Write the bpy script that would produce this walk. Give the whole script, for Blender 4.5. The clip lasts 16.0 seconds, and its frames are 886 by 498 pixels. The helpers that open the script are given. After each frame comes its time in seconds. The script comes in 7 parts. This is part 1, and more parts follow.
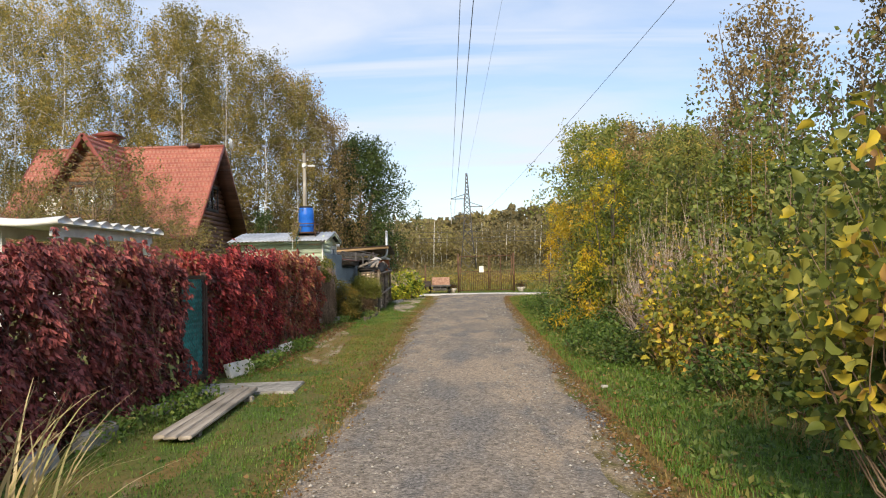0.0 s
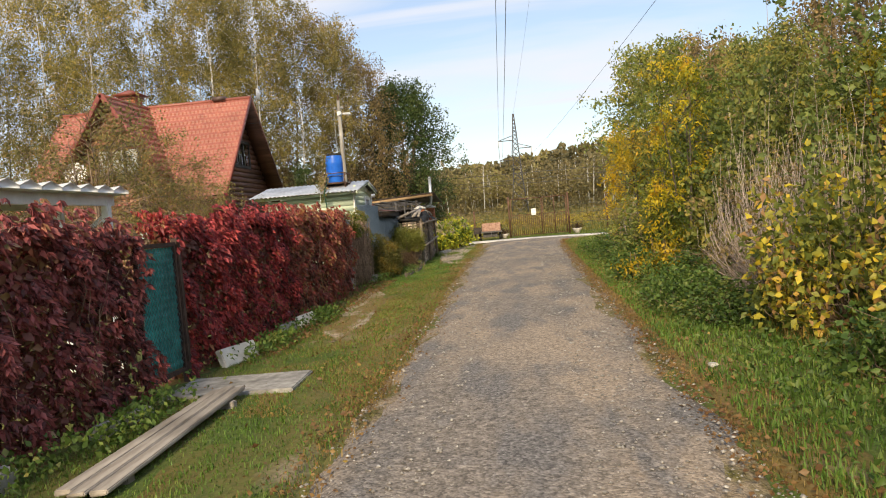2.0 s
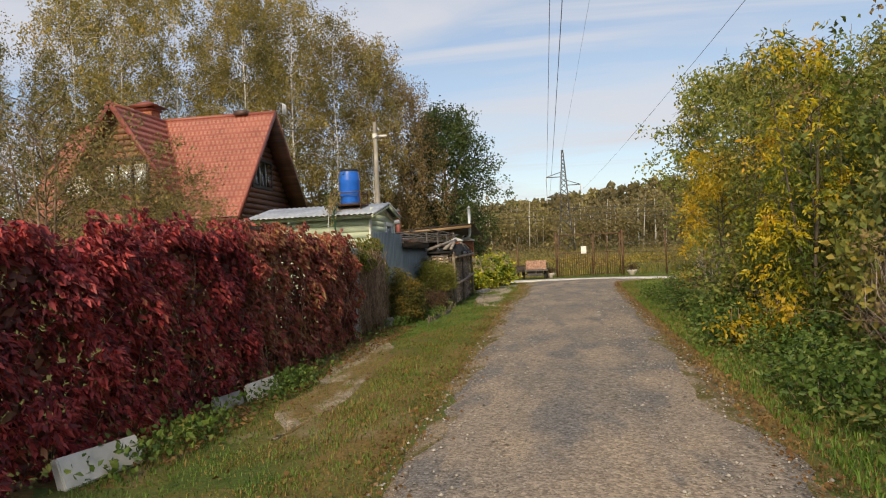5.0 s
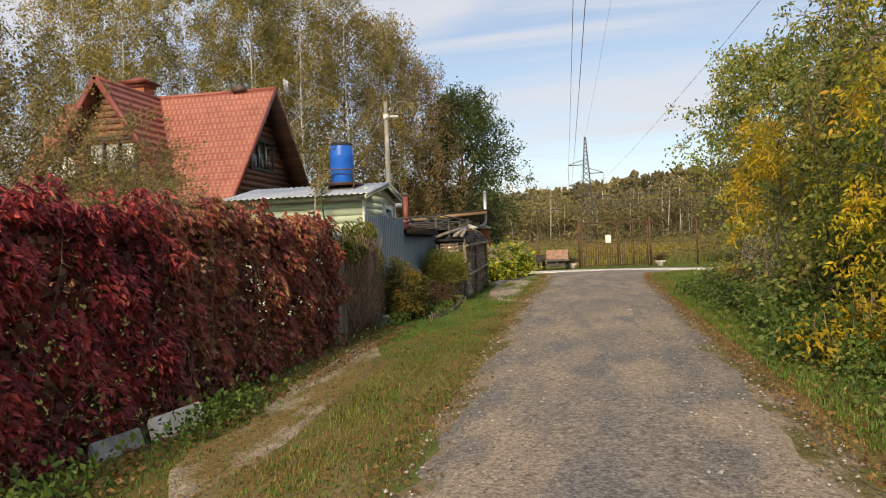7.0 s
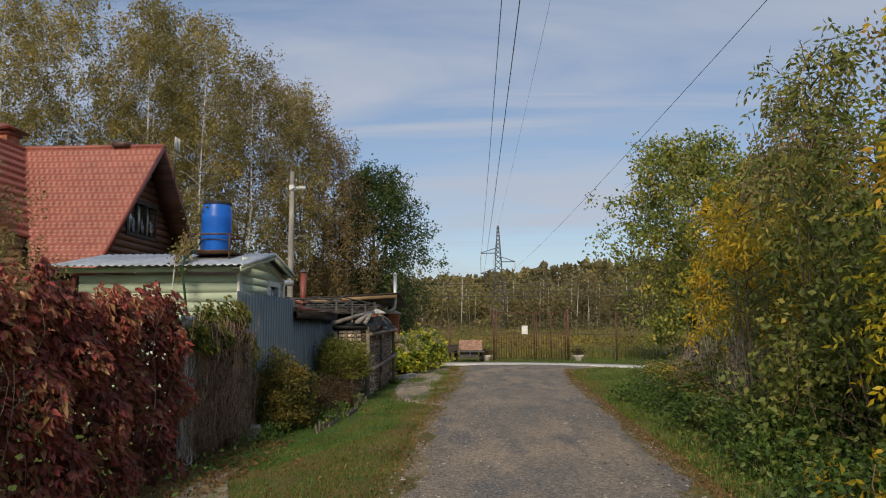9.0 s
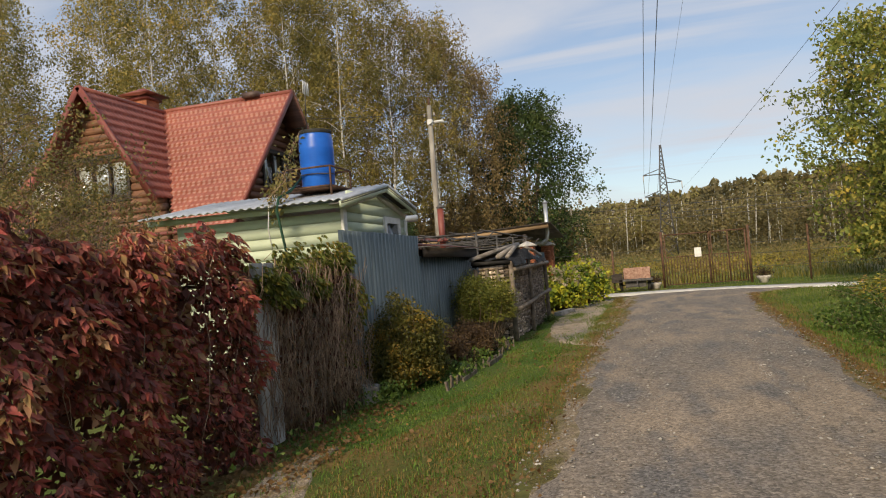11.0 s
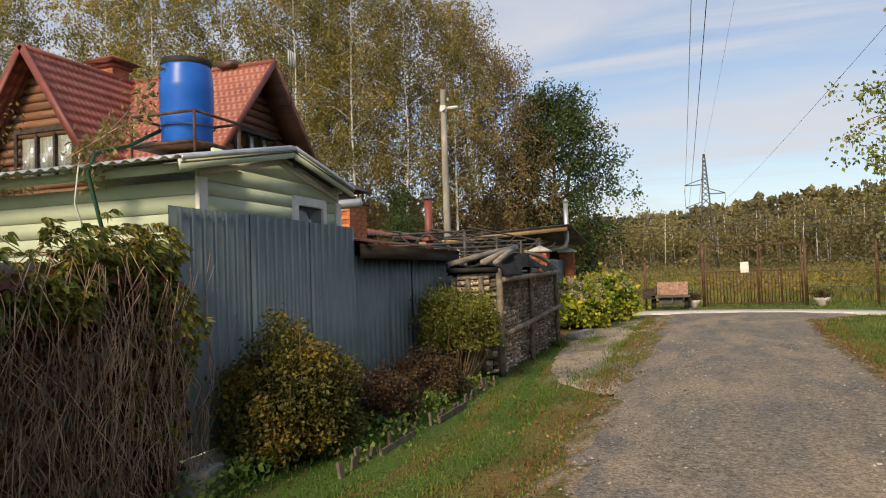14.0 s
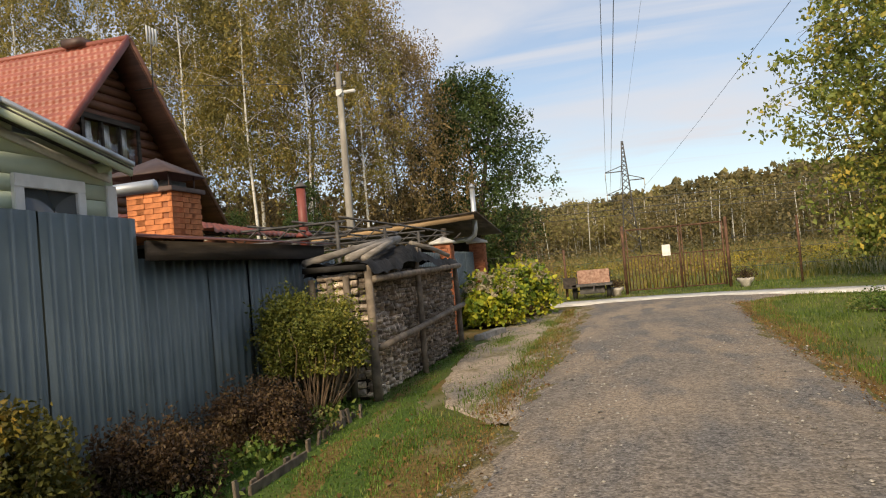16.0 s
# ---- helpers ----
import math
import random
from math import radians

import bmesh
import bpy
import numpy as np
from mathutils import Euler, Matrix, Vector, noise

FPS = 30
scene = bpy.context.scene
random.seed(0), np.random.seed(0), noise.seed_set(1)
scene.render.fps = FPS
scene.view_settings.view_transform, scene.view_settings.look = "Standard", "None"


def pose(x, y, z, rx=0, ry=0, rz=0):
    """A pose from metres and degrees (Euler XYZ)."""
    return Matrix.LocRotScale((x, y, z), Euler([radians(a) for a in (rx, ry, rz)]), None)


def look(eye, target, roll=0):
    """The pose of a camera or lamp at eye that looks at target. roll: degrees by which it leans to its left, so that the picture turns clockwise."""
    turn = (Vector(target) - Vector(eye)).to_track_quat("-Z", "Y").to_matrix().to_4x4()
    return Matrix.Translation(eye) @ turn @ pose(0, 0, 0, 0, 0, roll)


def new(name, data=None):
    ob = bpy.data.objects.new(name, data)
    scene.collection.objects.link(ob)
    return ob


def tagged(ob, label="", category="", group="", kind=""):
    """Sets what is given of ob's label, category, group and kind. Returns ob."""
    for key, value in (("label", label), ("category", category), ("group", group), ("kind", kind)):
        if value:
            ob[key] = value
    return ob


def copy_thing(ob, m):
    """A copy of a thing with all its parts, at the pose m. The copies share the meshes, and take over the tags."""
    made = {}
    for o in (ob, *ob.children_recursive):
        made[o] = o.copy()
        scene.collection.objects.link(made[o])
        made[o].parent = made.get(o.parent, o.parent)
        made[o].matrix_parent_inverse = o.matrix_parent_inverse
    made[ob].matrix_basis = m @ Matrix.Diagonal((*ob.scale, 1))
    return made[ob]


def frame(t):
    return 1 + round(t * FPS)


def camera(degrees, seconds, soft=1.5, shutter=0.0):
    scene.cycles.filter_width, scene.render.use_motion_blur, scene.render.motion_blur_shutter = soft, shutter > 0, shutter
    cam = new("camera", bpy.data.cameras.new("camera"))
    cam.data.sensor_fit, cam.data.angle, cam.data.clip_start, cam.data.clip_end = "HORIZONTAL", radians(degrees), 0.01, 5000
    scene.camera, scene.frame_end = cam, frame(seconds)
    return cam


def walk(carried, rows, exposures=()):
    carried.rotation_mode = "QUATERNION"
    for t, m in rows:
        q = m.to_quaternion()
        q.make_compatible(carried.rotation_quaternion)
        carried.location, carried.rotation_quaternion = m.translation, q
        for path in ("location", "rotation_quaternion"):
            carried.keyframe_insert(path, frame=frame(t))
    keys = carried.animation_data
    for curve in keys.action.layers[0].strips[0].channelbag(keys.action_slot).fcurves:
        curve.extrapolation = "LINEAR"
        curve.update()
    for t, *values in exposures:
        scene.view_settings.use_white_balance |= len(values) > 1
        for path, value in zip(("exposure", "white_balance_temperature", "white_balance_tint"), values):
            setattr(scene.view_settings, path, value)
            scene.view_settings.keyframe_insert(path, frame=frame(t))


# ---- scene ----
cam = camera(62.9, 16.0, soft=1.1)
PATH = [
    (0, (0.449, 0.269, 1.623), (0.419, 2.268, 1.678), -1.3),
    (0.5, (0.503, 0.929, 1.599), (0.415, 2.927, 1.582), -2.9),
    (1, (0.493, 1.632, 1.629), (0.309, 3.623, 1.583), -3.4),
    (1.5, (0.524, 2.218, 1.612), (0.388, 4.212, 1.53), -4.6),
    (2, (0.559, 2.856, 1.626), (0.377, 4.846, 1.541), -4.8),
    (2.5, (0.514, 3.5, 1.604), (0.313, 5.487, 1.498), -5.0),
    (3, (0.464, 4.218, 1.636), (0.127, 6.19, 1.614), -4.2),
    (3.5, (0.356, 4.894, 1.66), (-0.076, 6.846, 1.724), -3.0),
    (4, (0.413, 5.476, 1.601), (0.004, 7.429, 1.737), -2.0),
    (4.5, (0.368, 6.171, 1.559), (0.052, 8.144, 1.645), -2.0),
    (5, (0.452, 6.772, 1.549), (0.156, 8.749, 1.569), -2.6),
    (5.2, (0.448, 6.997, 1.567), (0.125, 8.97, 1.564), -2.6),
    (7.3, (0.377, 9.639, 1.495), (0.009, 11.604, 1.488), -2.2),
    (7.5, (0.324, 9.941, 1.513), (-0.065, 11.902, 1.514), -1.9),
    (8, (0.196, 10.617, 1.514), (-0.097, 12.593, 1.592), -1.4),
    (8.5, (0.159, 11.445, 1.576), (-0.006, 13.429, 1.769), -0.5),
    (9, (0.106, 12.069, 1.619), (0.001, 14.054, 1.838), -0.2),
    (9.5, (0.135, 12.582, 1.568), (-0.116, 14.558, 1.745), -0.8),
    (9.7, (0.141, 12.771, 1.557), (-0.212, 14.735, 1.687), -0.9),
    (11.8, (0.258, 15.443, 1.589), (-0.366, 17.343, 1.648), -4.4),
    (12, (0.23, 15.726, 1.596), (-0.437, 17.609, 1.683), -3.8),
    (12.5, (0.139, 16.396, 1.624), (-0.596, 18.25, 1.766), -3.0),
    (13, (0.174, 16.938, 1.567), (-0.604, 18.772, 1.738), -1.8),
    (13.5, (0.143, 17.601, 1.571), (-0.561, 19.47, 1.678), -0.5),
    (14, (0.225, 18.208, 1.568), (-0.417, 20.1, 1.646), -2.0),
    (14.5, (0.244, 18.859, 1.563), (-0.317, 20.778, 1.614), -4.8),
    (15, (0.318, 19.431, 1.571), (-0.144, 21.374, 1.685), -6.2),
    (15.5, (0.331, 20.097, 1.545), (-0.147, 22.038, 1.618), -5.3),
    (16, (0.377, 20.677, 1.535), (-0.081, 22.623, 1.593), -5.0),
]
walk(cam, [(t, look(eye, target, roll)) for t, eye, target, roll in PATH],
     [(0.0, 0.7, 7050, 10), (0.5, 0.47, 6950, 10), (1.5, 0.65, 7450, 11), (2.5, 0.76, 7650, 11), (3.5, 0.39, 7450, 11), (4.0, 0.2, 6950, 10), (4.5, 0.18, 7200, 11), (5.2, 0.42, 7750, 11), (7.3, 0.48, 7750, 11), (8.0, 0.48, 7550, 11), (8.5, 0.09, 7200, 10), (9.0, -0.12, 6850, 10), (9.7, -0.12, 7050, 10), (11.8, 0.43, 7550, 11), (12.5, 0.38, 7450, 11), (13.0, 0.19, 7350, 11), (13.5, 0.28, 7450, 11), (14.5, 0.36, 7650, 11), (16.0, 0.45, 7750, 11)])

# ---- world and sun ----
SUN_EL, SUN_AZ = 32.0, 186.0   # azimuth clockwise from +y: behind the walker
world = bpy.data.worlds.new("sky")
scene.world = world
world.use_nodes = True
wt = world.node_tree
wt.nodes.clear()


def wnode(kind, **kw):
    n = wt.nodes.new(kind)
    for k, v in kw.items():
        n.inputs[k].default_value = v
    return n


w_out = wt.nodes.new("ShaderNodeOutputWorld")
w_bg = wnode("ShaderNodeBackground", Strength=0.110)
w_sky = wt.nodes.new("ShaderNodeTexSky")
w_sky.sky_type = "NISHITA"
w_sky.sun_disc = False
w_sky.sun_elevation, w_sky.sun_rotation = radians(SUN_EL), radians(SUN_AZ)
w_sky.air_density, w_sky.dust_density, w_sky.ozone_density = 1.0, 0.6, 1.5
w_co = wt.nodes.new("ShaderNodeTexCoord")
w_sep = wt.nodes.new("ShaderNodeSeparateXYZ")
w_div = wt.nodes.new("ShaderNodeVectorMath")
w_div.operation = "DIVIDE"
w_add = wt.nodes.new("ShaderNodeMath")
w_add.operation, w_add.use_clamp = "MAXIMUM", False
w_add.inputs[1].default_value = 0.05
w_off = wt.nodes.new("ShaderNodeMath")
w_off.operation = "ADD"
w_off.inputs[1].default_value = 0.12
w_cmb = wt.nodes.new("ShaderNodeCombineXYZ")
w_map = wt.nodes.new("ShaderNodeMapping")
w_map.inputs["Scale"].default_value = (0.55, 1.25, 1.0)
w_map.inputs["Rotation"].default_value = (0, 0, radians(-14))
w_map.inputs["Location"].default_value = (2.35, 0.4, 0.0)
w_n1 = wnode("ShaderNodeTexNoise", Scale=1.15, Detail=7.0, Roughness=0.52, Distortion=0.35)
w_r1 = wt.nodes.new("ShaderNodeValToRGB")
w_r1.color_ramp.elements[0].position, w_r1.color_ramp.elements[1].position = 0.45, 0.72
w_map2 = wt.nodes.new("ShaderNodeMapping")
w_map2.inputs["Scale"].default_value = (0.28, 2.6, 1.0)
w_map2.inputs["Rotation"].default_value = (0, 0, radians(9))
w_map2.inputs["Location"].default_value = (0.7, 1.9, 0.0)
w_n2 = wnode("ShaderNodeTexNoise", Scale=1.5, Detail=5.0, Roughness=0.5, Distortion=0.2)
w_r2 = wt.nodes.new("ShaderNodeValToRGB")
w_r2.color_ramp.elements[0].position, w_r2.color_ramp.elements[1].position = 0.54, 0.74
w_max = wt.nodes.new("ShaderNodeMath")
w_max.operation = "MAXIMUM"
w_mix = wt.nodes.new("ShaderNodeMixRGB")
w_mix.inputs["Color2"].default_value = (4.6, 5.1, 6.2, 1)
w_haze = wt.nodes.new("ShaderNodeMixRGB")
w_haze.inputs["Fac"].default_value = 0.30
w_haze.inputs["Color2"].default_value = (3.4, 4.6, 7.4, 1)
L = wt.links.new
L(w_co.outputs["Generated"], w_sep.inputs[0])
L(w_sep.outputs["Z"], w_add.inputs[0])
L(w_add.outputs[0], w_off.inputs[0])
for ax in "XYZ":
    L(w_off.outputs[0], w_cmb.inputs[ax])
L(w_co.outputs["Generated"], w_div.inputs[0])
L(w_cmb.outputs[0], w_div.inputs[1])
L(w_div.outputs[0], w_map.inputs[0])
L(w_map.outputs[0], w_n1.inputs["Vector"])
L(w_n1.outputs["Fac"], w_r1.inputs[0])
L(w_sky.outputs[0], w_haze.inputs["Color1"])
L(w_haze.outputs[0], w_mix.inputs["Color1"])
L(w_div.outputs[0], w_map2.inputs[0])
L(w_map2.outputs[0], w_n2.inputs["Vector"])
L(w_n2.outputs["Fac"], w_r2.inputs[0])
L(w_r1.outputs[0], w_max.inputs[0])
L(w_r2.outputs[0], w_max.inputs[1])
L(w_max.outputs[0], w_mix.inputs["Fac"])
L(w_mix.outputs[0], w_bg.inputs["Color"])
L(w_bg.outputs[0], w_out.inputs[0])

sun_data = bpy.data.lights.new("sun", "SUN")
sun_data.energy, sun_data.angle, sun_data.color = 2.9, radians(15.0), (1.0, 0.88, 0.68)
sun_ob = new("sun", sun_data)
sa, se = radians(SUN_AZ), radians(SUN_EL)
sun_from = Vector((math.sin(sa) * math.cos(se), math.cos(sa) * math.cos(se), math.sin(se)))
sun_ob.matrix_world = look(sun_from * 100, (0, 0, 0))

# ---- materials ----


def ramp_set(node, stops):
    el = node.color_ramp.elements
    while len(el) < len(stops):
        el.new(0.5)
    for e, (p, c) in zip(el, stops):
        e.position, e.color = p, (*c, 1)


def mat(name, stops, scale=4.0, detail=6.0, rough=0.8, metal=0.0, bump=0.3, bump_scale=None, bump_dist=0.01, stretch=(1, 1, 1),
        big=0.35, big_scale=0.25, islands=0.0, objects=0.0, spec=0.4):
    """Painted, wooden, stony or metal surface: fine noise through a colour ramp, a second broad noise that stains it, and relief."""
    m = bpy.data.materials.new(name)
    m.use_nodes = True
    t = m.node_tree
    bsdf = t.nodes["Principled BSDF"]
    co = t.nodes.new("ShaderNodeTexCoord")
    mp = t.nodes.new("ShaderNodeMapping")
    mp.inputs["Scale"].default_value = stretch
    t.links.new(co.outputs["Object"], mp.inputs[0])
    n1 = t.nodes.new("ShaderNodeTexNoise")
    n1.inputs["Scale"].default_value, n1.inputs["Detail"].default_value, n1.inputs["Roughness"].default_value = scale, detail, 0.62
    t.links.new(mp.outputs[0], n1.inputs["Vector"])
    rp = t.nodes.new("ShaderNodeValToRGB")
    ramp_set(rp, stops)
    t.links.new(n1.outputs["Fac"], rp.inputs[0])
    n2 = t.nodes.new("ShaderNodeTexNoise")
    n2.inputs["Scale"].default_value, n2.inputs["Detail"].default_value = scale * big_scale, 4.0
    t.links.new(mp.outputs[0], n2.inputs["Vector"])
    hs = t.nodes.new("ShaderNodeHueSaturation")
    mr = t.nodes.new("ShaderNodeMapRange")
    mr.inputs["From Min"].default_value, mr.inputs["From Max"].default_value = 0.3, 0.7
    mr.inputs["To Min"].default_value, mr.inputs["To Max"].default_value = 1 - big, 1 + big
    t.links.new(n2.outputs["Fac"], mr.inputs["Value"])
    last = mr.outputs["Result"]
    for amount, kind, out in ((islands, "ShaderNodeNewGeometry", "Random Per Island"), (objects, "ShaderNodeObjectInfo", "Random")):
        if amount:
            gi = t.nodes.new(kind)
            m2 = t.nodes.new("ShaderNodeMapRange")
            m2.inputs["To Min"].default_value, m2.inputs["To Max"].default_value = 1 - amount, 1 + amount
            t.links.new(gi.outputs[out], m2.inputs["Value"])
            mu = t.nodes.new("ShaderNodeMath")
            mu.operation = "MULTIPLY"
            t.links.new(last, mu.inputs[0])
            t.links.new(m2.outputs["Result"], mu.inputs[1])
            last = mu.outputs[0]
    t.links.new(last, hs.inputs["Value"])
    t.links.new(rp.outputs[0], hs.inputs["Color"])
    t.links.new(hs.outputs[0], bsdf.inputs["Base Color"])
    bsdf.inputs["Roughness"].default_value, bsdf.inputs["Metallic"].default_value = rough, metal
    bsdf.inputs["Specular IOR Level"].default_value = spec
    if bump:
        n3 = t.nodes.new("ShaderNodeTexNoise")
        n3.inputs["Scale"].default_value, n3.inputs["Detail"].default_value = bump_scale or scale * 3, 5.0
        t.links.new(mp.outputs[0], n3.inputs["Vector"])
        bp = t.nodes.new("ShaderNodeBump")
        bp.inputs["Strength"].default_value, bp.inputs["Distance"].default_value = bump, bump_dist
        t.links.new(n3.outputs["Fac"], bp.inputs["Height"])
        t.links.new(bp.outputs[0], bsdf.inputs["Normal"])
    return m


def leaf_mat(name, stops, trans=0.3, rough=0.5, objects=0.18, patch=0.25, patch_scale=0.9, own=0.7):
    """Leaves: each one takes its own colour from the ramp; patches of lighter and darker growth; light passes through."""
    m = bpy.data.materials.new(name)
    m.use_nodes = True
    t = m.node_tree
    bsdf = t.nodes["Principled BSDF"]
    gi = t.nodes.new("ShaderNodeNewGeometry")
    co = t.nodes.new("ShaderNodeTexCoord")
    nz = t.nodes.new("ShaderNodeTexNoise")
    nz.inputs["Scale"].default_value, nz.inputs["Detail"].default_value = patch_scale, 2.0
    t.links.new(co.outputs["Object"], nz.inputs["Vector"])
    mx = t.nodes.new("ShaderNodeMapRange")
    mx.inputs["From Min"].default_value, mx.inputs["From Max"].default_value = 0.3, 0.7
    mx.inputs["To Min"].default_value, mx.inputs["To Max"].default_value = -patch, patch
    t.links.new(nz.outputs["Fac"], mx.inputs["Value"])
    ad = t.nodes.new("ShaderNodeMath")
    ad.operation, ad.use_clamp = "ADD", True
    ow = t.nodes.new("ShaderNodeMapRange")
    ow.inputs["To Min"].default_value, ow.inputs["To Max"].default_value = 0.5 - own / 2, 0.5 + own / 2
    t.links.new(gi.outputs["Random Per Island"], ow.inputs["Value"])
    t.links.new(ow.outputs["Result"], ad.inputs[0])
    t.links.new(mx.outputs["Result"], ad.inputs[1])
    rp = t.nodes.new("ShaderNodeValToRGB")
    ramp_set(rp, stops)
    t.links.new(ad.outputs[0], rp.inputs[0])
    hs = t.nodes.new("ShaderNodeHueSaturation")
    oi = t.nodes.new("ShaderNodeObjectInfo")
    om = t.nodes.new("ShaderNodeMapRange")
    om.inputs["To Min"].default_value, om.inputs["To Max"].default_value = 1 - objects, 1 + objects
    t.links.new(oi.outputs["Random"], om.inputs["Value"])
    t.links.new(om.outputs["Result"], hs.inputs["Value"])
    t.links.new(rp.outputs[0], hs.inputs["Color"])
    t.links.new(hs.outputs[0], bsdf.inputs["Base Color"])
    bsdf.inputs["Roughness"].default_value, bsdf.inputs["Specular IOR Level"].default_value = rough, 0.3
    tr = t.nodes.new("ShaderNodeBsdfTranslucent")
    t.links.new(hs.outputs[0], tr.inputs["Color"])
    ms = t.nodes.new("ShaderNodeMixShader")
    ms.inputs[0].default_value = trans
    t.links.new(bsdf.outputs[0], ms.inputs[1])
    t.links.new(tr.outputs[0], ms.inputs[2])
    t.links.new(ms.outputs[0], t.nodes["Material Output"].inputs[0])
    return m


def ground_mat(name, layers, bump=0.6, bump_dist=0.02, fine=60.0, rough=0.95, stone=None, along=0.45):
    """Ground: colours laid over one another, each (colour, colour, noise scale, threshold, softness)."""
    m = bpy.data.materials.new(name)
    m.use_nodes = True
    t = m.node_tree
    bsdf = t.nodes["Principled BSDF"]
    co = t.nodes.new("ShaderNodeTexCoord")
    last = None
    for k, (c0, c1, sc, th, soft) in enumerate(layers):
        nf = t.nodes.new("ShaderNodeTexNoise")
        nf.inputs["Scale"].default_value, nf.inputs["Detail"].default_value, nf.inputs["Roughness"].default_value = fine * (0.6 + 0.3 * k), 6.0, 0.7
        t.links.new(co.outputs["Object"], nf.inputs["Vector"])
        rp = t.nodes.new("ShaderNodeValToRGB")
        ramp_set(rp, [(0.32, c0), (0.68, c1)])
        t.links.new(nf.outputs["Fac"], rp.inputs[0])
        if last is None:
            last = rp.outputs[0]
            continue
        nb = t.nodes.new("ShaderNodeTexNoise")
        nb.inputs["Scale"].default_value, nb.inputs["Detail"].default_value, nb.inputs["Roughness"].default_value = sc, 6.0, 0.6
        mp = t.nodes.new("ShaderNodeMapping")
        mp.inputs["Location"].default_value, mp.inputs["Scale"].default_value = (3.1 * k, 1.7 * k, 0), (1.0, along, 1.0)
        t.links.new(co.outputs["Object"], mp.inputs[0])
        t.links.new(mp.outputs[0], nb.inputs["Vector"])
        mr = t.nodes.new("ShaderNodeMapRange")
        mr.inputs["From Min"].default_value, mr.inputs["From Max"].default_value = th - soft, th + soft
        t.links.new(nb.outputs["Fac"], mr.inputs["Value"])
        mx = t.nodes.new("ShaderNodeMixRGB")
        t.links.new(mr.outputs["Result"], mx.inputs["Fac"])
        t.links.new(last, mx.inputs["Color1"])
        t.links.new(rp.outputs[0], mx.inputs["Color2"])
        last = mx.outputs[0]
    h = None
    if stone:
        vo = t.nodes.new("ShaderNodeTexVoronoi")
        vo.inputs["Scale"].default_value = stone
        t.links.new(co.outputs["Object"], vo.inputs["Vector"])
        sv = t.nodes.new("ShaderNodeSeparateColor")
        t.links.new(vo.outputs["Color"], sv.inputs[0])
        mr = t.nodes.new("ShaderNodeMapRange")
        mr.inputs["To Min"].default_value, mr.inputs["To Max"].default_value = 0.62, 1.38
        t.links.new(sv.outputs[0], mr.inputs["Value"])
        hs = t.nodes.new("ShaderNodeHueSaturation")
        t.links.new(mr.outputs["Result"], hs.inputs["Value"])
        t.links.new(last, hs.inputs["Color"])
        last = hs.outputs[0]
        h = vo.outputs["Distance"]
    t.links.new(last, bsdf.inputs["Base Color"])
    bsdf.inputs["Roughness"].default_value, bsdf.inputs["Specular IOR Level"].default_value = rough, 0.25
    n3 = t.nodes.new("ShaderNodeTexNoise")
    n3.inputs["Scale"].default_value, n3.inputs["Detail"].default_value = fine * 0.5, 8.0
    t.links.new(co.outputs["Object"], n3.inputs["Vector"])
    bp = t.nodes.new("ShaderNodeBump")
    bp.inputs["Strength"].default_value, bp.inputs["Distance"].default_value = bump, bump_dist
    t.links.new(n3.outputs["Fac"], bp.inputs["Height"])
    if h:
        b2 = t.nodes.new("ShaderNodeBump")
        b2.inputs["Strength"].default_value, b2.inputs["Distance"].default_value = 0.5, 0.012
        b2.invert = True
        t.links.new(h, b2.inputs["Height"])
        t.links.new(bp.outputs[0], b2.inputs["Normal"])
        bp = b2
    t.links.new(bp.outputs[0], bsdf.inputs["Normal"])
    return m


def glass_mat(name):
    m = bpy.data.materials.new(name)
    m.use_nodes = True
    b = m.node_tree.nodes["Principled BSDF"]
    b.inputs["Base Color"].default_value = (0.05, 0.06, 0.065, 1)
    b.inputs["Roughness"].default_value, b.inputs["Specular IOR Level"].default_value = 0.04, 1.0
    return m


M_ROAD = ground_mat("gravel_road", [((0.105, 0.090, 0.075), (0.335, 0.288, 0.240), 1, 0, 0), ((0.215, 0.166, 0.121), (0.43, 0.346, 0.262), 0.8, 0.53, 0.09),
                                    ((0.070, 0.065, 0.062), (0.27, 0.25, 0.23), 1.7, 0.55, 0.07)], fine=22.0, stone=52.0, along=0.35)
M_LAWN = ground_mat("lawn_turf", [((0.04, 0.075, 0.012), (0.095, 0.155, 0.028), 1, 0, 0), ((0.09, 0.085, 0.025), (0.18, 0.16, 0.05), 0.9, 0.62, 0.1)], fine=40.0)
LAWNBLADE = leaf_mat("lawn_blades", [(0.0, (0.06, 0.125, 0.016)), (0.6, (0.13, 0.24, 0.036)), (1.0, (0.25, 0.29, 0.07))], objects=0.0, patch=0.3, patch_scale=0.8)
M_MIXTURF = ground_mat("mixed_turf", [((0.045, 0.072, 0.014), (0.11, 0.145, 0.032), 1, 0, 0), ((0.095, 0.072, 0.024), (0.22, 0.16, 0.056), 1.3, 0.52, 0.12)], fine=34.0)
M_VERGE = ground_mat("verge_turf", [((0.10, 0.068, 0.022), (0.25, 0.165, 0.055), 1, 0, 0), ((0.035, 0.058, 0.01), (0.10, 0.14, 0.028), 0.8, 0.53, 0.09), ((0.19, 0.145, 0.095), (0.37, 0.295, 0.20), 0.8, 0.63, 0.06)], fine=34.0)
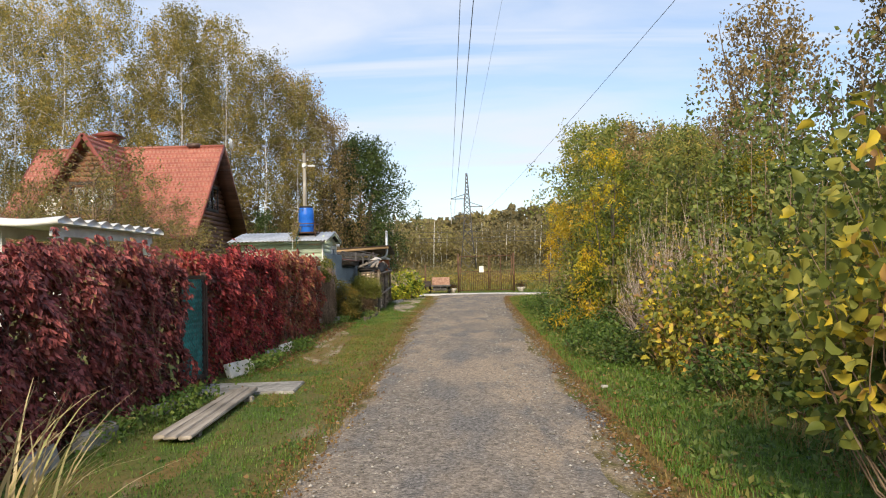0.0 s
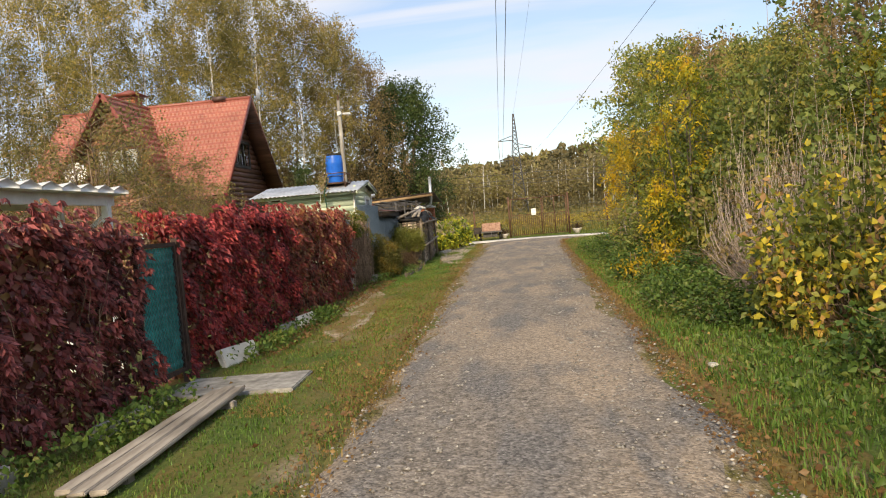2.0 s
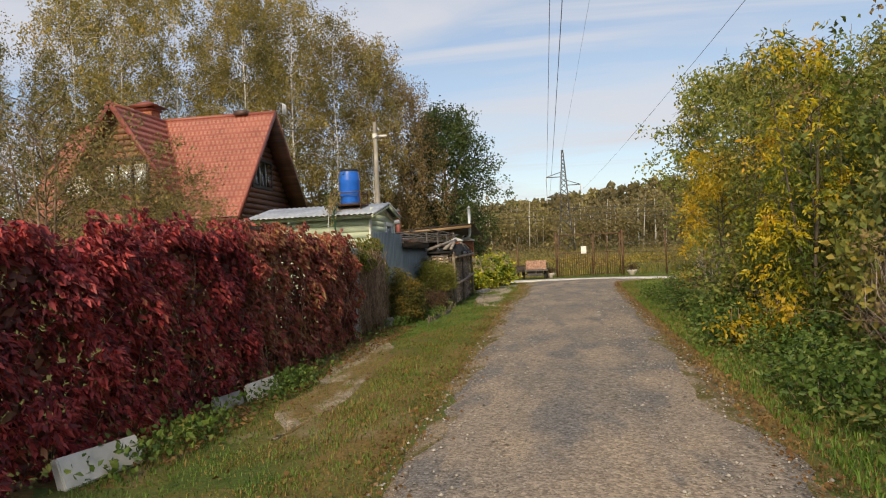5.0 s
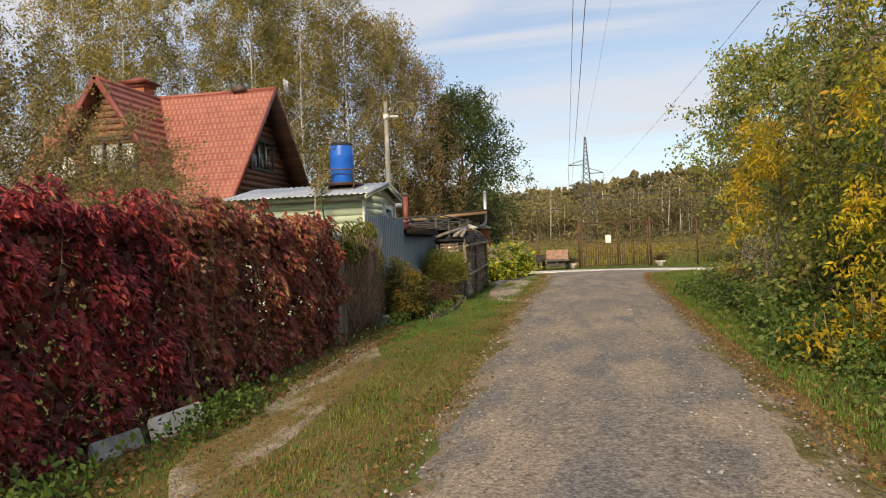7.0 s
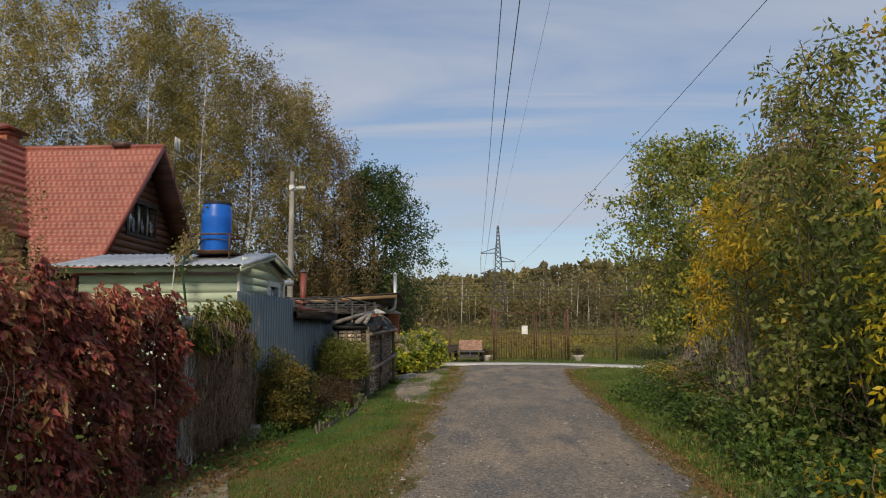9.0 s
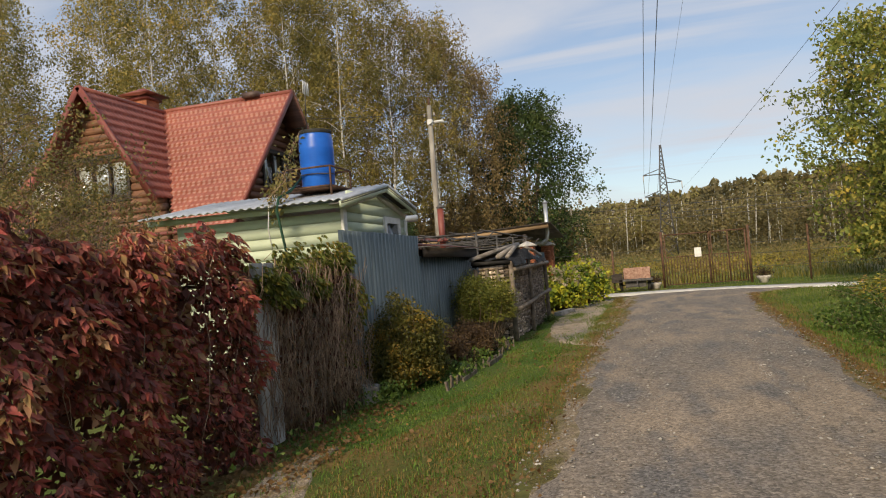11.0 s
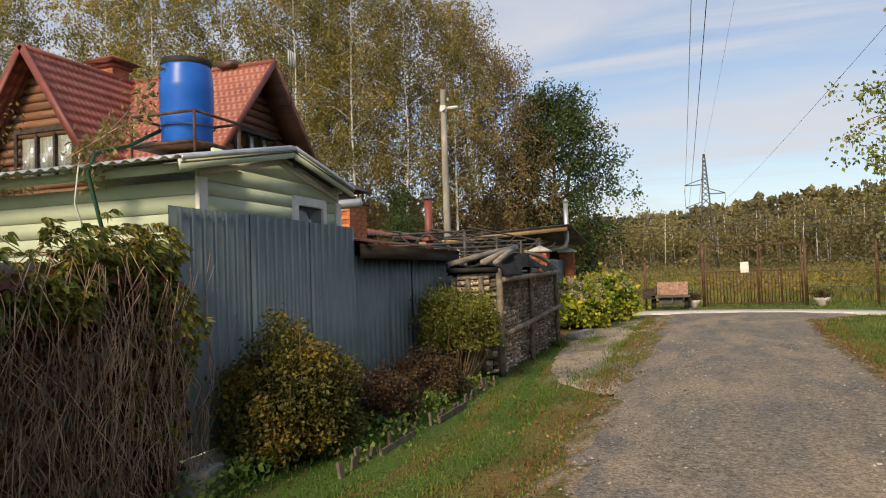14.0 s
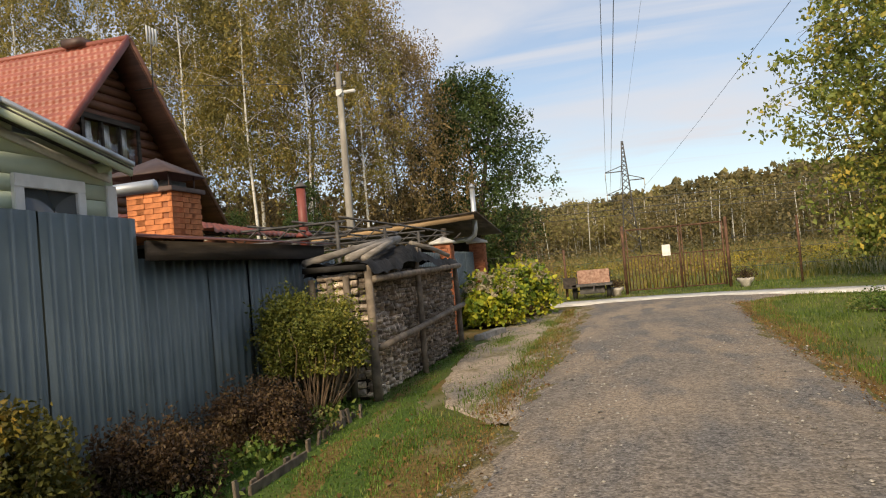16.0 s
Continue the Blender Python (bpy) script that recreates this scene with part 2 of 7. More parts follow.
M_SAND = ground_mat("sandy_edge", [((0.25, 0.195, 0.145), (0.53, 0.435, 0.335), 1, 0, 0), ((0.12, 0.105, 0.05), (0.24, 0.20, 0.095), 1.6, 0.58, 0.06), ((0.11, 0.10, 0.088), (0.30, 0.27, 0.235), 1.1, 0.55, 0.1)], fine=30.0, stone=60.0)
M_SOIL = ground_mat("meadow_ground", [((0.08, 0.09, 0.022), (0.18, 0.175, 0.05), 1, 0, 0), ((0.13, 0.105, 0.04), (0.27, 0.21, 0.085), 0.25, 0.52, 0.12), ((0.055, 0.085, 0.015), (0.12, 0.17, 0.035), 0.12, 0.52, 0.1)], fine=9.0)
M_CONC = mat("old_concrete", [(0.3, (0.17, 0.16, 0.145)), (0.7, (0.36, 0.345, 0.315))], 9, bump=0.4, big=0.3)
M_PALE = mat("pale_concrete", [(0.3, (0.48, 0.46, 0.42)), (0.7, (0.66, 0.64, 0.60))], 5, bump=0.3, big=0.2)
M_ROOF = mat("red_metal_tile", [(0.3, (0.27, 0.082, 0.058)), (0.7, (0.36, 0.125, 0.088))], 2.5, rough=0.42, bump=0.05, big=0.14)
M_TRIMRED = mat("dark_red_trim", [(0.3, (0.19, 0.05, 0.04)), (0.7, (0.26, 0.075, 0.06))], 4, rough=0.5, bump=0.05, big=0.15)
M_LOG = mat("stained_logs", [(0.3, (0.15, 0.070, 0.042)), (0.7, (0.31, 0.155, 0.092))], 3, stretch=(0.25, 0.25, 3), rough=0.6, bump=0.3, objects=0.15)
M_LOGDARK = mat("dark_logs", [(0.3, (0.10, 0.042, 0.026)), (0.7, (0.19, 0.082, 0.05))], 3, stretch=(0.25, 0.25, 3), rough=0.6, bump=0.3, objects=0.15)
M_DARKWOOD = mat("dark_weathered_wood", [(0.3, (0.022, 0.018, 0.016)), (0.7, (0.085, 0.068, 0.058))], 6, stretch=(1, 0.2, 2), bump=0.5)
M_GREYWOOD = mat("grey_weathered_wood", [(0.3, (0.17, 0.145, 0.12)), (0.7, (0.36, 0.32, 0.275))], 7, stretch=(1.5, 0.25, 1.5), bump=0.6, islands=0.2)
M_POLEWOOD = mat("bark_poles", [(0.3, (0.10, 0.078, 0.06)), (0.7, (0.27, 0.22, 0.17))], 7, bump=0.6, objects=0.2)
M_WHITE = mat("white_paint", [(0.3, (0.66, 0.66, 0.64)), (0.7, (0.80, 0.80, 0.78))], 6, rough=0.55, bump=0.15, big=0.12)
M_MINT = mat("mint_boards", [(0.3, (0.52, 0.61, 0.46)), (0.7, (0.62, 0.70, 0.54))], 3.5, stretch=(0.5, 0.5, 0.9), rough=0.65, bump=0.04, big=0.12, objects=0.07)
M_GREYFENCE = mat("slate_blue_metal", [(0.3, (0.105, 0.140, 0.148)), (0.7, (0.140, 0.178, 0.183))], 2.0, rough=0.42, bump=0.04, big=0.12, objects=0.05)
M_GALV = mat("galvanised_sheet", [(0.3, (0.42, 0.45, 0.48)), (0.7, (0.62, 0.65, 0.68))], 3, rough=0.4, metal=0.6, bump=0.1, big=0.2)
M_RUST = mat("rusty_iron", [(0.3, (0.06, 0.035, 0.025)), (0.7, (0.17, 0.085, 0.05))], 12, rough=0.75, bump=0.3)
M_IRON = mat("dark_iron", [(0.3, (0.05, 0.05, 0.05)), (0.7, (0.13, 0.12, 0.115))], 10, rough=0.6, bump=0.2)
M_BLUE = mat("blue_plastic", [(0.3, (0.008, 0.11, 0.52)), (0.7, (0.015, 0.16, 0.68))], 3, rough=0.36, bump=0.05, big=0.12)
M_RUBBER = mat("black_rubber", [(0.3, (0.012, 0.012, 0.012)), (0.7, (0.04, 0.04, 0.038))], 8, rough=0.8, bump=0.2)
M_FILM = mat("black_roofing_film", [(0.3, (0.010, 0.010, 0.010)), (0.7, (0.035, 0.033, 0.032))], 5, rough=0.75, bump=0.5, bump_dist=0.03, spec=0.2)
M_TEAL = mat("teal_netting", [(0.3, (0.005, 0.13, 0.135)), (0.7, (0.02, 0.30, 0.285))], 5, rough=0.55, bump=0.3, bump_scale=14, bump_dist=0.02)
M_BRICK = mat("orange_brick", [(0.3, (0.46, 0.155, 0.06)), (0.7, (0.62, 0.235, 0.095))], 14, rough=0.8, bump=0.3, objects=0.14)
M_BRICKRED = mat("red_brick", [(0.3, (0.30, 0.095, 0.05)), (0.7, (0.44, 0.165, 0.085))], 14, rough=0.85, bump=0.3, objects=0.16)
M_MORTAR = mat("mortar", [(0.3, (0.34, 0.125, 0.06)), (0.7, (0.46, 0.18, 0.085))], 20, bump=0.3)
M_BROWNCAP = mat("brown_coated_metal", [(0.3, (0.085, 0.055, 0.048)), (0.7, (0.135, 0.09, 0.078))], 4, rough=0.5, bump=0.05)
M_GLASS = glass_mat("window_glass")
M_CURTAIN = mat("pale_curtain", [(0.3, (0.50, 0.54, 0.50)), (0.7, (0.68, 0.71, 0.67))], 5, stretch=(4, 4, 0.3), bump=0.2)
M_CLAY = mat("whitish_planter", [(0.3, (0.42, 0.38, 0.35)), (0.7, (0.62, 0.58, 0.54))], 8, bump=0.2)
M_BOARD = mat("reddish_board", [(0.3, (0.25, 0.12, 0.08)), (0.7, (0.50, 0.33, 0.26))], 9, bump=0.3)
M_FRESH = mat("fresh_pine_beam", [(0.3, (0.36, 0.23, 0.125)), (0.7, (0.52, 0.36, 0.21))], 5, stretch=(0.3, 2, 2), bump=0.3)
M_LOGEND = mat("split_firewood", [(0.28, (0.16, 0.12, 0.095)), (0.5, (0.46, 0.37, 0.29)), (0.72, (0.78, 0.66, 0.55))], 16, bump=0.6, islands=0.45, objects=0.45)
M_BIRCHBARK = mat("birch_bark", [(0.33, (0.05, 0.045, 0.04)), (0.41, (0.58, 0.56, 0.52)), (0.7, (0.78, 0.76, 0.72))], 3, stretch=(1, 1, 2.5), bump=0.3, big=0.15)
M_BARK = mat("grey_brown_bark", [(0.3, (0.055, 0.045, 0.036)), (0.7, (0.16, 0.135, 0.11))], 9, stretch=(2, 2, 0.4), bump=0.8)
M_TWIG = mat("dry_twigs", [(0.3, (0.13, 0.085, 0.055)), (0.7, (0.33, 0.235, 0.165))], 8, bump=0.2, islands=0.35)
M_WIRE = mat("wire", [(0.3, (0.05, 0.05, 0.055)), (0.7, (0.09, 0.09, 0.095))], 3, rough=0.5, bump=0)
M_CONCPOLE = mat("pole_concrete", [(0.3, (0.22, 0.20, 0.17)), (0.7, (0.34, 0.32, 0.28))], 5, stretch=(1, 1, 0.3), bump=0.3)
M_ASH = mat("grey_wall", [(0.3, (0.34, 0.34, 0.33)), (0.7, (0.54, 0.54, 0.53))], 6, bump=0.4, big=0.3)

M_PALETWIG = mat("grey_bare_twigs", [(0.3, (0.30, 0.235, 0.20)), (0.7, (0.56, 0.46, 0.40))], 8, bump=0.2, islands=0.3)
RED1 = leaf_mat("creeper_red", [(0.0, (0.130, 0.054, 0.054)), (0.3, (0.302, 0.092, 0.089)), (0.6, (0.475, 0.135, 0.130)), (0.84, (0.691, 0.205, 0.189)), (0.93, (0.324, 0.270, 0.108)), (1.0, (0.670, 0.454, 0.281))], trans=0.3, own=0.9, patch=0.3, patch_scale=1.4)
RED2 = leaf_mat("creeper_crimson", [(0.0, (0.10, 0.028, 0.032)), (0.3, (0.26, 0.050, 0.055)), (0.6, (0.47, 0.075, 0.082)), (0.88, (0.70, 0.12, 0.11)), (1.0, (0.42, 0.21, 0.10))], trans=0.28, own=0.9)
RED3 = leaf_mat("creeper_brown", [(0.0, (0.172, 0.068, 0.051)), (0.35, (0.343, 0.103, 0.083)), (0.6, (0.554, 0.124, 0.100)), (0.75, (0.396, 0.170, 0.090)), (0.87, (0.330, 0.217, 0.084)), (1.0, (0.607, 0.310, 0.158))], trans=0.26, own=0.9, patch=0.35, patch_scale=1.6)
M_VINE = mat("old_vine_stems", [(0.3, (0.21, 0.135, 0.09)), (0.7, (0.46, 0.32, 0.22))], 8, bump=0.2, islands=0.45)
# darker copy of the creeper leaves: shade inside the hedge put into the colour
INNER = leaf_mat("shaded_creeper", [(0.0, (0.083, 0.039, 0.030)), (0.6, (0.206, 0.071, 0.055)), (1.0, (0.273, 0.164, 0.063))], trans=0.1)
VINE = leaf_mat("creeper_green", [(0.0, (0.076, 0.099, 0.020)), (0.5, (0.216, 0.247, 0.050)), (0.75, (0.431, 0.313, 0.066)), (0.9, (0.561, 0.215, 0.066)), (1.0, (0.475, 0.099, 0.050))])
BIRCH = leaf_mat("birch_leaves", [(0.0, (0.126, 0.120, 0.042)), (0.45, (0.260, 0.227, 0.074)), (0.75, (0.421, 0.329, 0.096)), (1.0, (0.603, 0.411, 0.114))], trans=0.4, objects=0.25, patch_scale=0.28, own=0.6, patch=0.35)
BROWNLEAF = leaf_mat("rusty_leaves", [(0.0, (0.146, 0.113, 0.055)), (0.5, (0.293, 0.214, 0.095)), (1.0, (0.465, 0.315, 0.129))], trans=0.36, objects=0.2, patch_scale=0.35, own=0.6)
OAK = leaf_mat("oak_leaves", [(0.0, (0.024, 0.044, 0.013)), (0.5, (0.057, 0.097, 0.028)), (1.0, (0.115, 0.150, 0.045))], trans=0.25, patch_scale=0.5)
SHRUB = leaf_mat("thicket_leaves", [(0.0, (0.088, 0.123, 0.030)), (0.45, (0.200, 0.239, 0.055)), (0.75, (0.346, 0.322, 0.076)), (1.0, (0.619, 0.455, 0.097))], patch_scale=0.7, trans=0.35, own=0.6, patch=0.3)
SHRUBDARK = leaf_mat("dark_thicket_leaves", [(0.0, (0.069, 0.104, 0.029)), (0.6, (0.159, 0.208, 0.052)), (1.0, (0.334, 0.318, 0.080))], patch_scale=0.7, trans=0.35, own=0.6)
YELLOW = leaf_mat("yellow_maple_leaves", [(0.0, (0.072, 0.115, 0.020)), (0.35, (0.170, 0.207, 0.030)), (0.55, (0.372, 0.328, 0.030)), (0.8, (0.619, 0.459, 0.028)), (1.0, (0.578, 0.328, 0.030))], trans=0.4, patch=0.6, patch_scale=1.1, own=0.4)
HOP = leaf_mat("climber_leaves", [(0.0, (0.079, 0.111, 0.024)), (0.45, (0.186, 0.216, 0.044)), (0.66, (0.358, 0.341, 0.066)), (0.82, (0.800, 0.604, 0.055)), (0.93, (0.601, 0.355, 0.099)), (1.0, (0.429, 0.249, 0.110))], trans=0.38, patch=0.35, patch_scale=1.3, own=0.75)
GOLD = leaf_mat("golden_maple_leaves", [(0.0, (0.20, 0.22, 0.03)), (0.3, (0.42, 0.33, 0.035)), (0.7, (0.68, 0.45, 0.03)), (1.0, (0.62, 0.34, 0.03))], trans=0.4, patch=0.3, own=0.5)
BARBERRY = leaf_mat("yellowing_shrub_leaves", [(0.0, (0.056, 0.066, 0.020)), (0.5, (0.130, 0.124, 0.031)), (0.8, (0.254, 0.194, 0.040)), (1.0, (0.389, 0.226, 0.044))], own=0.65, patch=0.35, patch_scale=2.5)
CLIPPED = leaf_mat("clipped_shrub_leaves", [(0.0, (0.064, 0.085, 0.019)), (0.5, (0.165, 0.182, 0.039)), (1.0, (0.343, 0.286, 0.058))])
SPIREA = leaf_mat("brown_shrub_leaves", [(0.0, (0.040, 0.026, 0.018)), (0.5, (0.090, 0.055, 0.032)), (1.0, (0.155, 0.105, 0.046))])
HYDR = leaf_mat("hydrangea_leaves", [(0.0, (0.048, 0.090, 0.018)), (0.35, (0.123, 0.190, 0.028)), (0.65, (0.342, 0.380, 0.040)), (1.0, (0.551, 0.500, 0.060))], patch=0.4, patch_scale=2.2, own=0.7)
BLOOM = leaf_mat("faded_blooms", [(0.0, (0.40, 0.36, 0.24)), (0.6, (0.55, 0.48, 0.34)), (1.0, (0.52, 0.36, 0.28))])
GRASS = leaf_mat("grass_blades", [(0.0, (0.063, 0.109, 0.018)), (0.5, (0.132, 0.201, 0.034)), (0.85, (0.218, 0.253, 0.057)), (1.0, (0.345, 0.299, 0.115))], objects=0.0, patch=0.35, patch_scale=0.8)
DRYGRASS = leaf_mat("dry_grass", [(0.0, (0.13, 0.088, 0.028)), (0.5, (0.27, 0.18, 0.055)), (1.0, (0.40, 0.27, 0.09))], objects=0.0)
MEADOW = leaf_mat("meadow_grass", [(0.0, (0.085, 0.105, 0.022)), (0.4, (0.17, 0.18, 0.04)), (0.75, (0.30, 0.25, 0.06)), (1.0, (0.36, 0.26, 0.09))], objects=0.0, patch=0.4, patch_scale=0.12)
NETTLE = leaf_mat("weed_leaves", [(0.0, (0.038, 0.074, 0.016)), (0.5, (0.094, 0.164, 0.033)), (0.85, (0.188, 0.237, 0.057)), (1.0, (0.309, 0.271, 0.091))], objects=0.2, patch=0.3)
FALLEN = leaf_mat("fallen_leaves", [(0.0, (0.12, 0.06, 0.026)), (0.6, (0.25, 0.145, 0.06)), (0.92, (0.34, 0.21, 0.075)), (1.0, (0.44, 0.32, 0.09))], objects=0.0)
FARLEAF = leaf_mat("far_wood_leaves", [(0.0, (0.126, 0.116, 0.059)), (0.35, (0.193, 0.165, 0.077)), (0.7, (0.260, 0.200, 0.092)), (1.0, (0.311, 0.271, 0.097))], objects=0.0, patch=0.6, patch_scale=0.06, trans=0.4)
APPLE = leaf_mat("apple_leaves", [(0.0, (0.088, 0.090, 0.032)), (0.5, (0.199, 0.178, 0.059)), (0.8, (0.311, 0.225, 0.079)), (1.0, (0.431, 0.265, 0.092))], own=0.7, patch_scale=0.8)
PALEREED = leaf_mat("pale_reed_blades", [(0.0, (0.36, 0.27, 0.13)), (0.5, (0.55, 0.44, 0.24)), (1.0, (0.40, 0.42, 0.14))], objects=0.0)

# ---- mesh helpers ----
rng = np.random.default_rng(7)


def tri_mesh(name, v, t, smooth=False):
    me = bpy.data.meshes.new(name)
    v, t = np.asarray(v, np.float32), np.asarray(t, np.int32)
    me.vertices.add(len(v))
    me.vertices.foreach_set("co", v.ravel())
    me.loops.add(t.size)
    me.loops.foreach_set("vertex_index", t.ravel())
    me.polygons.add(len(t))
    me.polygons.foreach_set("loop_start", np.arange(0, t.size, t.shape[1], dtype=np.int32))
    if smooth:
        me.polygons.foreach_set("use_smooth", np.ones(len(t), bool))
    me.update(calc_edges=True)
    return me


def merge(*pieces):
    vs, ts, n = [], [], 0
    for v, t in pieces:
        vs.append(v)
        ts.append(np.asarray(t) + n)
        n += len(v)
    return np.concatenate(vs), np.concatenate(ts)


def unit(a):
    return a / np.maximum(np.linalg.norm(a, axis=-1, keepdims=True), 1e-9)


def leaf_geo(p, d, size, width=0.32, fold=0.18):
    """Pointed leaves folded along the midrib: base p, axis d, length size."""
    n = len(p)
    d = unit(d)
    side = unit(np.cross(d, rng.normal(size=(n, 3))))
    up = np.cross(side, d)
    s = np.broadcast_to(np.asarray(size, float), (n,))[:, None]
    mid = p + d * s * 0.42
    v = np.stack([p, mid + side * s * width + up * s * fold, p + d * s, mid - side * s * width + up * s * fold], 1).reshape(-1, 3)
    b = np.arange(n)[:, None] * 4
    t = np.concatenate([b + [[0, 1, 2]], b + [[0, 2, 3]]])
    return v, t


def broad_geo(p, d, size, width=0.42, droop=0.25):
    """Heart-shaped broad leaves of four facets with a drooping tip."""
    n = len(p)
    d = unit(d)
    side = unit(np.cross(d, rng.normal(size=(n, 3))))
    up = np.cross(side, d)
    s = np.broadcast_to(np.asarray(size, float), (n,))[:, None]
    a, c = p + d * s * 0.12, p + d * s * 0.55
    v = np.stack([p, a + side * s * width, c + side * s * width * 0.85 + up * s * 0.08, p + d * s - up * s * droop,
                  c - side * s * width * 0.85 + up * s * 0.08, a - side * s * width], 1).reshape(-1, 3)
    b = np.arange(n)[:, None] * 6
    t = np.concatenate([b + [[0, 1, 2]], b + [[0, 2, 3]], b + [[0, 3, 4]], b + [[0, 4, 5]]])
    return v, t


def pinnate_geo(p, d, length, leaflet, width=0.2):
    """Compound leaves: two or three pairs of leaflets and an end one along a drooping stalk."""
    n = len(p)
    d = unit(d)
    side = unit(np.cross(d, rng.normal(size=(n, 3))))
    ln = np.broadcast_to(np.asarray(length, float), (n,))[:, None]
    sz = rng.uniform(0.75, 1.2, n) * leaflet
    geos = []
    for f, s in ((0.4, 1), (0.4, -1), (0.72, 1), (0.72, -1), (1.0, 0)):
        base = p + d * ln * f - np.array([0, 0, 1]) * ln * 0.3 * f * f
        geos.append(leaf_geo(base, d * (0.6 if s else 1.0) + side * s + np.array([0, 0, -0.4]), sz * (1.0 if s else 1.2), width, 0.08))
    return merge(*geos)


def blade_geo(p, length, lean, width):
    """Grass blades of two segments that bend over."""
    n = len(p)
    az = rng.uniform(0, 2 * np.pi, n)
    h = np.stack([np.cos(az), np.sin(az), np.zeros(n)], 1)
    s = np.stack([-np.sin(az), np.cos(az), np.zeros(n)], 1) * np.asarray(width)[..., None] * 0.5
    ln = np.asarray(length)[:, None]
    le = np.asarray(lean)[:, None]
    m = p + h * ln * le * 0.3 + np.array([0, 0, 1]) * ln * 0.6
    e = p + h * ln * le + np.array([0, 0, 1]) * ln * (1 - 0.35 * le)
    v = np.stack([p - s, p + s, m + s * 0.7, m - s * 0.7, e], 1).reshape(-1, 3)
    b = np.arange(n)[:, None] * 5
    t = np.concatenate([b + [[0, 1, 2]], b + [[0, 2, 3]], b + [[3, 2, 4]]])
    return v, t


def tube_geo(paths, sides=5):
    """Tapered tubes along polylines: (points, radii)."""
    vs, ts, n = [], [], 0
    ang = np.arange(sides) * 2 * np.pi / sides
    for pts, rad in paths:
        pts = np.asarray(pts, float)
        k = len(pts)
        rad = np.broadcast_to(np.asarray(rad, float), (k,))
        tan = unit(np.gradient(pts, axis=0))
        ref = np.where(np.abs(tan[:, 2:3]) > 0.9, [[1.0, 0, 0]], [[0, 0, 1.0]])
        a = unit(np.cross(tan, ref))
        for i in range(1, k):
            if np.dot(a[i], a[i - 1]) < 0:
                a[i] = -a[i]
        b = np.cross(tan, a)
        ring = pts[:, None] + rad[:, None, None] * (a[:, None] * np.cos(ang)[None, :, None] + b[:, None] * np.sin(ang)[None, :, None])
        vs.append(ring.reshape(-1, 3))
        i0 = (np.arange(k - 1)[:, None] * sides + np.arange(sides)[None]).ravel()
        i1 = (np.arange(k - 1)[:, None] * sides + (np.arange(sides)[None] + 1) % sides).ravel()
        ts += [np.stack([i0, i1, i1 + sides], 1) + n, np.stack([i0, i1 + sides, i0 + sides], 1) + n]
        for end, flip in ((0, True), ((k - 1) * sides, False)):
            f = np.stack([np.full(sides - 2, end), end + np.arange(1, sides - 1), end + np.arange(2, sides)], 1)
            ts.append((f[:, ::-1] if flip else f) + n)
        n += k * sides
    return np.concatenate(vs), np.concatenate(ts)


def box_geo(x0, x1, y0, y1, z0, z1):
    v = np.array([(x, y, z) for z in (z0, z1) for y in (y0, y1) for x in (x0, x1)], float)
    t = np.array([(0, 2, 1), (1, 2, 3), (4, 5, 6), (5, 7, 6), (0, 1, 4), (1, 5, 4), (2, 6, 3), (3, 6, 7), (0, 4, 2), (2, 4, 6), (1, 3, 5), (3, 7, 5)])
    return v, t


def bev_box(name, x0, x1, y0, y1, z0, z1, bevel=0.01, jitter=0.0):
    """A box with rounded edges and, if asked, uneven corners."""
    bm = bmesh.new()
    bmesh.ops.create_cube(bm, size=1)
    for v in bm.verts:
        v.co = Vector(((x0 + x1) / 2 + v.co.x * (x1 - x0), (y0 + y1) / 2 + v.co.y * (y1 - y0), (z0 + z1) / 2 + v.co.z * (z1 - z0)))
        if jitter:
            v.co += Vector([random.uniform(-jitter, jitter) for _ in range(3)])
    bmesh.ops.bevel(bm, geom=bm.edges[:], offset=bevel, segments=2, affect="EDGES")
    me = bpy.data.meshes.new(name)
    bm.to_mesh(me)
    bm.free()
    return me


def lathe(name, prof, sides=28):
    """Turned body: (radius, height) from the bottom up."""
    v, t = [], []
    for r, z in prof:
        for i in range(sides):
            a = 2 * math.pi * i / sides
            v.append((r * math.cos(a), r * math.sin(a), z))
    for k in range(len(prof) - 1):
        for i in range(sides):
            j = (i + 1) % sides
            a, b = k * sides, (k + 1) * sides
            t += [(a + i, a + j, b + j), (a + i, b + j, b + i)]
    return tri_mesh(name, np.array(v), np.array(t), True)


def part(name, me, material, parent, label=""):
    ob = new(name, me)
    if material and not me.materials:
        me.materials.append(material)
    ob.parent = parent
    if label:
        ob["label"] = label
    return ob


def geo_part(name, geo, material, parent, label="", smooth=False):
    return part(name, tri_mesh(name, *geo, smooth), material, parent, label)


def thing(name, label, category, group="", kind="", at=(0, 0, 0)):
    e = new(name)
    e.empty_display_size = 0.2
    e.location = at
    return tagged(e, label, category, group, kind)


def solid(name, me, material, label, category, kind="", group=""):
    ob = new(name, me)
    me.materials.append(material)
    return tagged(ob, label, category, group, kind)

# ---- plants ----


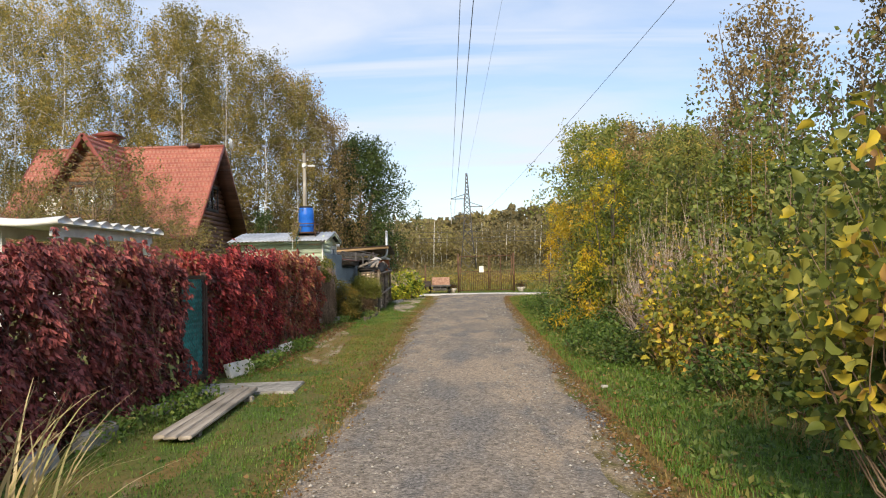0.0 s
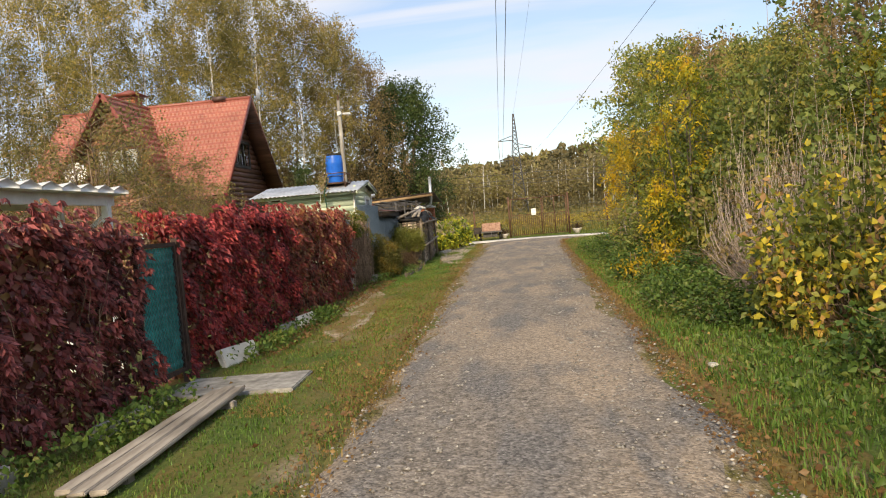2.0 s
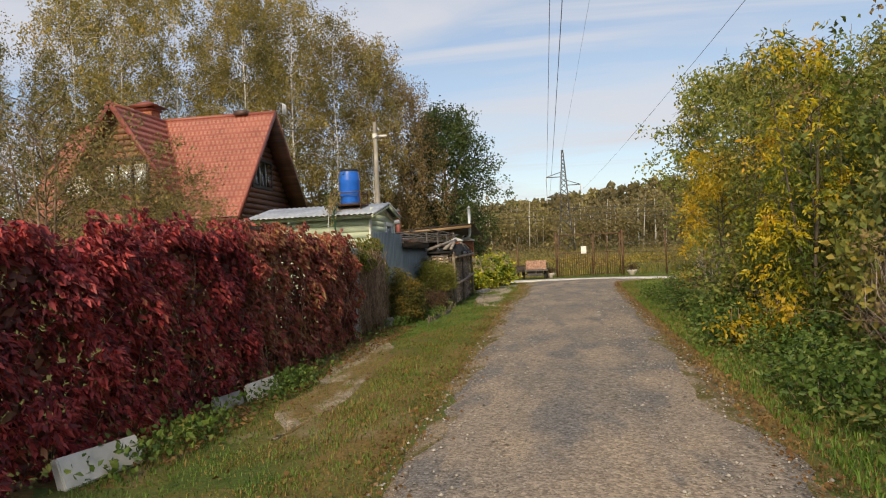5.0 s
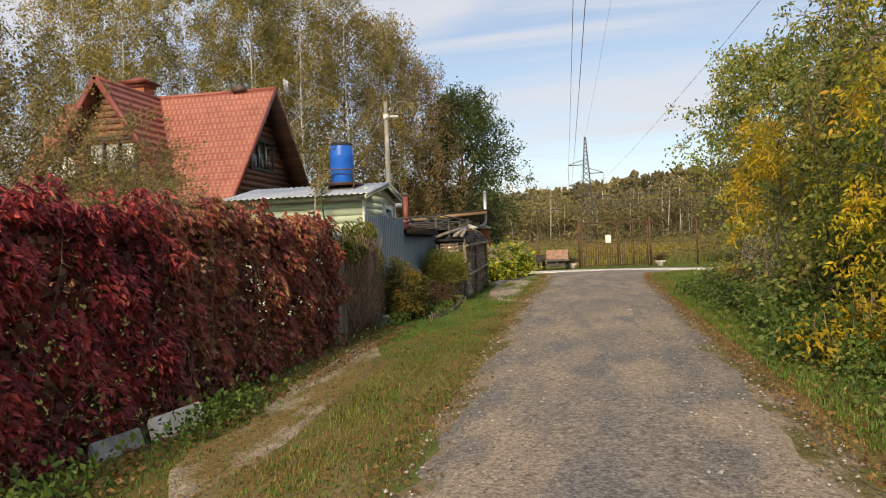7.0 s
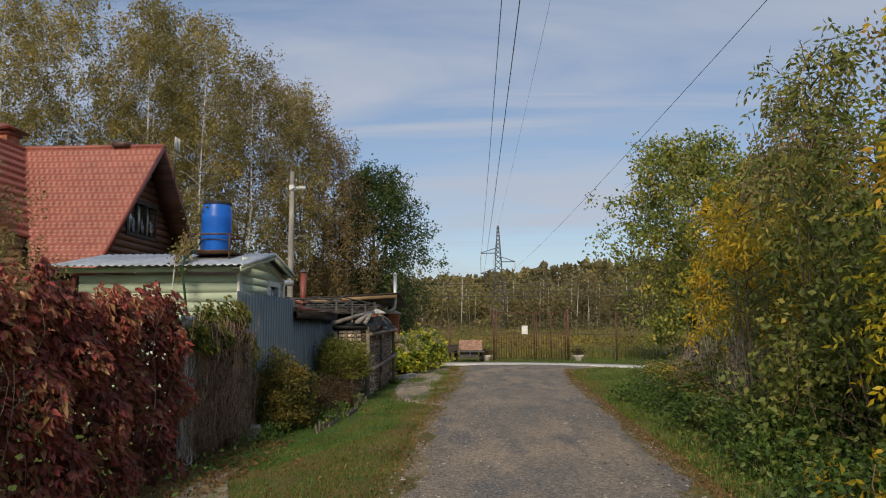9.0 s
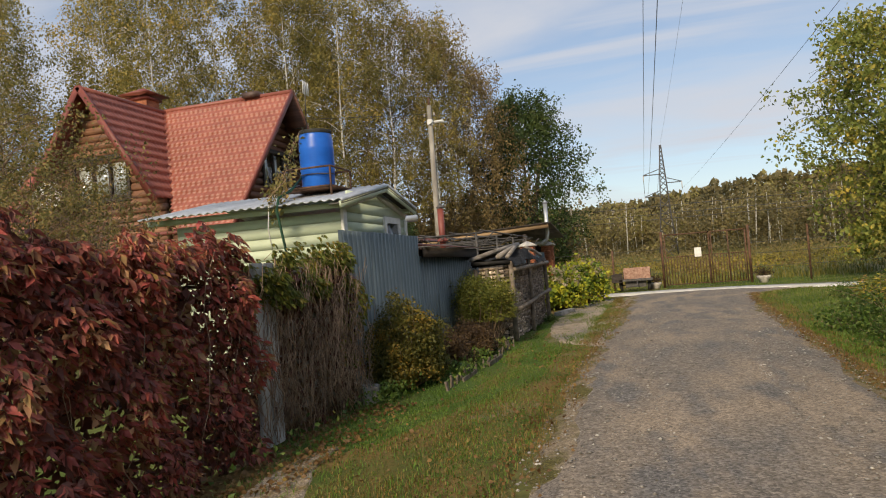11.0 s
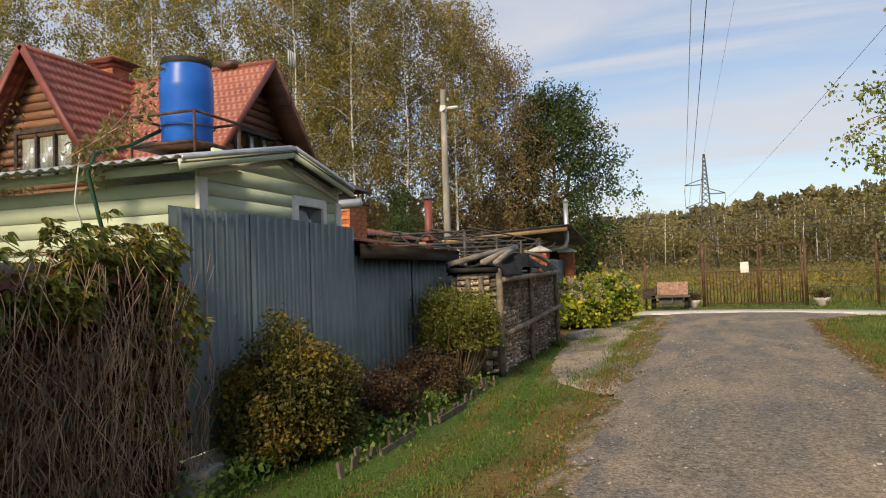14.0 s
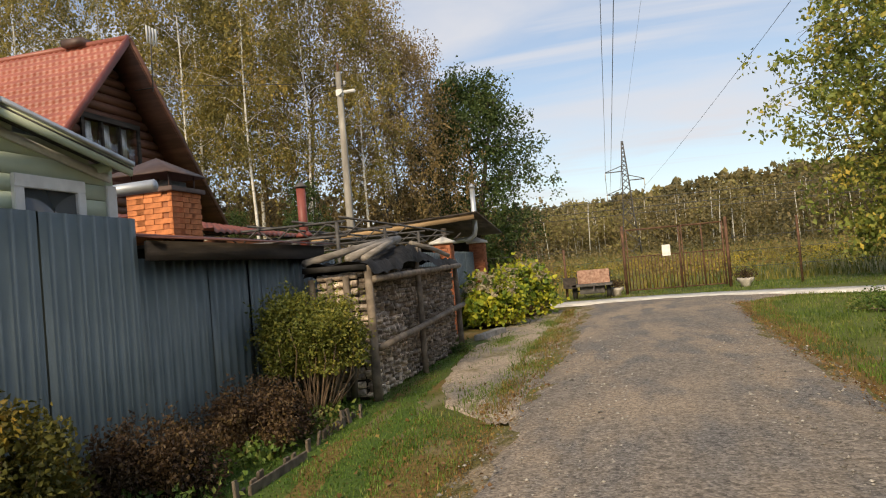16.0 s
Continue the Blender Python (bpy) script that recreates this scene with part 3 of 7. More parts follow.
def tree_geo(h, base, r, limbs, leaves, size, seed, trunk_r, droop=0.3, rise=0.9, spread=0.35, lean=0.03, width=0.32, top=0.35, fork=0, bottom_full=0.55, per=24, limb=0.3, pinnate=0.0):
    """Trunk with limbs and twigs, and leaves along the twigs. Returns (wood, foliage)."""
    global rng
    keep, rng = rng, np.random.default_rng(seed)
    k = 9
    zz = np.linspace(0, h * 0.97, k)
    wob = np.cumsum(rng.normal(0, lean * h / k, (k, 2)), 0)
    wob[0] = 0
    trunk = np.column_stack([wob, zz])
    rad = trunk_r * (1 - np.linspace(0, 0.97, k) ** 0.6)
    paths, anchors = [(trunk, rad)], []
    for i in range(fork):
        a = rng.uniform(0, 2 * np.pi)
        j = rng.uniform(0.05, 0.3)
        p0 = np.array([np.interp(j * h, zz, trunk[:, c]) for c in range(3)])
        f = np.linspace(0, 1, 7)[:, None]
        ex = np.array([np.cos(a), np.sin(a), 0]) * r * rng.uniform(0.35, 0.7)
        pts = p0 + ex * f ** 0.8 + np.array([0, 0, 1]) * h * (0.92 - j) * f * rng.uniform(0.8, 1.0)
        paths.append((pts + rng.normal(0, 0.02 * h / 7, pts.shape) * f, trunk_r * 0.7 * (1 - 0.9 * f[:, 0])))
        for q in pts[2:]:
            anchors += [q] * 2
    for i in range(limbs):
        fz = base + (0.97 - base) * (i + rng.uniform(0, 1)) / limbs
        p0 = np.array([np.interp(fz * h, zz, trunk[:, c]) for c in range(3)])
        g = (fz - base) / (1 - base)
        prof = (bottom_full + (1 - bottom_full) * min(1, g / 0.3)) * (1 - (1 - top) * max(0, (g - 0.3) / 0.7) ** 1.3)
        ln = r * prof * rng.uniform(0.65, 1.12)
        a = i * 2.4 + rng.uniform(-0.5, 0.5)
        out = np.array([np.cos(a), np.sin(a), 0])
        f = np.linspace(0, 1, 6)[:, None]
        pts = p0 + out * ln * f + np.array([0, 0, 1]) * ln * (rise * f - droop * 1.2 * f ** 2.5)
        pts += rng.normal(0, 0.05 * ln, pts.shape) * f
        paths.append((pts, max(0.012, trunk_r * limb * (1 - fz * 0.6)) * (1 - 0.85 * f[:, 0])))
        for q in pts[3:]:
            anchors.append(q)
        for s in range(3):
            q0 = pts[2 + s]
            d = unit(out + rng.normal(0, 0.7, 3) + np.array([0, 0, rise * 0.4]))
            sub = q0 + d * ln * 0.42 * f + np.array([0, 0, -1]) * ln * droop * 0.5 * f ** 2
            paths.append((sub[::2], max(0.008, trunk_r * 0.1) * (1 - 0.8 * f[::2, 0])))
            for q in sub[1::2]:
                anchors += [q, q]
    anchors = np.array(anchors)
    # leaves sit in small clumps, which hang in strings where the twigs droop
    nc = max(20, leaves // per)
    sg = spread * r * 0.36
    cen = anchors[rng.integers(0, len(anchors), nc)] + rng.normal(0, 1, (nc, 3)) * np.array([sg, sg, sg * 0.7])
    idx = rng.integers(0, nc, leaves)
    p = cen[idx] + rng.normal(0, size * 1.1, (leaves, 3)) + np.array([0, 0, -1]) * rng.uniform(0, droop * 1.3, (leaves, 1))
    p[:, 2] = np.maximum(p[:, 2], 0.05)
    d = rng.normal(0, 1, (leaves, 3)) + np.array([0, 0, -0.5 - droop])
    if pinnate:
        fol = pinnate_geo(p[::5], d[::5] * [1, 1, 0.6], pinnate * rng.uniform(0.7, 1.2, len(p[::5])), size, width)
    else:
        fol = leaf_geo(p, d, size * rng.uniform(0.6, 1.3, leaves), width)
    wood = merge(tube_geo(paths[:1 + fork], 7), tube_geo(paths[1 + fork:], 3))
    rng = keep
    return wood, fol


def make_tree(name, label, at, wood_mat, leaf_m, category="tree", group="", **kw):
    wood, fol = tree_geo(**kw)
    e = thing(name, label, category, group, at=at)
    geo_part("trunk", wood, wood_mat, e, smooth=True)
    geo_part("crown", fol, leaf_m, e)
    return e


def spot(ob, x, y, s=1.0, turn=None, z=0.0, sz=None):
    return copy_thing(ob, pose(x, y, z, 0, 0, random.uniform(0, 360) if turn is None else turn) @ Matrix.Diagonal((s, s, sz or s, 1)))


def shrub_geo(rx, ry, h, stems, leaves, size, seed, low=0.1, broad=False, spike=0.0, shell=0.45, width=0.32, stem=1.0):
    """A bush of many stems from the ground and a leafy, lumpy mass of clumps round their tips."""
    global rng
    keep, rng = rng, np.random.default_rng(seed)
    paths, tips = [], []
    for i in range(stems):
        a, q = rng.uniform(0, 2 * np.pi), math.sqrt(rng.uniform(0, 1))
        zt = low * h + (1 - low) * h * rng.uniform(0.25, 1.0) * math.sqrt(max(0.08, 1 - 0.75 * q * q))
        tip = np.array([rx * q * np.cos(a), ry * q * np.sin(a), zt * (1 + spike * rng.exponential(0.3))])
        f = np.linspace(0, 1, 5)[:, None]
        pts = np.array([tip[0] * 0.25, tip[1] * 0.25, 0]) * (1 - f) + tip * f + np.array([tip[0], tip[1], 0]) * 0.25 * np.sin(f * np.pi) + rng.normal(0, 0.03 * h, (5, 3)) * f
        paths.append((pts, (0.012 + 0.006 * h) * stem * (1 - 0.8 * f[:, 0])))
        tips += [pts[4], pts[4], pts[3], pts[2]]
    tips = np.array(tips)
    sg = shell * min(rx, ry, h) * 0.42
    nc = max(30, leaves // 14)
    cen = tips[rng.integers(0, len(tips), nc)] + rng.normal(0, sg, (nc, 3))
    p = cen[rng.integers(0, nc, leaves)] + rng.normal(0, size * 1.05, (leaves, 3))
    ok = p[:, 2] > low * h * 0.7
    p = p[ok]
    n = len(p)
    d = rng.normal(0, 1, (n, 3)) + np.array([0, 0, -0.3]) + unit(p * [1, 1, 0.3]) * 0.6
    fol = (broad_geo if broad else leaf_geo)(p, d, size * rng.uniform(0.55, 1.35, n), width)
    wood = tube_geo(paths, 3)
    rng = keep
    return wood, fol


def make_shrub(name, label, at, wood_mat, leaf_m, group="", category="shrub", **kw):
    wood, fol = shrub_geo(**kw)
    e = thing(name, label, category, group, at=at)
    tagged(geo_part("stem_work", wood, wood_mat, e), kind="stuff")
    geo_part("foliage", fol, leaf_m, e)
    return e


M_BARE = ground_mat("bare_verge", [((0.19, 0.145, 0.095), (0.38, 0.30, 0.21), 1, 0, 0), ((0.075, 0.07, 0.02), (0.18, 0.15, 0.05), 2.6, 0.5, 0.06)], fine=30.0, stone=70.0)
# ---- ground ----
def edge_left(y):
    return np.interp(y, [0, 6, 10, 17, 24, 32, 38, 46], [-0.85, -0.78, -0.70, -0.74, -0.85, -0.68, -0.66, -0.9])


def edge_right(y):
    return np.interp(y, [0, 6, 10, 17, 24, 32, 38, 41, 43.5], [1.75, 1.85, 1.98, 2.2, 2.45, 2.75, 3.05, 3.5, 6.0])


def axis_steps(*segs):
    return np.unique(np.concatenate([np.linspace(a, b, n) for a, b, n in segs]))


gx = axis_steps((-3000, -300, 6), (-300, -40, 14), (-40, 40, 81), (40, 300, 14), (300, 3000, 6))
gy = axis_steps((-3000, -300, 5), (-300, -10, 12), (-10, 60, 71), (60, 300, 30), (300, 3000, 6))
X, Y = np.meshgrid(gx, gy, indexing="ij")
hill = np.clip((Y - 110) / 160, 0, 1) ** 1.3 * 7.0 * (0.6 + 0.4 * np.clip((X + 20) / 120, 0, 1))
Z = hill + 0.04 * np.sin(X * 1.7) * np.cos(Y * 0.9) * (np.abs(X - 0.6) > 3) - 0.02
v = np.stack([X, Y, Z], -1).reshape(-1, 3)
ny = len(gy)
i0 = (np.arange(len(gx) - 1)[:, None] * ny + np.arange(ny - 1)[None]).ravel()
t = np.concatenate([np.stack([i0, i0 + ny, i0 + ny + 1], 1), np.stack([i0, i0 + ny + 1, i0 + 1], 1)])
solid("ground", tri_mesh("ground", v, t, True), M_SOIL, "grassy meadow ground with soil showing through", "ground", "structure")


def strip(name, ya, yb, left, right, z, material, label, n_across=14, step=0.25, ragged=0.12, crown=0.03, seed=3):
    """A strip of ground whose edges wander."""
    r = np.random.default_rng(seed)
    ys = np.arange(ya, yb + step / 2, step)

    def wander(k):
        raw = r.normal(0, 1, len(ys) + 8)
        return np.convolve(raw, np.ones(5) / 5, "same")[4:-4] * ragged * k
    lo, hi = left(ys) + wander(1), right(ys) + wander(1)
    f = np.linspace(0, 1, n_across)
    xx = lo[:, None] * (1 - f) + hi[:, None] * f
    prof = z + crown * (1 - (2 * f - 1) ** 2) - 0.012 * ((f - 0.27) ** 2 < 0.008) - 0.012 * ((f - 0.73) ** 2 < 0.008)
    prof[[0, -1]] = -0.03
    zz = np.broadcast_to(prof, xx.shape) + r.normal(0, 0.0008, xx.shape)
    vv = np.stack([xx, np.broadcast_to(ys[:, None], xx.shape), zz], -1).reshape(-1, 3)
    i = (np.arange(len(ys) - 1)[:, None] * n_across + np.arange(n_across - 1)[None]).ravel()
    tt = np.concatenate([np.stack([i, i + 1, i + n_across + 1], 1), np.stack([i, i + n_across + 1, i + n_across], 1)])
    return solid(name, tri_mesh(name, vv, tt, True), material, label, "road", "structure")


M_PATCH = ground_mat("worn_patch", [((0.12, 0.082, 0.03), (0.27, 0.185, 0.07), 1, 0, 0), ((0.24, 0.19, 0.135), (0.46, 0.38, 0.29), 1.5, 0.53, 0.05)], fine=30.0, stone=70.0)
strip("sandy_edge", -12, 44.5, lambda y: edge_left(y) - 0.10, lambda y: edge_right(y) + 0.05, 0.022, M_BARE, "sandy margin of an unpaved lane", ragged=0.2, crown=0.0)
strip("road", -12, 45.2, edge_left, edge_right, 0.034, M_ROAD, "worn grey gravel lane with paler wheel tracks", ragged=0.15, crown=0.035, seed=5)
strip("sandy_pull_in", 27.6, 42.5, lambda y: np.interp(y, [27.6, 28.6, 30, 34, 38, 42.5], [-0.80, -1.75, -2.15, -2.45, -2.5, -2.1]), lambda y: np.interp(y, [27.6, 30, 36, 42.5], [-0.8, -0.8, -0.65, -0.65]), 0.021, M_SAND,
      "bare sandy pull-in beside the lane", ragged=0.14, crown=0.0, seed=8)
strip("verge", -6, 46, lambda y: -3.6 + 0 * y, lambda y: edge_left(y) - 0.1, 0.008, M_VERGE, "worn grass verge, green and straw-yellow", ragged=0.05, crown=0.0, seed=14)
strip("verge", -6, 44, lambda y: edge_right(y) + 0.1, lambda y: edge_right(y) + 0.75, 0.008, M_VERGE, "worn grass verge, green and straw-yellow", ragged=0.1, crown=0.0, seed=15)
strip("sandy_patch", 12.8, 20.5, lambda y: np.interp(y, [12.8, 14.5, 18, 20.5], [-2.0, -2.6, -2.9, -2.7]), lambda y: np.interp(y, [12.8, 14.5, 18, 20.5], [-1.95, -1.75, -2.1, -2.6]), 0.024, M_PATCH,
      "bare sandy patch in the verge", ragged=0.2, crown=0.0, seed=9)
# pale crossing slab at the end of the lane
cx = np.linspace(-3.0, 26.0, 60)
cyy = np.interp(cx, [-3, 1, 3.7, 6.8, 26], [44.7, 45.0, 44.3, 42.2, 30.0])
vv = np.concatenate([np.column_stack([cx, cyy - 0.75, np.full(60, 0.02)]), np.column_stack([cx, cyy - 0.7, np.full(60, 0.085)]), np.column_stack([cx, cyy + 0.9, np.full(60, 0.085)]), np.column_stack([cx, cyy + 0.95, np.full(60, 0.0)])])
i = np.concatenate([np.arange(59) + 60 * k for k in range(3)])
solid("pavement", tri_mesh("pavement", vv, np.concatenate([np.stack([i, i + 1, i + 61], 1), np.stack([i, i + 61, i + 60], 1)])), M_PALE, "pale concrete track crossing the end of the lane", "pavement", "structure")

# loose stones on the lane
n = 22000
yy = 2.5 + 32 * rng.uniform(0, 1, n) ** 1.3
xx = edge_left(yy) + (edge_right(yy) - edge_left(yy)) * rng.uniform(-0.03, 1.03, n)
oct_v = np.array([(1, 0, 0), (-1, 0, 0), (0, 1, 0), (0, -1, 0), (0, 0, 1), (0, 0, -0.6)], float)
oct_t = np.array([(0, 2, 4), (2, 1, 4), (1, 3, 4), (3, 0, 4), (2, 0, 5), (1, 2, 5), (3, 1, 5), (0, 3, 5)])
sz = 0.005 + 0.022 * rng.uniform(0, 1, n) ** 5
vv = (oct_v[None] * rng.uniform(0.6, 1.2, (n, 6, 1)) * sz[:, None, None] * [1, 1, 0.6] + np.stack([xx, yy, np.full(n, 0.055)], 1)[:, None]).reshape(-1, 3)
tt = (oct_t[None] + (np.arange(n) * 6)[:, None, None]).reshape(-1, 3)
M_PEBBLE = mat("pebbles", [(0.3, (0.11, 0.10, 0.09)), (0.7, (0.46, 0.43, 0.385))], 30, bump=0.2, islands=0.45)
solid("gravel", tri_mesh("gravel", vv, tt), M_PEBBLE, "loose pale gravel stones scattered on the lane", "gravel", "stuff")


def scatter(n, x0, x1, y0, y1, bias=1.0, clump=0.0, seed=1):
    r = np.random.default_rng(seed)
    y = y0 + (y1 - y0) * r.uniform(0, 1, n) ** bias
    lo = x0(y) if callable(x0) else x0
    hi = x1(y) if callable(x1) else x1
    x = lo + (hi - lo) * r.uniform(0, 1, n)
    if clump:
        keep = np.sin(x * 3.1 + np.sin(y * 1.3) * 2) * np.cos(y * 2.3 + np.sin(x * 2.1) * 1.7) + r.normal(0, 0.5, n) > clump - 1
        x, y = x[keep], y[keep]
    return np.column_stack([x, y, np.zeros(len(x))])


def grass(name, pts, lo, hi, width, lean, material, label):
    # little grows on the bare patch in the verge
    lo_, hi_ = np.interp(pts[:, 1], [12.8, 14.5, 18, 20.5], [-2.0, -2.6, -2.9, -2.7]), np.interp(pts[:, 1], [12.8, 14.5, 18, 20.5], [-1.95, -1.7, -2.05, -2.6])
    bare = (pts[:, 0] > lo_) & (pts[:, 0] < hi_) & (pts[:, 1] > 12.8) & (pts[:, 1] < 20.5)
    pts = pts[~bare | (np.arange(len(pts)) % 5 < 3)]
    k = len(pts)
    g = blade_geo(pts, rng.uniform(lo, hi, k), rng.uniform(0.2, 1.0, k) * lean, width * rng.uniform(0.7, 1.4, k))
    solid(name, tri_mesh(name, *g), material, label, "grass", "stuff")


grass("verge_grass", scatter(74000, -3.1, lambda y: edge_left(y) - 0.12, 3.0, 28, 1.35, 0.30, 11), 0.02, 0.06, 0.007, 1.2, LAWNBLADE, "short green verge grass beside the lane")
grass("dry_verge_grass", scatter(46000, lambda y: edge_left(y) - 1.5, lambda y: edge_left(y) - 0.02, 9.0, 28, 1.2, 0.6, 12), 0.012, 0.038, 0.007, 1.4, DRYGRASS, "short yellowed verge grass beside the lane")
strip("lawn", -6, 11.5, lambda y: -3.5 + 0 * y, lambda y: np.interp(y, [-6, 8, 11.5], [-1.1, -1.15, -1.7]), 0.013, M_MIXTURF, "green verge turf near the walkway", ragged=0.5, crown=0.0, seed=17)
strip("lawn", 20.3, 35, lambda y: -3.55 + 0 * y, lambda y: np.interp(y, [20.3, 22, 24, 27.6, 29, 35], [-2.7, -1.9, -1.4, -1.5, -2.0, -2.4]), 0.016, M_LAWN, "short green lawn under the fence", ragged=0.2, crown=0.0, seed=16)
grass("lush_grass", scatter(30000, -3.3, lambda y: np.interp(y, [20, 22, 24, 27.6, 29, 34], [-2.6, -1.9, -1.35, -1.45, -2.0, -2.4]), 20.5, 34, 1.0, 0.3, 13), 0.02, 0.055, 0.008, 1.1, LAWNBLADE, "lush green grass under the fence")
grass("pull_in_grass", scatter(6000, -1.2, lambda y: edge_left(y) - 0.12, 28, 43, 1.0, 0.9, 14), 0.03, 0.10, 0.009, 0.9, DRYGRASS, "strip of grass along the pull-in")
grass("margin_grass", scatter(56000, lambda y: edge_right(y) + 0.22, lambda y: edge_right(y) + 2.1, 3.0, 30, 1.4, 0.3, 15), 0.03, 0.11, 0.010, 1.0, LAWNBLADE, "green grass between lane and thicket")
grass("dry_margin_grass", scatter(17000, lambda y: edge_right(y) + 0.05, lambda y: edge_right(y) + 0.7, 3.0, 44, 1.3, 0.5, 16), 0.02, 0.07, 0.007, 1.0, DRYGRASS, "yellowed short grass along the edge of the lane")
grass("end_grass", scatter(26000, lambda y: edge_right(y) + 0.2, 9.0, 28, 43, 0.9, 0.5, 17), 0.03, 0.11, 0.012, 0.9, GRASS, "grass beside the end of the lane")
grass("field_grass", scatter(16000, -8, 16, 45.8, 52, 1.0, 0.2, 26), 0.03, 0.12, 0.016, 0.9, GRASS, "short grass before and under the gate")
grass("meadow_grass", scatter(32000, -18, 50, 51.5, 125, 1.7, 0.3, 18), 0.15, 0.5, 0.04, 0.7, MEADOW, "tall yellowing meadow grass behind the gate")
grass("straw", scatter(11000, lambda y: edge_right(y) + 1.4, lambda y: edge_right(y) + 2.9, 3.0, 31, 1.3, 0.6, 19), 0.10, 0.36, 0.007, 1.5, DRYGRASS, "tall straw-coloured dead grass before the thicket")
# weeds along the thicket
pts = scatter(9000, lambda y: edge_right(y) + 0.45, lambda y: edge_right(y) + 2.2, 3.0, 30, 1.3, 0.55, 21)
pts[:, 2] = np.random.default_rng(3).uniform(0.02, 0.13, len(pts))
solid("weeds", tri_mesh("weeds", *leaf_geo(pts, rng.normal(0, 1, (len(pts), 3)) + [0, 0, 0.6], rng.uniform(0.035, 0.09, len(pts)), 0.26)), NETTLE, "leafy green weeds at the foot of the thicket", "weeds", "stuff")
wr = np.random.default_rng(66)
wc = np.array([(-2.78, 12.3), (-2.8, 13.0), (-2.72, 14.9), (-2.8, 15.6), (-2.85, 9.2), (-2.7, 8.5), (-2.95, 7.6), (-3.1, 22.9), (-2.95, 25.2), (-2.75, 26.3), (-2.7, 27.6), (-2.6, 24.6)])
wk = wr.integers(0, len(wc), 3600)
pts = np.concatenate([scatter(700, -3.3, -2.7, 6, 34, 1.0, 0.4, 22), np.column_stack([wc[wk] + wr.normal(0, 1, (3600, 2)) * [0.13, 0.36], np.zeros(3600)])])
pts[:, 2] = np.random.default_rng(4).uniform(0.02, 0.22, len(pts))
solid("weeds", tri_mesh("weeds", *leaf_geo(pts, rng.normal(0, 1, (len(pts), 3)) + [0, 0, 0.6], rng.uniform(0.035, 0.08, len(pts)), 0.32)), NETTLE, "leafy green weeds at the foot of the fence", "weeds", "stuff")
pts = np.concatenate([scatter(1500, lambda y: edge_right(y) - 0.1, lambda y: edge_right(y) + 1.6, 3, 28, 1.2, 0, 23), scatter(500, -3.0, -0.8, 5, 30, 1.0, 0, 24), scatter(900, 3.4, 5.2, 4, 9, 1.0, 0, 25), scatter(2600, -3.3, -2.55, 12, 22.5, 1.0, 0.3, 27)])
pts[:, 2] = 0.045
d = rng.normal(0, 1, (len(pts), 3)) * [1, 1, 0.15]
solid("fallen_leaves", tri_mesh("fallen_leaves", *leaf_geo(pts, d, rng.uniform(0.025, 0.06, len(pts)), 0.4)), FALLEN, "brown and yellow fallen leaves", "leaves", "stuff")

# leaf litter along both edges of the lane
r6 = np.random.default_rng(61)
yy = 3 + 38 * r6.uniform(0, 1, 9000) ** 1.4
right = r6.uniform(0, 1, 9000) < 0.6
xx = np.where(right, edge_right(yy) + r6.normal(0.03, 0.09, 9000), edge_left(yy) + r6.normal(-0.1, 0.16, 9000))
pts = np.column_stack([xx, yy, np.full(9000, 0.048)])
solid("leaf_litter", tri_mesh("leaf_litter", *leaf_geo(pts, r6.normal(0, 1, (9000, 3)) * [1, 1, 0.2], r6.uniform(0.015, 0.045, 9000), 0.4)), FALLEN, "brown leaf litter gathered along the lane's edges", "leaves", "stuff")
grass("edge_tufts", np.column_stack([edge_left(yy[~right]) + r6.normal(-0.12, 0.14, int((~right).sum())), yy[~right], np.zeros(int((~right).sum()))]), 0.03, 0.08, 0.007, 1.0, DRYGRASS, "straw-coloured tufts along the edge of the lane")
pts = np.concatenate([scatter(5000, -2.3, -0.75, 28.0, 43, 1.0, 1.05, 62), scatter(2500, -1.25, -0.8, 29, 42, 1.0, 0.6, 63)])
isl = np.random.default_rng(65)
cen = np.array([(-1.25, 29.2), (-1.0, 31.3), (-1.25, 33.6), (-0.95, 36.0), (-1.3, 38.5), (-1.9, 35.0)])
k = isl.integers(0, len(cen), 5200)
pts = np.concatenate([pts, np.column_stack([cen[k] + isl.normal(0, 1, (5200, 2)) * [0.16, 0.55], np.zeros(5200)])])
grass("sand_tufts", pts, 0.03, 0.09, 0.01, 1.0, GRASS, "patches of grass growing through the sandy pull-in")

grass("bare_patch_tufts", scatter(6000, -3.0, -1.5, 12, 21, 1.0, 0.9, 64), 0.02, 0.07, 0.008, 1.0, DRYGRASS, "straw tufts round the bare patch")
# ---- creeper hedge ----


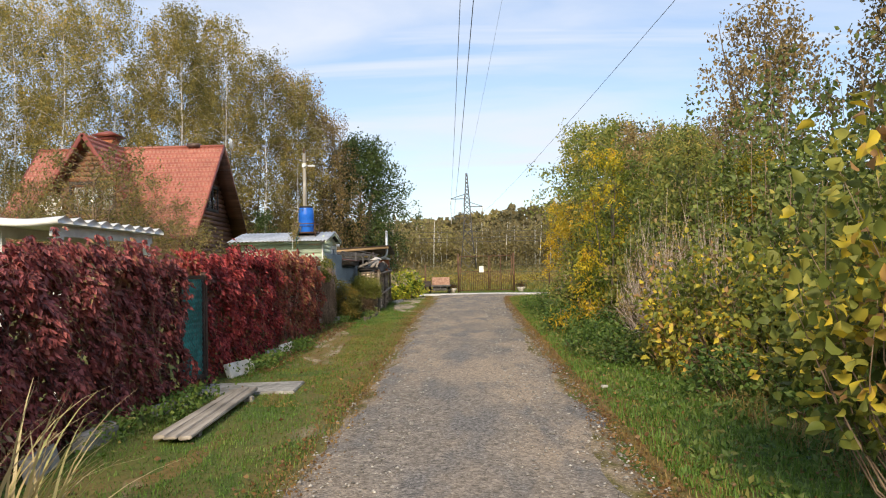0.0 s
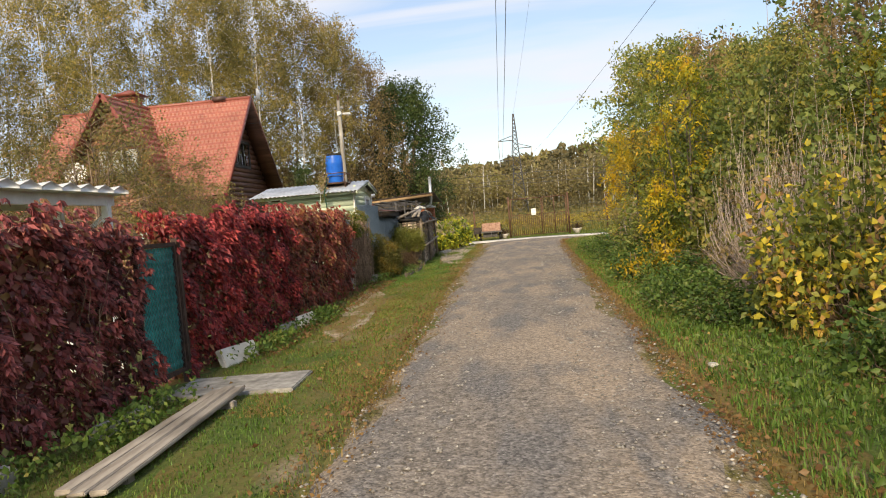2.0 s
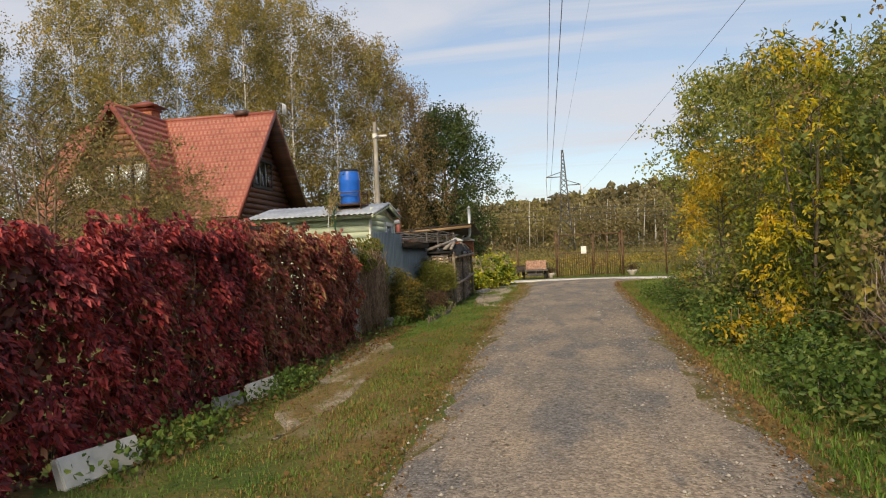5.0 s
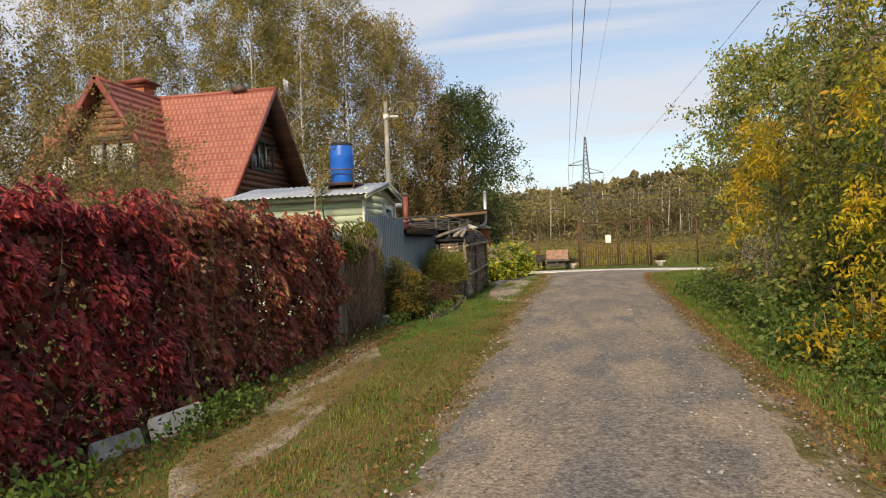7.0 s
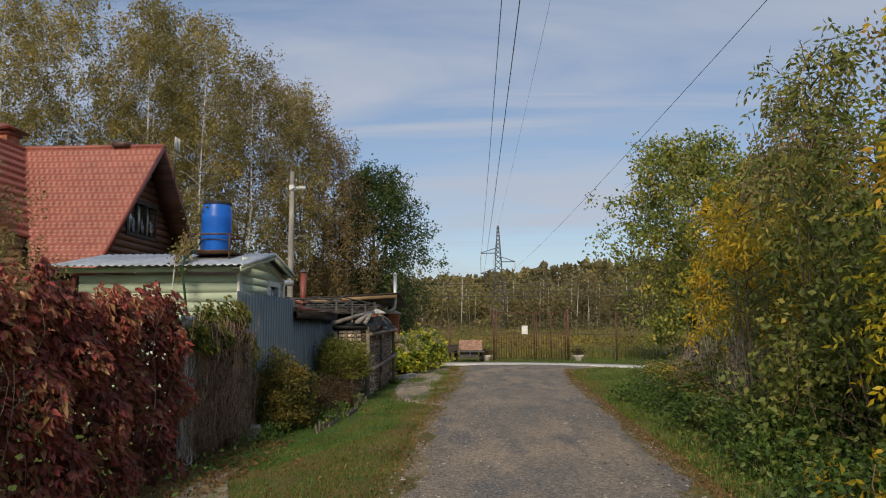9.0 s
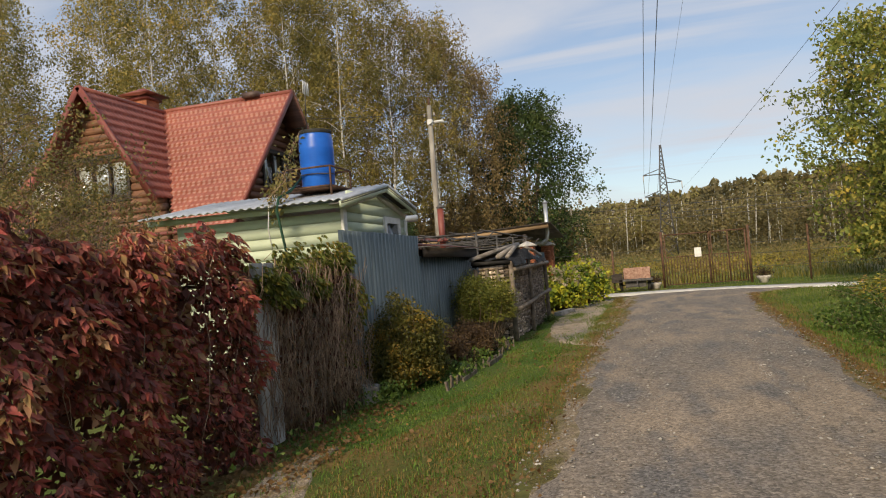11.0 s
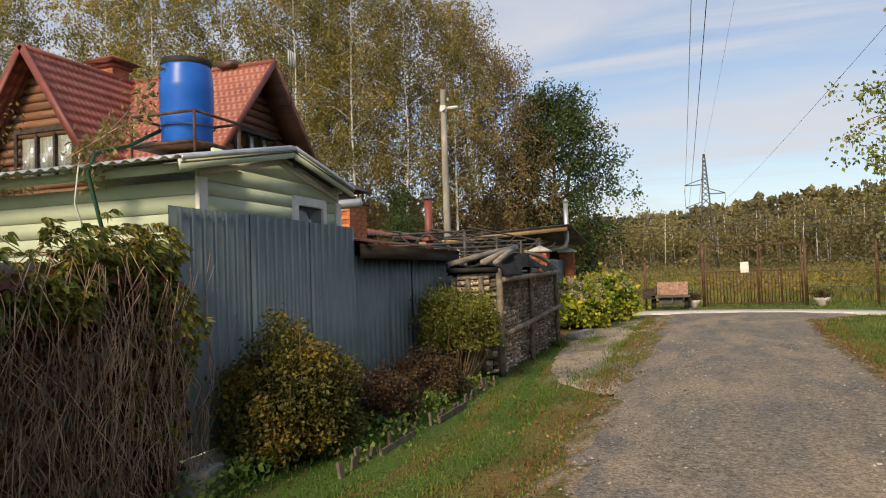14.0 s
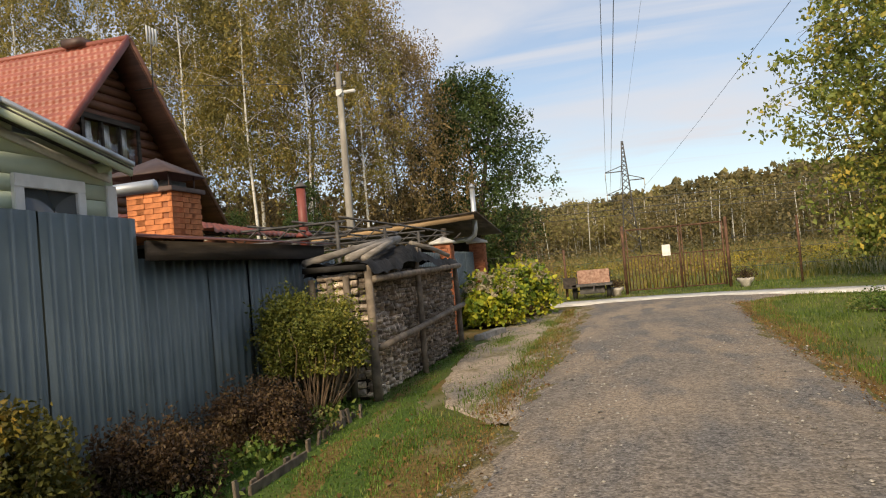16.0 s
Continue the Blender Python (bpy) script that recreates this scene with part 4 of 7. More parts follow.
def creeper(name, label, y0, y1, leaf_m, seed, n_per_m, x=-3.25, top=1.8, thick=0.28, stems_n=14, size=0.10, low=0.05, bulge=0.17, sprays=10):
    global rng
    keep, rng = rng, np.random.default_rng(seed)
    ln = y1 - y0
    n = int(n_per_m * ln)
    y = rng.uniform(y0, y1, n)
    bump = bulge * (np.sin(y * 2.1 + seed) + 0.6 * np.sin(y * 5.3 + seed * 2)) * 0.6
    topz = top + 0.09 * np.sin(y * 1.9 + seed) + 0.06 * np.sin(y * 6.1) + 0.04 * np.sin(y * 13)
    z = low + (topz - low) * rng.uniform(0, 1, n) ** 0.82
    z += (rng.uniform(0, 1, n) < 0.12) * rng.exponential(0.07, n)
    f = z / topz
    lump = 0.08 * np.sin(y * 7 + z * 5) + 0.07 * np.sin(z * 8 - y * 4)
    xs = x + bump * (0.4 + 0.6 * f) + lump - thick * 1.3 * np.clip(f - 0.86, 0, 1) * 2 - rng.exponential(0.055, n)
    onto = rng.uniform(0, 1, n) < 0.22
    xs = np.where(onto, x - rng.uniform(0, thick * 1.6, n), xs)
    z = np.where(onto, topz + rng.normal(0, 0.06, n), z)
    # loose sprays rising above the top
    sy, sh = rng.uniform(y0, y1, sprays), rng.uniform(0.1, 0.38, sprays)
    m_ = rng.integers(0, sprays, sprays * 22)
    up = rng.uniform(0, 1, len(m_))
    y[:len(m_)] = sy[m_] + rng.normal(0, 0.07, len(m_)) * (1.3 - up)
    z[:len(m_)] = top + sh[m_] * up
    xs[:len(m_)] = x - thick * 0.6 + 0.15 * np.sin(m_ * 2.4) + rng.normal(0, 0.05, len(m_))
    p = np.column_stack([xs, y, z])
    geos = []
    d0 = np.column_stack([rng.uniform(0.15, 0.8, n), rng.normal(0, 0.35, n), -rng.uniform(0.3, 1.0, n)])
    for k, ang in enumerate((-1.15, -0.55, 0.0, 0.55, 1.15)):
        d = d0 + np.column_stack([np.zeros(n), np.full(n, ang), np.full(n, 0.15 * abs(ang))])
        geos.append(leaf_geo(p, d, size * rng.uniform(0.55, 1.3, n) * (1.0 if k == 2 else 0.82), 0.2, 0.1))
    # inner leaves close the gaps, their colour darkened to stand for the hedge's inner shade
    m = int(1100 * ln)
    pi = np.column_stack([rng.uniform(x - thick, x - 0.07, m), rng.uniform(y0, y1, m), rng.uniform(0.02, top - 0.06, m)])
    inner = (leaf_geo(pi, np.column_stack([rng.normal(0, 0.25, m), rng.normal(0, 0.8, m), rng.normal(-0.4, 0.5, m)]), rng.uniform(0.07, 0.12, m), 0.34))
    e = thing(name, label, "hedge")
    geo_part("foliage", merge(*geos), leaf_m, e)
    geo_part("inner_foliage", inner, INNER, e, "inner leaves with the hedge's shade in their dark colour")
    paths = []
    for i in range(int(stems_n * ln)):
        ya = rng.uniform(y0, y1)
        k = 8
        zz = np.linspace(rng.uniform(0, 0.3), top * rng.uniform(0.6, 1.04), k)
        pts = np.column_stack([x - 0.02 + rng.normal(0, 0.035, k) + 0.05 * rng.uniform(0, 1), ya + np.cumsum(rng.normal(0, 0.085, k)), zz])
        paths.append((pts, rng.uniform(0.0015, 0.004)))
    for i in range(int(9 * ln)):
        ya, f = rng.uniform(y0, y1), np.linspace(0, 1, 6)
        dy, up, out = rng.normal(0, 0.45), rng.uniform(0.03, 0.2), rng.uniform(-0.25, 0.12)
        paths.append((np.column_stack([x - thick * 0.5 + out * f, ya + dy * f, top - 0.05 + up * np.sin(f * 2.6) * 1.2]), 0.0028))
    geo_part("vine_work", tube_geo(paths, 4), M_VINE, e)
    rng = keep
    return e


creeper("creeper_hedge", "maroon creeper covering a fence beside the lane", 1.0, 9.85, RED1, 31, 1350, top=1.74, x=-3.2, size=0.10, sprays=40, stems_n=4)
creeper("creeper_hedge", "bright crimson creeper covering a fence beside the gate", 10.75, 15.2, RED2, 32, 1350, top=1.8, size=0.095, sprays=22, stems_n=4)
creeper("creeper_hedge", "dark brownish-red creeper covering a long fence", 15.2, 20.2, RED3, 33, 1000, top=1.82, size=0.108, sprays=24, stems_n=6)
creeper("creeper_hedge", "thin green and russet creeper with bare stems on a fence", 20.2, 22.75, VINE, 34, 560, top=1.76, stems_n=110, low=1.36, x=-3.28, size=0.085, sprays=8)
creeper("creeper_hedge", "green creeper hanging over the end of the fence", 22.15, 22.72, VINE, 35, 950, top=1.74, stems_n=14, low=0.55, x=-3.34, size=0.085, bulge=0.08, sprays=4)
# grey board behind the bare stems, and posts of the fence inside the hedge
e = thing("garden_fence", "grey board fence with dark posts inside the creeper", "fence")
for k, (ya, yb) in enumerate(((20.28, 20.47), (20.49, 20.68))):
    part("board", bev_box("board", -3.36, -3.32, ya, yb, 0.05, 1.78, 0.006), M_ASH, e)
# added backing boards, block the bright ground behind where dense vines should be
for k in range(12):
    part("board", bev_box("board", -3.50, -3.475, 20.72 + k * 0.17, 20.88 + k * 0.17, 0.05, 1.74, 0.004), M_GREYWOOD, e, "added backing board behind the vines")
for ya in (2.0, 4.5, 7.0, 9.8, 13.2, 15.7, 18.2, 20.55, 22.6):
    geo_part("post", tube_geo([(np.array([(-3.5, ya, 0), (-3.5, ya, 1.7)]), 0.03)], 8), M_RUST, e)
for z in (0.35, 1.6):
    geo_part("rail", merge(tube_geo([(np.array([(-3.5, 1.0, z), (-3.5, 9.8, z)]), 0.016)], 6), tube_geo([(np.array([(-3.5, 10.85, z), (-3.5, 22.7, z)]), 0.016)], 6)), M_RUST, e)

M_DARKRUST = mat("dark_brown_iron", [(0.3, (0.03, 0.018, 0.015)), (0.7, (0.07, 0.04, 0.032))], 12, rough=0.7, bump=0.3)
# wicket gate with teal netting
e = thing("wicket_gate", "teal netted wicket gate in a dark frame, closed", "gate")
ys = np.linspace(9.86, 10.68, 40)
zs = np.linspace(0.2, 1.56, 60)
YY, ZZ = np.meshgrid(ys, zs, indexing="ij")
XX = -3.2 + 0.016 * np.sin((YY + ZZ) * 38) * np.sin((YY - ZZ) * 38)
vv = np.stack([XX, YY, ZZ], -1).reshape(-1, 3)
i = (np.arange(39)[:, None] * 60 + np.arange(59)[None]).ravel()
geo_part("netting", (vv, np.concatenate([np.stack([i, i + 60, i + 61], 1), np.stack([i, i + 61, i + 1], 1)])), M_TEAL, e, smooth=True)
wires = []
for k in np.arange(-1.4, 0.9, 0.062):
    for sgn in (1, -1):
        a = np.linspace(0, 1.36, 3)
        q = np.column_stack([np.full(3, -3.183), (9.86 + k + a) if sgn > 0 else (10.68 - k - a), 0.2 + a])
        lo_t, hi_t = (max(0, -k), min(1.36, 0.82 - k))
        if hi_t > lo_t + 0.05:
            a = np.linspace(lo_t, hi_t, 2)
            wires.append((np.column_stack([np.full(2, -3.183), (9.86 + k + a) if sgn > 0 else (10.68 - k - a), 0.2 + a]), 0.0018))
geo_part("chain_link", tube_geo(wires, 3), M_IRON, e)
for nm, b in (("frame_bar", (-3.215, -3.175, 9.82, 9.86, 0.12, 1.61)), ("frame_bar", (-3.215, -3.175, 10.68, 10.72, 0.12, 1.61)), ("frame_bar", (-3.215, -3.175, 9.86, 10.68, 1.565, 1.61)), ("frame_bar", (-3.215, -3.175, 9.86, 10.68, 0.15, 0.19))):
    part(nm, bev_box(nm, *b, 0.004), M_DARKRUST, e)
solid("gate_post", bev_box("gate_post", -3.25, -3.17, 10.75, 10.83, 0, 1.66, 0.008), M_DARKRUST, "dark rusty square gate post", "post")

# slabs, plank and kerb stones at the gate
def slab(name, label, x, y, z, sx, sy, sz, rx=0, ry=0, rz=0, material=M_CONC, jit=0.012):
    ob = solid(name, bev_box(name, -sx / 2, sx / 2, -sy / 2, sy / 2, 0, sz, 0.012, jit), material, label, name.replace("_", " "))
    ob.matrix_world = pose(x, y, z, rx, ry, rz)
    return ob


slab("concrete_slab", "weathered grey concrete slab before the gate", -2.42, 10.32, -0.05, 1.36, 0.9, 0.09, rz=3)
walk_way = thing("wooden_walkway", "weathered grey walkway of three long boards beside the slab", "walkway")
for k, (dx, dz, ln) in enumerate(((-0.119, 0.0, 2.6), (0.0, 0.006, 2.75), (0.119, -0.003, 2.68))):
    b = part("plank", bev_box("plank", -0.06, 0.06, -ln / 2, ln / 2, 0, 0.035, 0.008, 0.008), M_GREYWOOD, walk_way)
    b.matrix_local = pose(-2.31 + dx, 8.48, 0.07 + dz, 0.6, -4, 1.0 + 0.5 * k)
for y in (7.5, 9.4):
    part("bearer", bev_box("bearer", -2.5, -2.12, y - 0.05, y + 0.05, 0.0, 0.075, 0.008), M_GREYWOOD, walk_way)
slab("kerb_stone", "tilted whitish kerb block at the hedge", -2.97, 11.82, 0.0, 0.09, 0.74, 0.23, ry=-20, rz=-14, material=M_PALE, jit=0.016)
slab("kerb_stone", "tilted whitish kerb block at the hedge", -2.93, 14.85, 0.0, 0.08, 0.62, 0.2, ry=-18, rz=-12, material=M_PALE, jit=0.02)
slab("kerb_stone", "cracked grey kerb block at the hedge", -3.06, 14.18, 0.0, 0.08, 0.5, 0.17, ry=-22, rz=-8, material=M_CONC, jit=0.02)
slab("kerb_stone", "broken grey kerb block in the weeds", -3.02, 7.2, 0.0, 0.12, 0.6, 0.17, ry=8, rz=-5)
slab("kerb_stone", "broken grey kerb block in the weeds", -2.96, 6.2, 0.0, 0.10, 0.5, 0.20, ry=-12, rz=8)
slab("kerb_stone", "broken grey kerb block in the weeds", -2.95, 8.9, 0.0, 0.12, 0.7, 0.12, ry=6, rz=-12)
slab("kerb_stone", "pale kerb block beside the woodpile", -2.4, 36.3, 0.0, 0.22, 1.5, 0.12, rz=-10, material=M_CONC)
slab("litter", "small pale scrap lying in the grass", 2.38, 9.8, 0.03, 0.1, 0.07, 0.03, rz=30, material=M_PALE)
# reed tuft
n = 60
base = np.column_stack([-2.05 + rng.normal(0, 0.11, n), 4.3 + rng.normal(0, 0.12, n), np.zeros(n)])
paths_v = []
for k in range(n):
    a = rng.normal(0.2, 0.9)
    hgt, out = rng.uniform(0.55, 1.3), rng.uniform(0.25, 0.85)
    f = np.linspace(0, 1, 7)
    pts = base[k] + np.column_stack([np.cos(a) * out * f ** 1.8, np.sin(a) * out * f ** 1.8, hgt * (f - 0.35 * f ** 3 * out)])
    sd = np.array([-np.sin(a), np.cos(a), 0]) * 0.015 * (1 - f[:, None] * 0.9)
    vv = np.concatenate([pts - sd, pts + sd])
    i = np.arange(6)
    paths_v.append((vv, np.concatenate([np.stack([i, i + 1, i + 8], 1), np.stack([i, i + 8, i + 7], 1)])))
solid("reed_tuft", tri_mesh("reed_tuft", *merge(*paths_v)), PALEREED, "tuft of long pale dry grass blades", "grass", "stuff")

# ---- house ----
RX0, RX1, RY, RZ, PITCH = -20.5, -11.1, 36.7, 8.1, 1.13     # main ridge
EAVE = 3.35


def tile_sheet(name, origin, along, down, la, ld, parent, label="", clip=None, wave=0.19, row=0.36):
    """A sheet of pressed metal tiles: waves across, a step at each row; clip(u, w) tells which cells stay."""
    o, a, d = Vector(origin), Vector(along).normalized(), Vector(down).normalized()
    nrm = a.cross(d)
    if nrm.z < 0:
        nrm = -nrm
    nu = max(8, int(la / wave * 6))
    rows = max(2, int(math.ceil(ld / row)))
    us = np.linspace(0, la, nu + 1)
    ws, hs = [], []
    for k in range(rows):
        for f, hh in ((0.0, 0.0), (0.5, 0.024), (0.985, 0.055)):
            w = (k + f) * row
            if w <= ld:
                ws.append(w)
                hs.append(hh)
    ws, hs = np.array(ws), np.array(hs)
    U, W = np.meshgrid(us, ws, indexing="ij")
    Hh = hs[None] + 0.014 * np.cos(U / wave * 2 * np.pi)
    P = np.array(o)[None, None] + U[..., None] * np.array(a) + W[..., None] * np.array(d) + Hh[..., None] * np.array(nrm)
    m = len(ws)
    idx = (np.arange(nu)[:, None] * m + np.arange(m - 1)[None])
    if clip is not None:
        uc, wc = (us[:-1] + us[1:]) / 2, (ws[:-1] + ws[1:]) / 2
        idx = idx[clip(uc[:, None] + 0 * wc[None], wc[None] + 0 * uc[:, None])]
    i = idx.ravel()
    return geo_part(name, (P.reshape(-1, 3), np.concatenate([np.stack([i, i + m, i + m + 1], 1), np.stack([i, i + m + 1, i + 1], 1)])), M_ROOF, parent, label)


def board_along(name, p0, p1, w, h, material, parent, label="", up=(0, 0, 1)):
    """A straight board between two points, w wide and h high."""
    p0, p1 = np.array(p0, float), np.array(p1, float)
    d = unit(p1 - p0)
    s = unit(np.cross(d, np.array(up, float)))
    u = np.cross(s, d)
    vv = np.array([p + s * w / 2 * a + u * h / 2 * b for p in (p0, p1) for a, b in ((-1, -1), (1, -1), (1, 1), (-1, 1))])
    tt = np.array([(0, 1, 2), (0, 2, 3), (4, 6, 5), (4, 7, 6), (0, 4, 5), (0, 5, 1), (1, 5, 6), (1, 6, 2), (2, 6, 7), (2, 7, 3), (3, 7, 4), (3, 4, 0)])
    return geo_part(name, (vv, tt), material, parent, label)


house = thing("house", "log house with red metal-tile roof and cross gable", "house")
run = (RZ - EAVE) / PITCH
ld = math.hypot(run, RZ - EAVE)
dn_s, dn_n = (0, -run, -(RZ - EAVE)), (0, run, -(RZ - EAVE))
DX, DW, DTOP, DY0 = -16.19, 1.5, 8.04, 32.55          # dormer: ridge x, slope, ridge height, front


def keep_main(u, w):
    x = RX0 + u
    z = RZ - w / ld * (RZ - EAVE)
    return ~(np.abs(x - DX) * DW < (DTOP - z) - 0.05)


tile_sheet("roof_slope", (RX0, RY, RZ), (1, 0, 0), dn_s, RX1 - RX0, ld, house, "south slope of red metal tiles", keep_main)
tile_sheet("roof_slope", (RX0, RY, RZ), (1, 0, 0), dn_n, RX1 - RX0, ld, house)
DE = 4.3                                               # eave height of the dormer slopes
dl = math.hypot((DTOP - DE) / DW, DTOP - DE)


def dorm_clip(u, w):
    y = DY0 + u
    z = DTOP - w / dl * (DTOP - DE)
    return y < RY - (RZ - z) / PITCH + 0.05


for sg in (1, -1):
    tile_sheet("dormer_slope", (DX, DY0, DTOP), (0, 1, 0), (sg * (DTOP - DE) / DW, 0, -(DTOP - DE)), RY - DY0, dl, house, "", dorm_clip)
    # valley and verge trims
    board_along("verge_trim", (DX, DY0 - 0.02, DTOP + 0.03), (DX + sg * (DTOP - DE) / DW, DY0 - 0.02, DE + 0.03), 0.05, 0.2, M_TRIMRED, house)
    ze = RZ - 2.9
    board_along("valley_strip", (DX + sg * 0.04, RY - 0.1, DTOP), (DX + sg * (DTOP - ze) / DW, RY - (RZ - ze) / PITCH, ze + 0.04), 0.16, 0.03, M_ROOF, house, up=(sg, -1, 1))
    for x in (RX0 - 0.02, RX1 + 0.02):
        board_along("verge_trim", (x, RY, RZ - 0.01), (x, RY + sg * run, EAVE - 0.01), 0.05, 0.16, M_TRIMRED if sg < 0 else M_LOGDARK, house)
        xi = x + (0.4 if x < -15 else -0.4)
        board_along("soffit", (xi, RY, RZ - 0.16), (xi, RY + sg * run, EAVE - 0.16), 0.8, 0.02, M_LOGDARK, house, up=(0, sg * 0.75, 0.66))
geo_part("ridge_cap", tube_geo([(np.array([(RX0, RY, RZ + 0.0), (RX1, RY, RZ + 0.0)]), 0.085)], 10), M_ROOF, house, smooth=True)
geo_part("ridge_cap", tube_geo([(np.array([(DX, DY0, DTOP), (DX, RY - 0.05, DTOP)]), 0.085)], 10), M_ROOF, house, smooth=True)


def log_wall(axis, at, c0, c1, z0, z1, limit, material, skip=None, r=0.12):
    """Round logs one above the other; limit(z) gives the ends, skip the opening (lo, hi, z0, z1)."""
    z = z0 + r
    while z < z1:
        a, b = limit(z) if limit else (c0, c1)
        a, b = max(a, c0), min(b, c1)
        spans = [(a, b)]
        if skip and skip[2] < z < skip[3]:
            spans = [(a, skip[0]), (skip[1], b)]
        for s0, s1 in spans:
            if s1 - s0 > 0.1:
                pts = np.array([(s0, at, z), (s1, at, z)] if axis == "x" else [(at, s0, z), (at, s1, z)], float)
                geo_part("log", tube_geo([(pts, r * 1.06)], 10), material, house, smooth=True)
        z += 2 * r


DWIN = (-17.0, -15.1, 4.65, 5.85)
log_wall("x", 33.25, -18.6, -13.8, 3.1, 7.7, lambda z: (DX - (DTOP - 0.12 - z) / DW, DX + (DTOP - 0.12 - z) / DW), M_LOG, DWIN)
EWIN = (35.75, 37.75, 4.95, 6.0)
# east gable logs in the darker tone: the shaded side is put into the colour
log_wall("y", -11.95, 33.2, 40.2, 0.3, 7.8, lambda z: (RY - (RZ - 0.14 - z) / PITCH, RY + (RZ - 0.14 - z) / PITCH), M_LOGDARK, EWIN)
log_wall("x", 33.2, -19.8, -12.0, 0.3, 3.3, None, M_LOG, (-15.5, -13.9, 1.0, 2.4))
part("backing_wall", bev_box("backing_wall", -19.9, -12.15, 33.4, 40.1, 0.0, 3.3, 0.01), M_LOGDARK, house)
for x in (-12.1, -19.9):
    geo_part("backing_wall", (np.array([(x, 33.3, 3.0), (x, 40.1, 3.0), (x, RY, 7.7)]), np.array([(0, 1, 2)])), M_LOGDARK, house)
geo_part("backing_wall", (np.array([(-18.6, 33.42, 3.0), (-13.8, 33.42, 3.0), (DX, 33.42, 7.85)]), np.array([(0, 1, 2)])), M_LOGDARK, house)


def house_window(axis, at, lo, hi, z0, z1, panes, out):
    """Dark-framed window with its panes; out: which way it faces."""
    def bx(a0, a1, d0, d1, b0, b1):
        d0, d1 = sorted((at + out * d0, at + out * d1))
        return (a0, a1, d0, d1, b0, b1) if axis == "x" else (d0, d1, a0, a1, b0, b1)
    w = part("window", bev_box("window", *bx(lo - 0.12, hi + 0.12, 0.10, 0.16, z1, z1 + 0.14), 0.008), M_DARKWOOD, house, "dark-framed window with pale curtains")
    for a0, a1, b0, b1 in ((lo - 0.12, hi + 0.12, z0 - 0.14, z0), (lo - 0.12, lo, z0, z1), (hi, hi + 0.12, z0, z1)):
        part("frame", bev_box("frame", *bx(a0, a1, 0.10, 0.16, b0, b1), 0.008), M_DARKWOOD, w)
    st = (hi - lo) / panes
    for k in range(panes):
        if k:
            part("mullion", bev_box("mullion", *bx(lo + k * st - 0.04, lo + k * st + 0.04, 0.02, 0.13, z0, z1), 0.006), M_DARKWOOD, w)
        geo_part("pane", box_geo(*bx(lo + k * st + 0.05, lo + (k + 1) * st - 0.05, 0.06, 0.066, z0 + 0.03, z1 - 0.03)), M_PANE, w)
        geo_part("curtain", box_geo(*bx(lo + k * st + 0.06, lo + k * st + st * (0.94 if axis == "x" else 0.55), 0.02, 0.03, z0 + 0.03, z1 - 0.03)), M_CURTAIN, w)


M_PANE = bpy.data.materials.new("clear_pane")
M_PANE.use_nodes = True
pt = M_PANE.node_tree
pg = pt.nodes.new("ShaderNodeBsdfGlossy")
pg.inputs["Roughness"].default_value = 0.03
pr = pt.nodes.new("ShaderNodeBsdfTransparent")
pm = pt.nodes.new("ShaderNodeMixShader")
pm.inputs[0].default_value = 0.2
pt.links.new(pr.outputs[0], pm.inputs[1])
pt.links.new(pg.outputs[0], pm.inputs[2])
pt.links.new(pm.outputs[0], pt.nodes["Material Output"].inputs[0])
house_window("x", 33.25, *DWIN, 3, -1)
house_window("y", -11.95, *EWIN, 3, 1)
house_window("x", 33.2, -15.5, -13.9, 1.0, 2.4, 3, -1)
# brick chimney with a metal hood on the main ridge
ch = part("chimney", bev_box("chimney", -17.2, -16.5, 36.1, 36.8, 7.2, 8.62, 0.01), M_BRICKRED, house, "red brick chimney with metal hood")
hood = np.array([(-17.5, 35.8, 8.68), (-16.2, 35.8, 8.68), (-16.2, 37.1, 8.68), (-17.5, 37.1, 8.68), (-16.85, 36.45, 9.0)])
geo_part("hood", (hood, np.array([(0, 1, 4), (1, 2, 4), (2, 3, 4), (3, 0, 4), (0, 2, 1), (0, 3, 2)])), M_TRIMRED, ch)
geo_part("collar", box_geo(-17.28, -16.42, 36.02, 36.88, 8.5, 8.6), M_TRIMRED, ch)
# roof hatch on the ridge
geo_part("roof_hatch", box_geo(-12.9, -12.3, 36.45, 36.95, 8.08, 8.26), M_BROWNCAP, house)
board_along("downpipe", (-12.0, 33.0, 0.1), (-12.0, 33.0, 3.2), 0.09, 0.09, M_TRIMRED, house, up=(0, 1, 0))
geo_part("gutter", tube_geo([(np.array([(RX0, RY - run - 0.06, EAVE - 0.03), (RX1, RY - run - 0.06, EAVE - 0.06)]), 0.06)], 8), M_TRIMRED, house)

dish = thing("satellite_dish", "round white satellite dish on the house wall", "satellite dish")
prof = [(0.02, 0.0), (0.2, 0.025), (0.36, 0.075), (0.46, 0.125), (0.47, 0.125), (0.36, 0.06), (0.2, 0.01), (0.02, -0.015)]
ob = part("reflector", lathe("reflector", prof), M_WHITE, dish)
ob.matrix_local = pose(-17.75, 32.75, 4.85, 78, 0, 20)
geo_part("arm", tube_geo([(np.array([(-17.75, 32.75, 4.6), (-17.6, 32.3, 4.75), (-17.62, 32.2, 4.9)]), 0.02)], 6), M_IRON, dish)
geo_part("bracket", tube_geo([(np.array([(-17.75, 32.8, 4.85), (-17.6, 33.25, 4.75)]), 0.025)], 6), M_IRON, dish)

